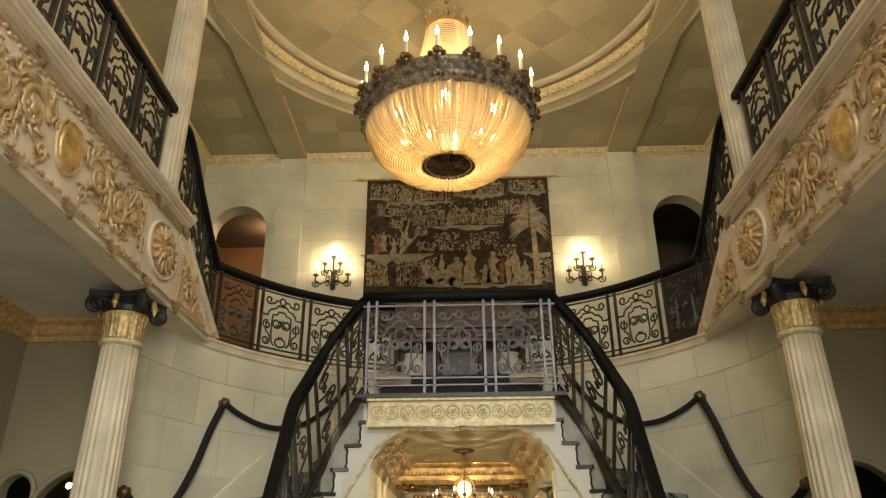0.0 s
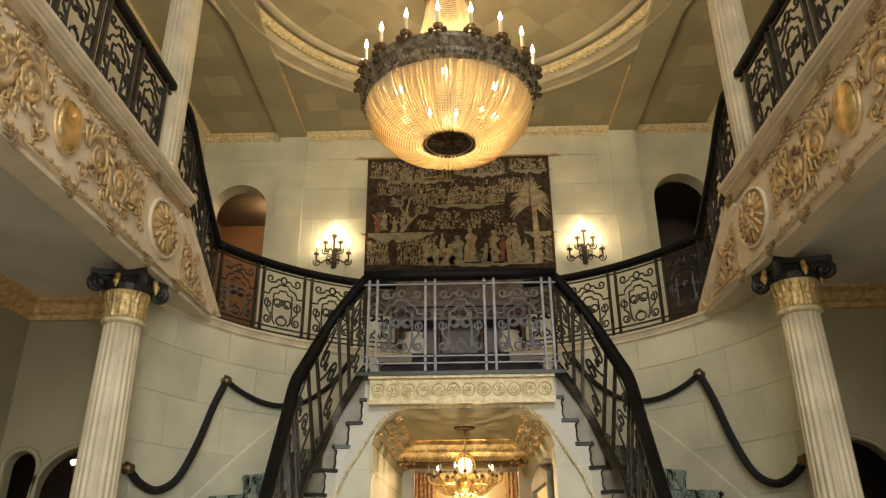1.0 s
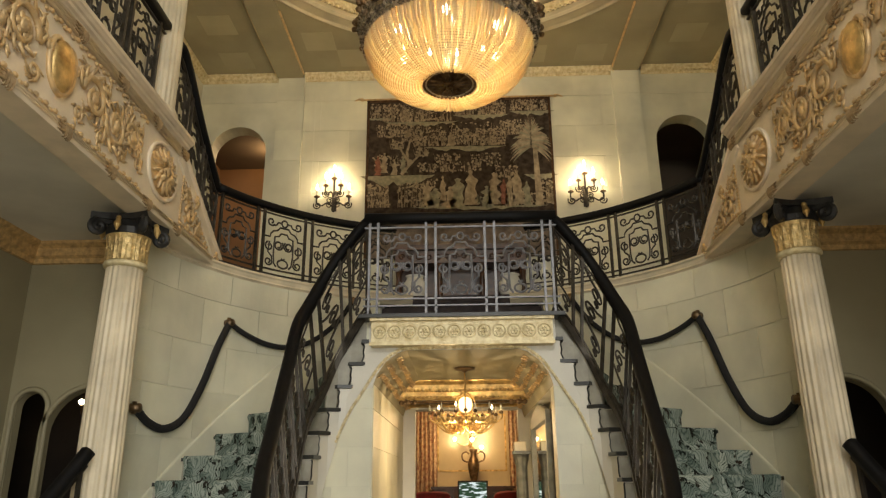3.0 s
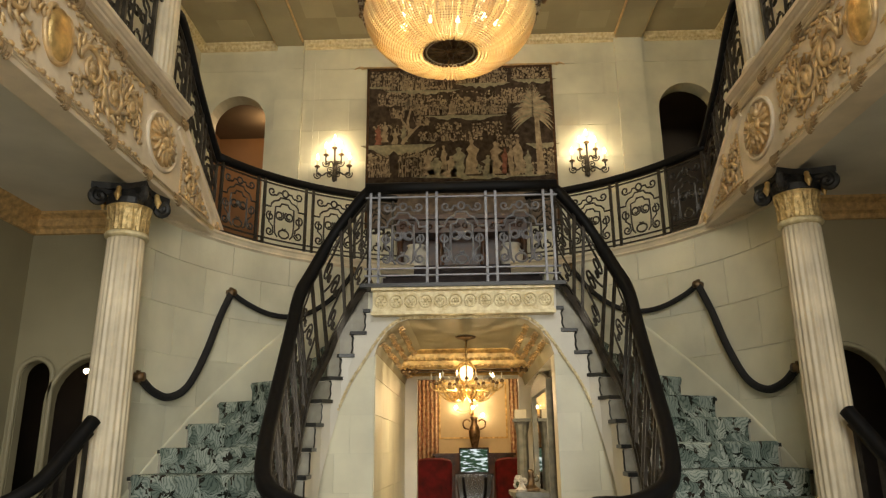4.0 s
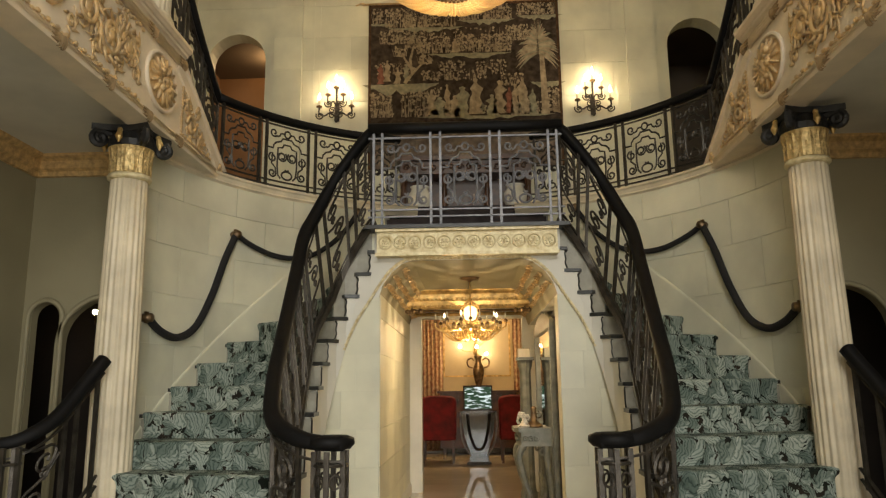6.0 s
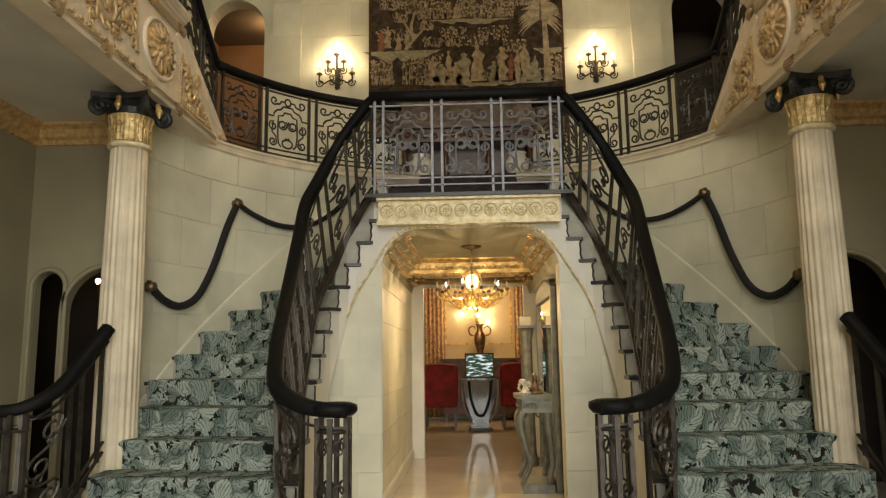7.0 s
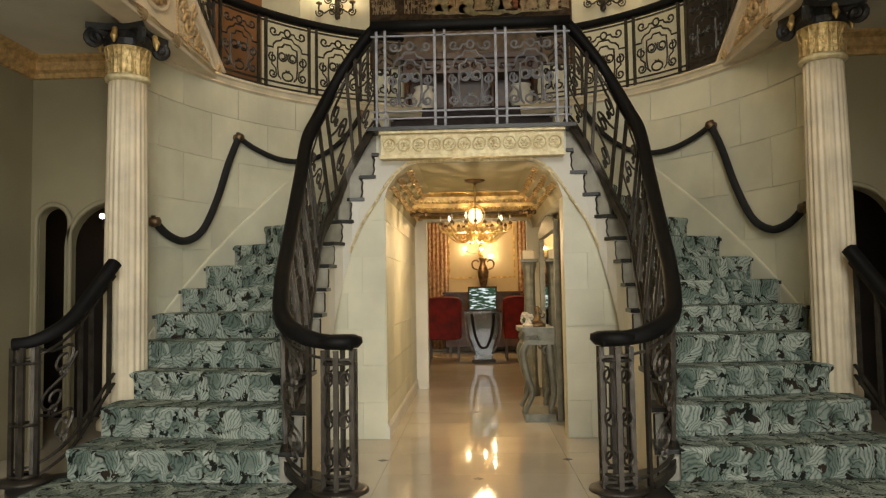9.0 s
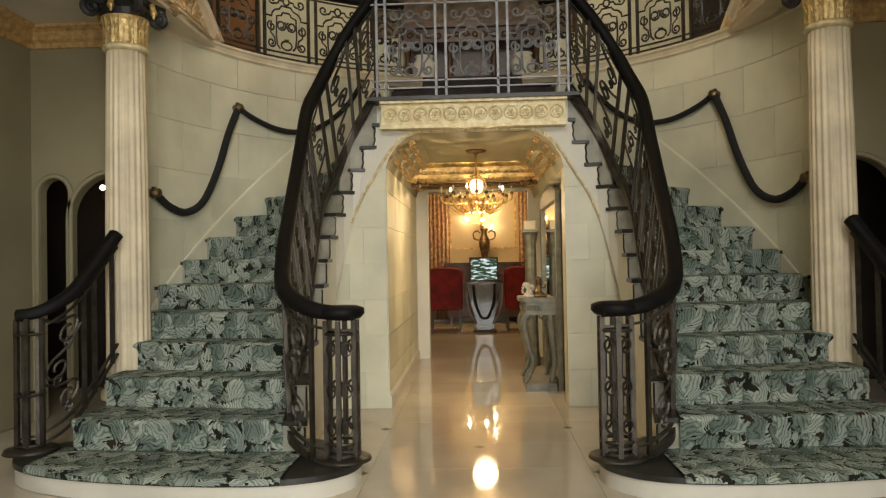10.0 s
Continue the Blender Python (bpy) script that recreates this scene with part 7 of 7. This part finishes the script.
def gallery_things():
    # low console behind the landing, with vases and a dark carved front
    cs = thing("gallery_console", "dark carved console table against the far wall", "console table")
    part("tabletop", boxed(-0.85, 0.85, 8.30, 8.74, GAL + 0.86, GAL + 0.92), WOODDARK, cs)
    bm = bmesh.new()
    box(bm, -0.80, 0.80, 8.35, 8.70, GAL + 0.70, GAL + 0.86)
    for i in range(14):
        tube(bm, [(-0.72 + 0.11 * i + a, 8.345, GAL + 0.78 + b) for a, b in spiral(0, 0, 0.045, 0.01, i, 1.2, 10)], 0.010, 4)
    part("apron", bm, WOODDARK, cs, "carved dark apron")
    part("back_panel", boxed(-0.80, 0.80, 8.66, 8.72, GAL + 0.03, GAL + 0.70), WOODDARK, cs)
    part("low_shelf", boxed(-0.82, 0.82, 8.33, 8.72, GAL, GAL + 0.10), WOODDARK, cs)
    for x in (-0.76, -0.26, 0.26, 0.76):
        bm = bmesh.new()
        lathe(bm, [(0.045, 0.10), (0.03, 0.2), (0.045, 0.35), (0.03, 0.5), (0.05, 0.70)], 12, (x, 8.40, GAL))
        part("leg", bm, WOODDARK, cs, smooth=True)
    porc = node_mat("white_porcelain", (0.66, 0.65, 0.60), 0.22, 0, 0.06, 9, 0.05, 40)
    for x in (-0.56, 0.60):
        va = thing("white_vase", "round white porcelain vase on a narrow foot", "vase", group="gallery vases")
        bm = bmesh.new()
        lathe(bm, [(0.07, 0.10), (0.075, 0.13), (0.06, 0.17), (0.10, 0.26), (0.145, 0.36), (0.15, 0.44), (0.11, 0.50), (0.10, 0.53), (0.12, 0.55), (0.0, 0.54)], 28, (x, 8.42, GAL))
        part("body", bm, porc, va, smooth=True)
    bw = thing("small_bowl", "small pale bowl on the console shelf", "bowl")
    bm = bmesh.new()
    lathe(bm, [(0.05, 0.10), (0.06, 0.13), (0.12, 0.22), (0.13, 0.26), (0.0, 0.2)], 20, (0.02, 8.42, GAL))
    part("body", bm, porc, bw, smooth=True)


def side_rooms():
    for s, nm in ((-1, "west"), (1, "east")):
        a, b = sorted((s * 3.45, s * 3.6))
        slab("wall_hall_side_" + nm, (a, b, -3.0, 5.42, 0, BZ0 + 0.1), SHADED_CREAM, "cream wall under the balcony, colour darkened for its shade", "wall")
        a, b = sorted((s * 3.9, s * 4.0))
        slab("wall_upper_room_" + nm, (a, b, BACK + 0.2, 10.7, GAL, TOP), BROWNROOM if s < 0 else DIM_TONED, "side wall of the upper room", "wall")
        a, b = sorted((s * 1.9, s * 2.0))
        slab("wall_upper_inner_" + nm, (a, b, BACK + 0.2, 10.7, GAL, TOP), DIM_TONED, "inner wall of the upper room", "wall")
        for hw, cx, spring, nm2 in ((0.34, 2.79, 1.56, "wide"), (0.115, 3.265, 1.76, "narrow")):
            bm = bmesh.new()
            arc = [(s * (cx + (hw + 0.02) * math.cos(math.pi * i / 16)), 5.405, spring + (hw + 0.02) * math.sin(math.pi * i / 16)) for i in range(17)]
            tube(bm, [(s * (cx + hw + 0.02), 5.405, 0)] + arc + [(s * (cx - hw - 0.02), 5.405, 0)], 0.022, 6)
            # moulding takes the same shade-darkened cream as its wall
            tagged(part("trim_arch_%s_%s" % (nm2, nm), bm, SHADED_CREAM, smooth=True), "plain rounded arch moulding", "moulding", kind="structure")
    slab("wall_dim_link_west", (-5.4, -2.5, 5.7, 5.8, 2.98, 3.1), DIM_TONED, "lintel of a side room, toned dark for dimness", "ceiling")
    bw = thing("side_room_light", "small lit wall lamp in the side room", "wall light")
    bm = bmesh.new()
    ball(bm, (-3.457, 6.5, 1.922), 0.024, u=10, v=7)
    part("bulb", bm, FLAME, bw, "lit bulb", smooth=True)
    bm = bmesh.new()
    tube(bm, [(-3.457, 6.5, 1.895), (-3.457, 6.53, 1.82), (-3.457, 6.91, 1.80)], 0.012, 6)
    part("bracket", bm, BRONZE, bw)

# ---- the hall is put together ----
for s, nm in ((-1, "west"), (1, "east")):
    drum_wall(s, nm)
    wall_string(s, nm)
    steps(s, nm)
    column(s, 4.75, step_z(2), 2.64, 0.137, "fluted ivory column with gilt and black capital", True)
    column(s, 4.72, BZ1 - 0.02, TOP - 0.07, 0.125, "fluted ivory column standing on the balcony", False)
    balcony(s)
    stair_rails(s)
    gallery_rails(s)
    cords(s)
    stair_skirt(s)
    sconce(s)
landing()
landing_rail()
passage()
mouldings()
tapestry()
big_chandelier()
small_chandelier()
passage_things()
gallery_things()
dining_room()
side_rooms()
floor_tiles()
blocks()
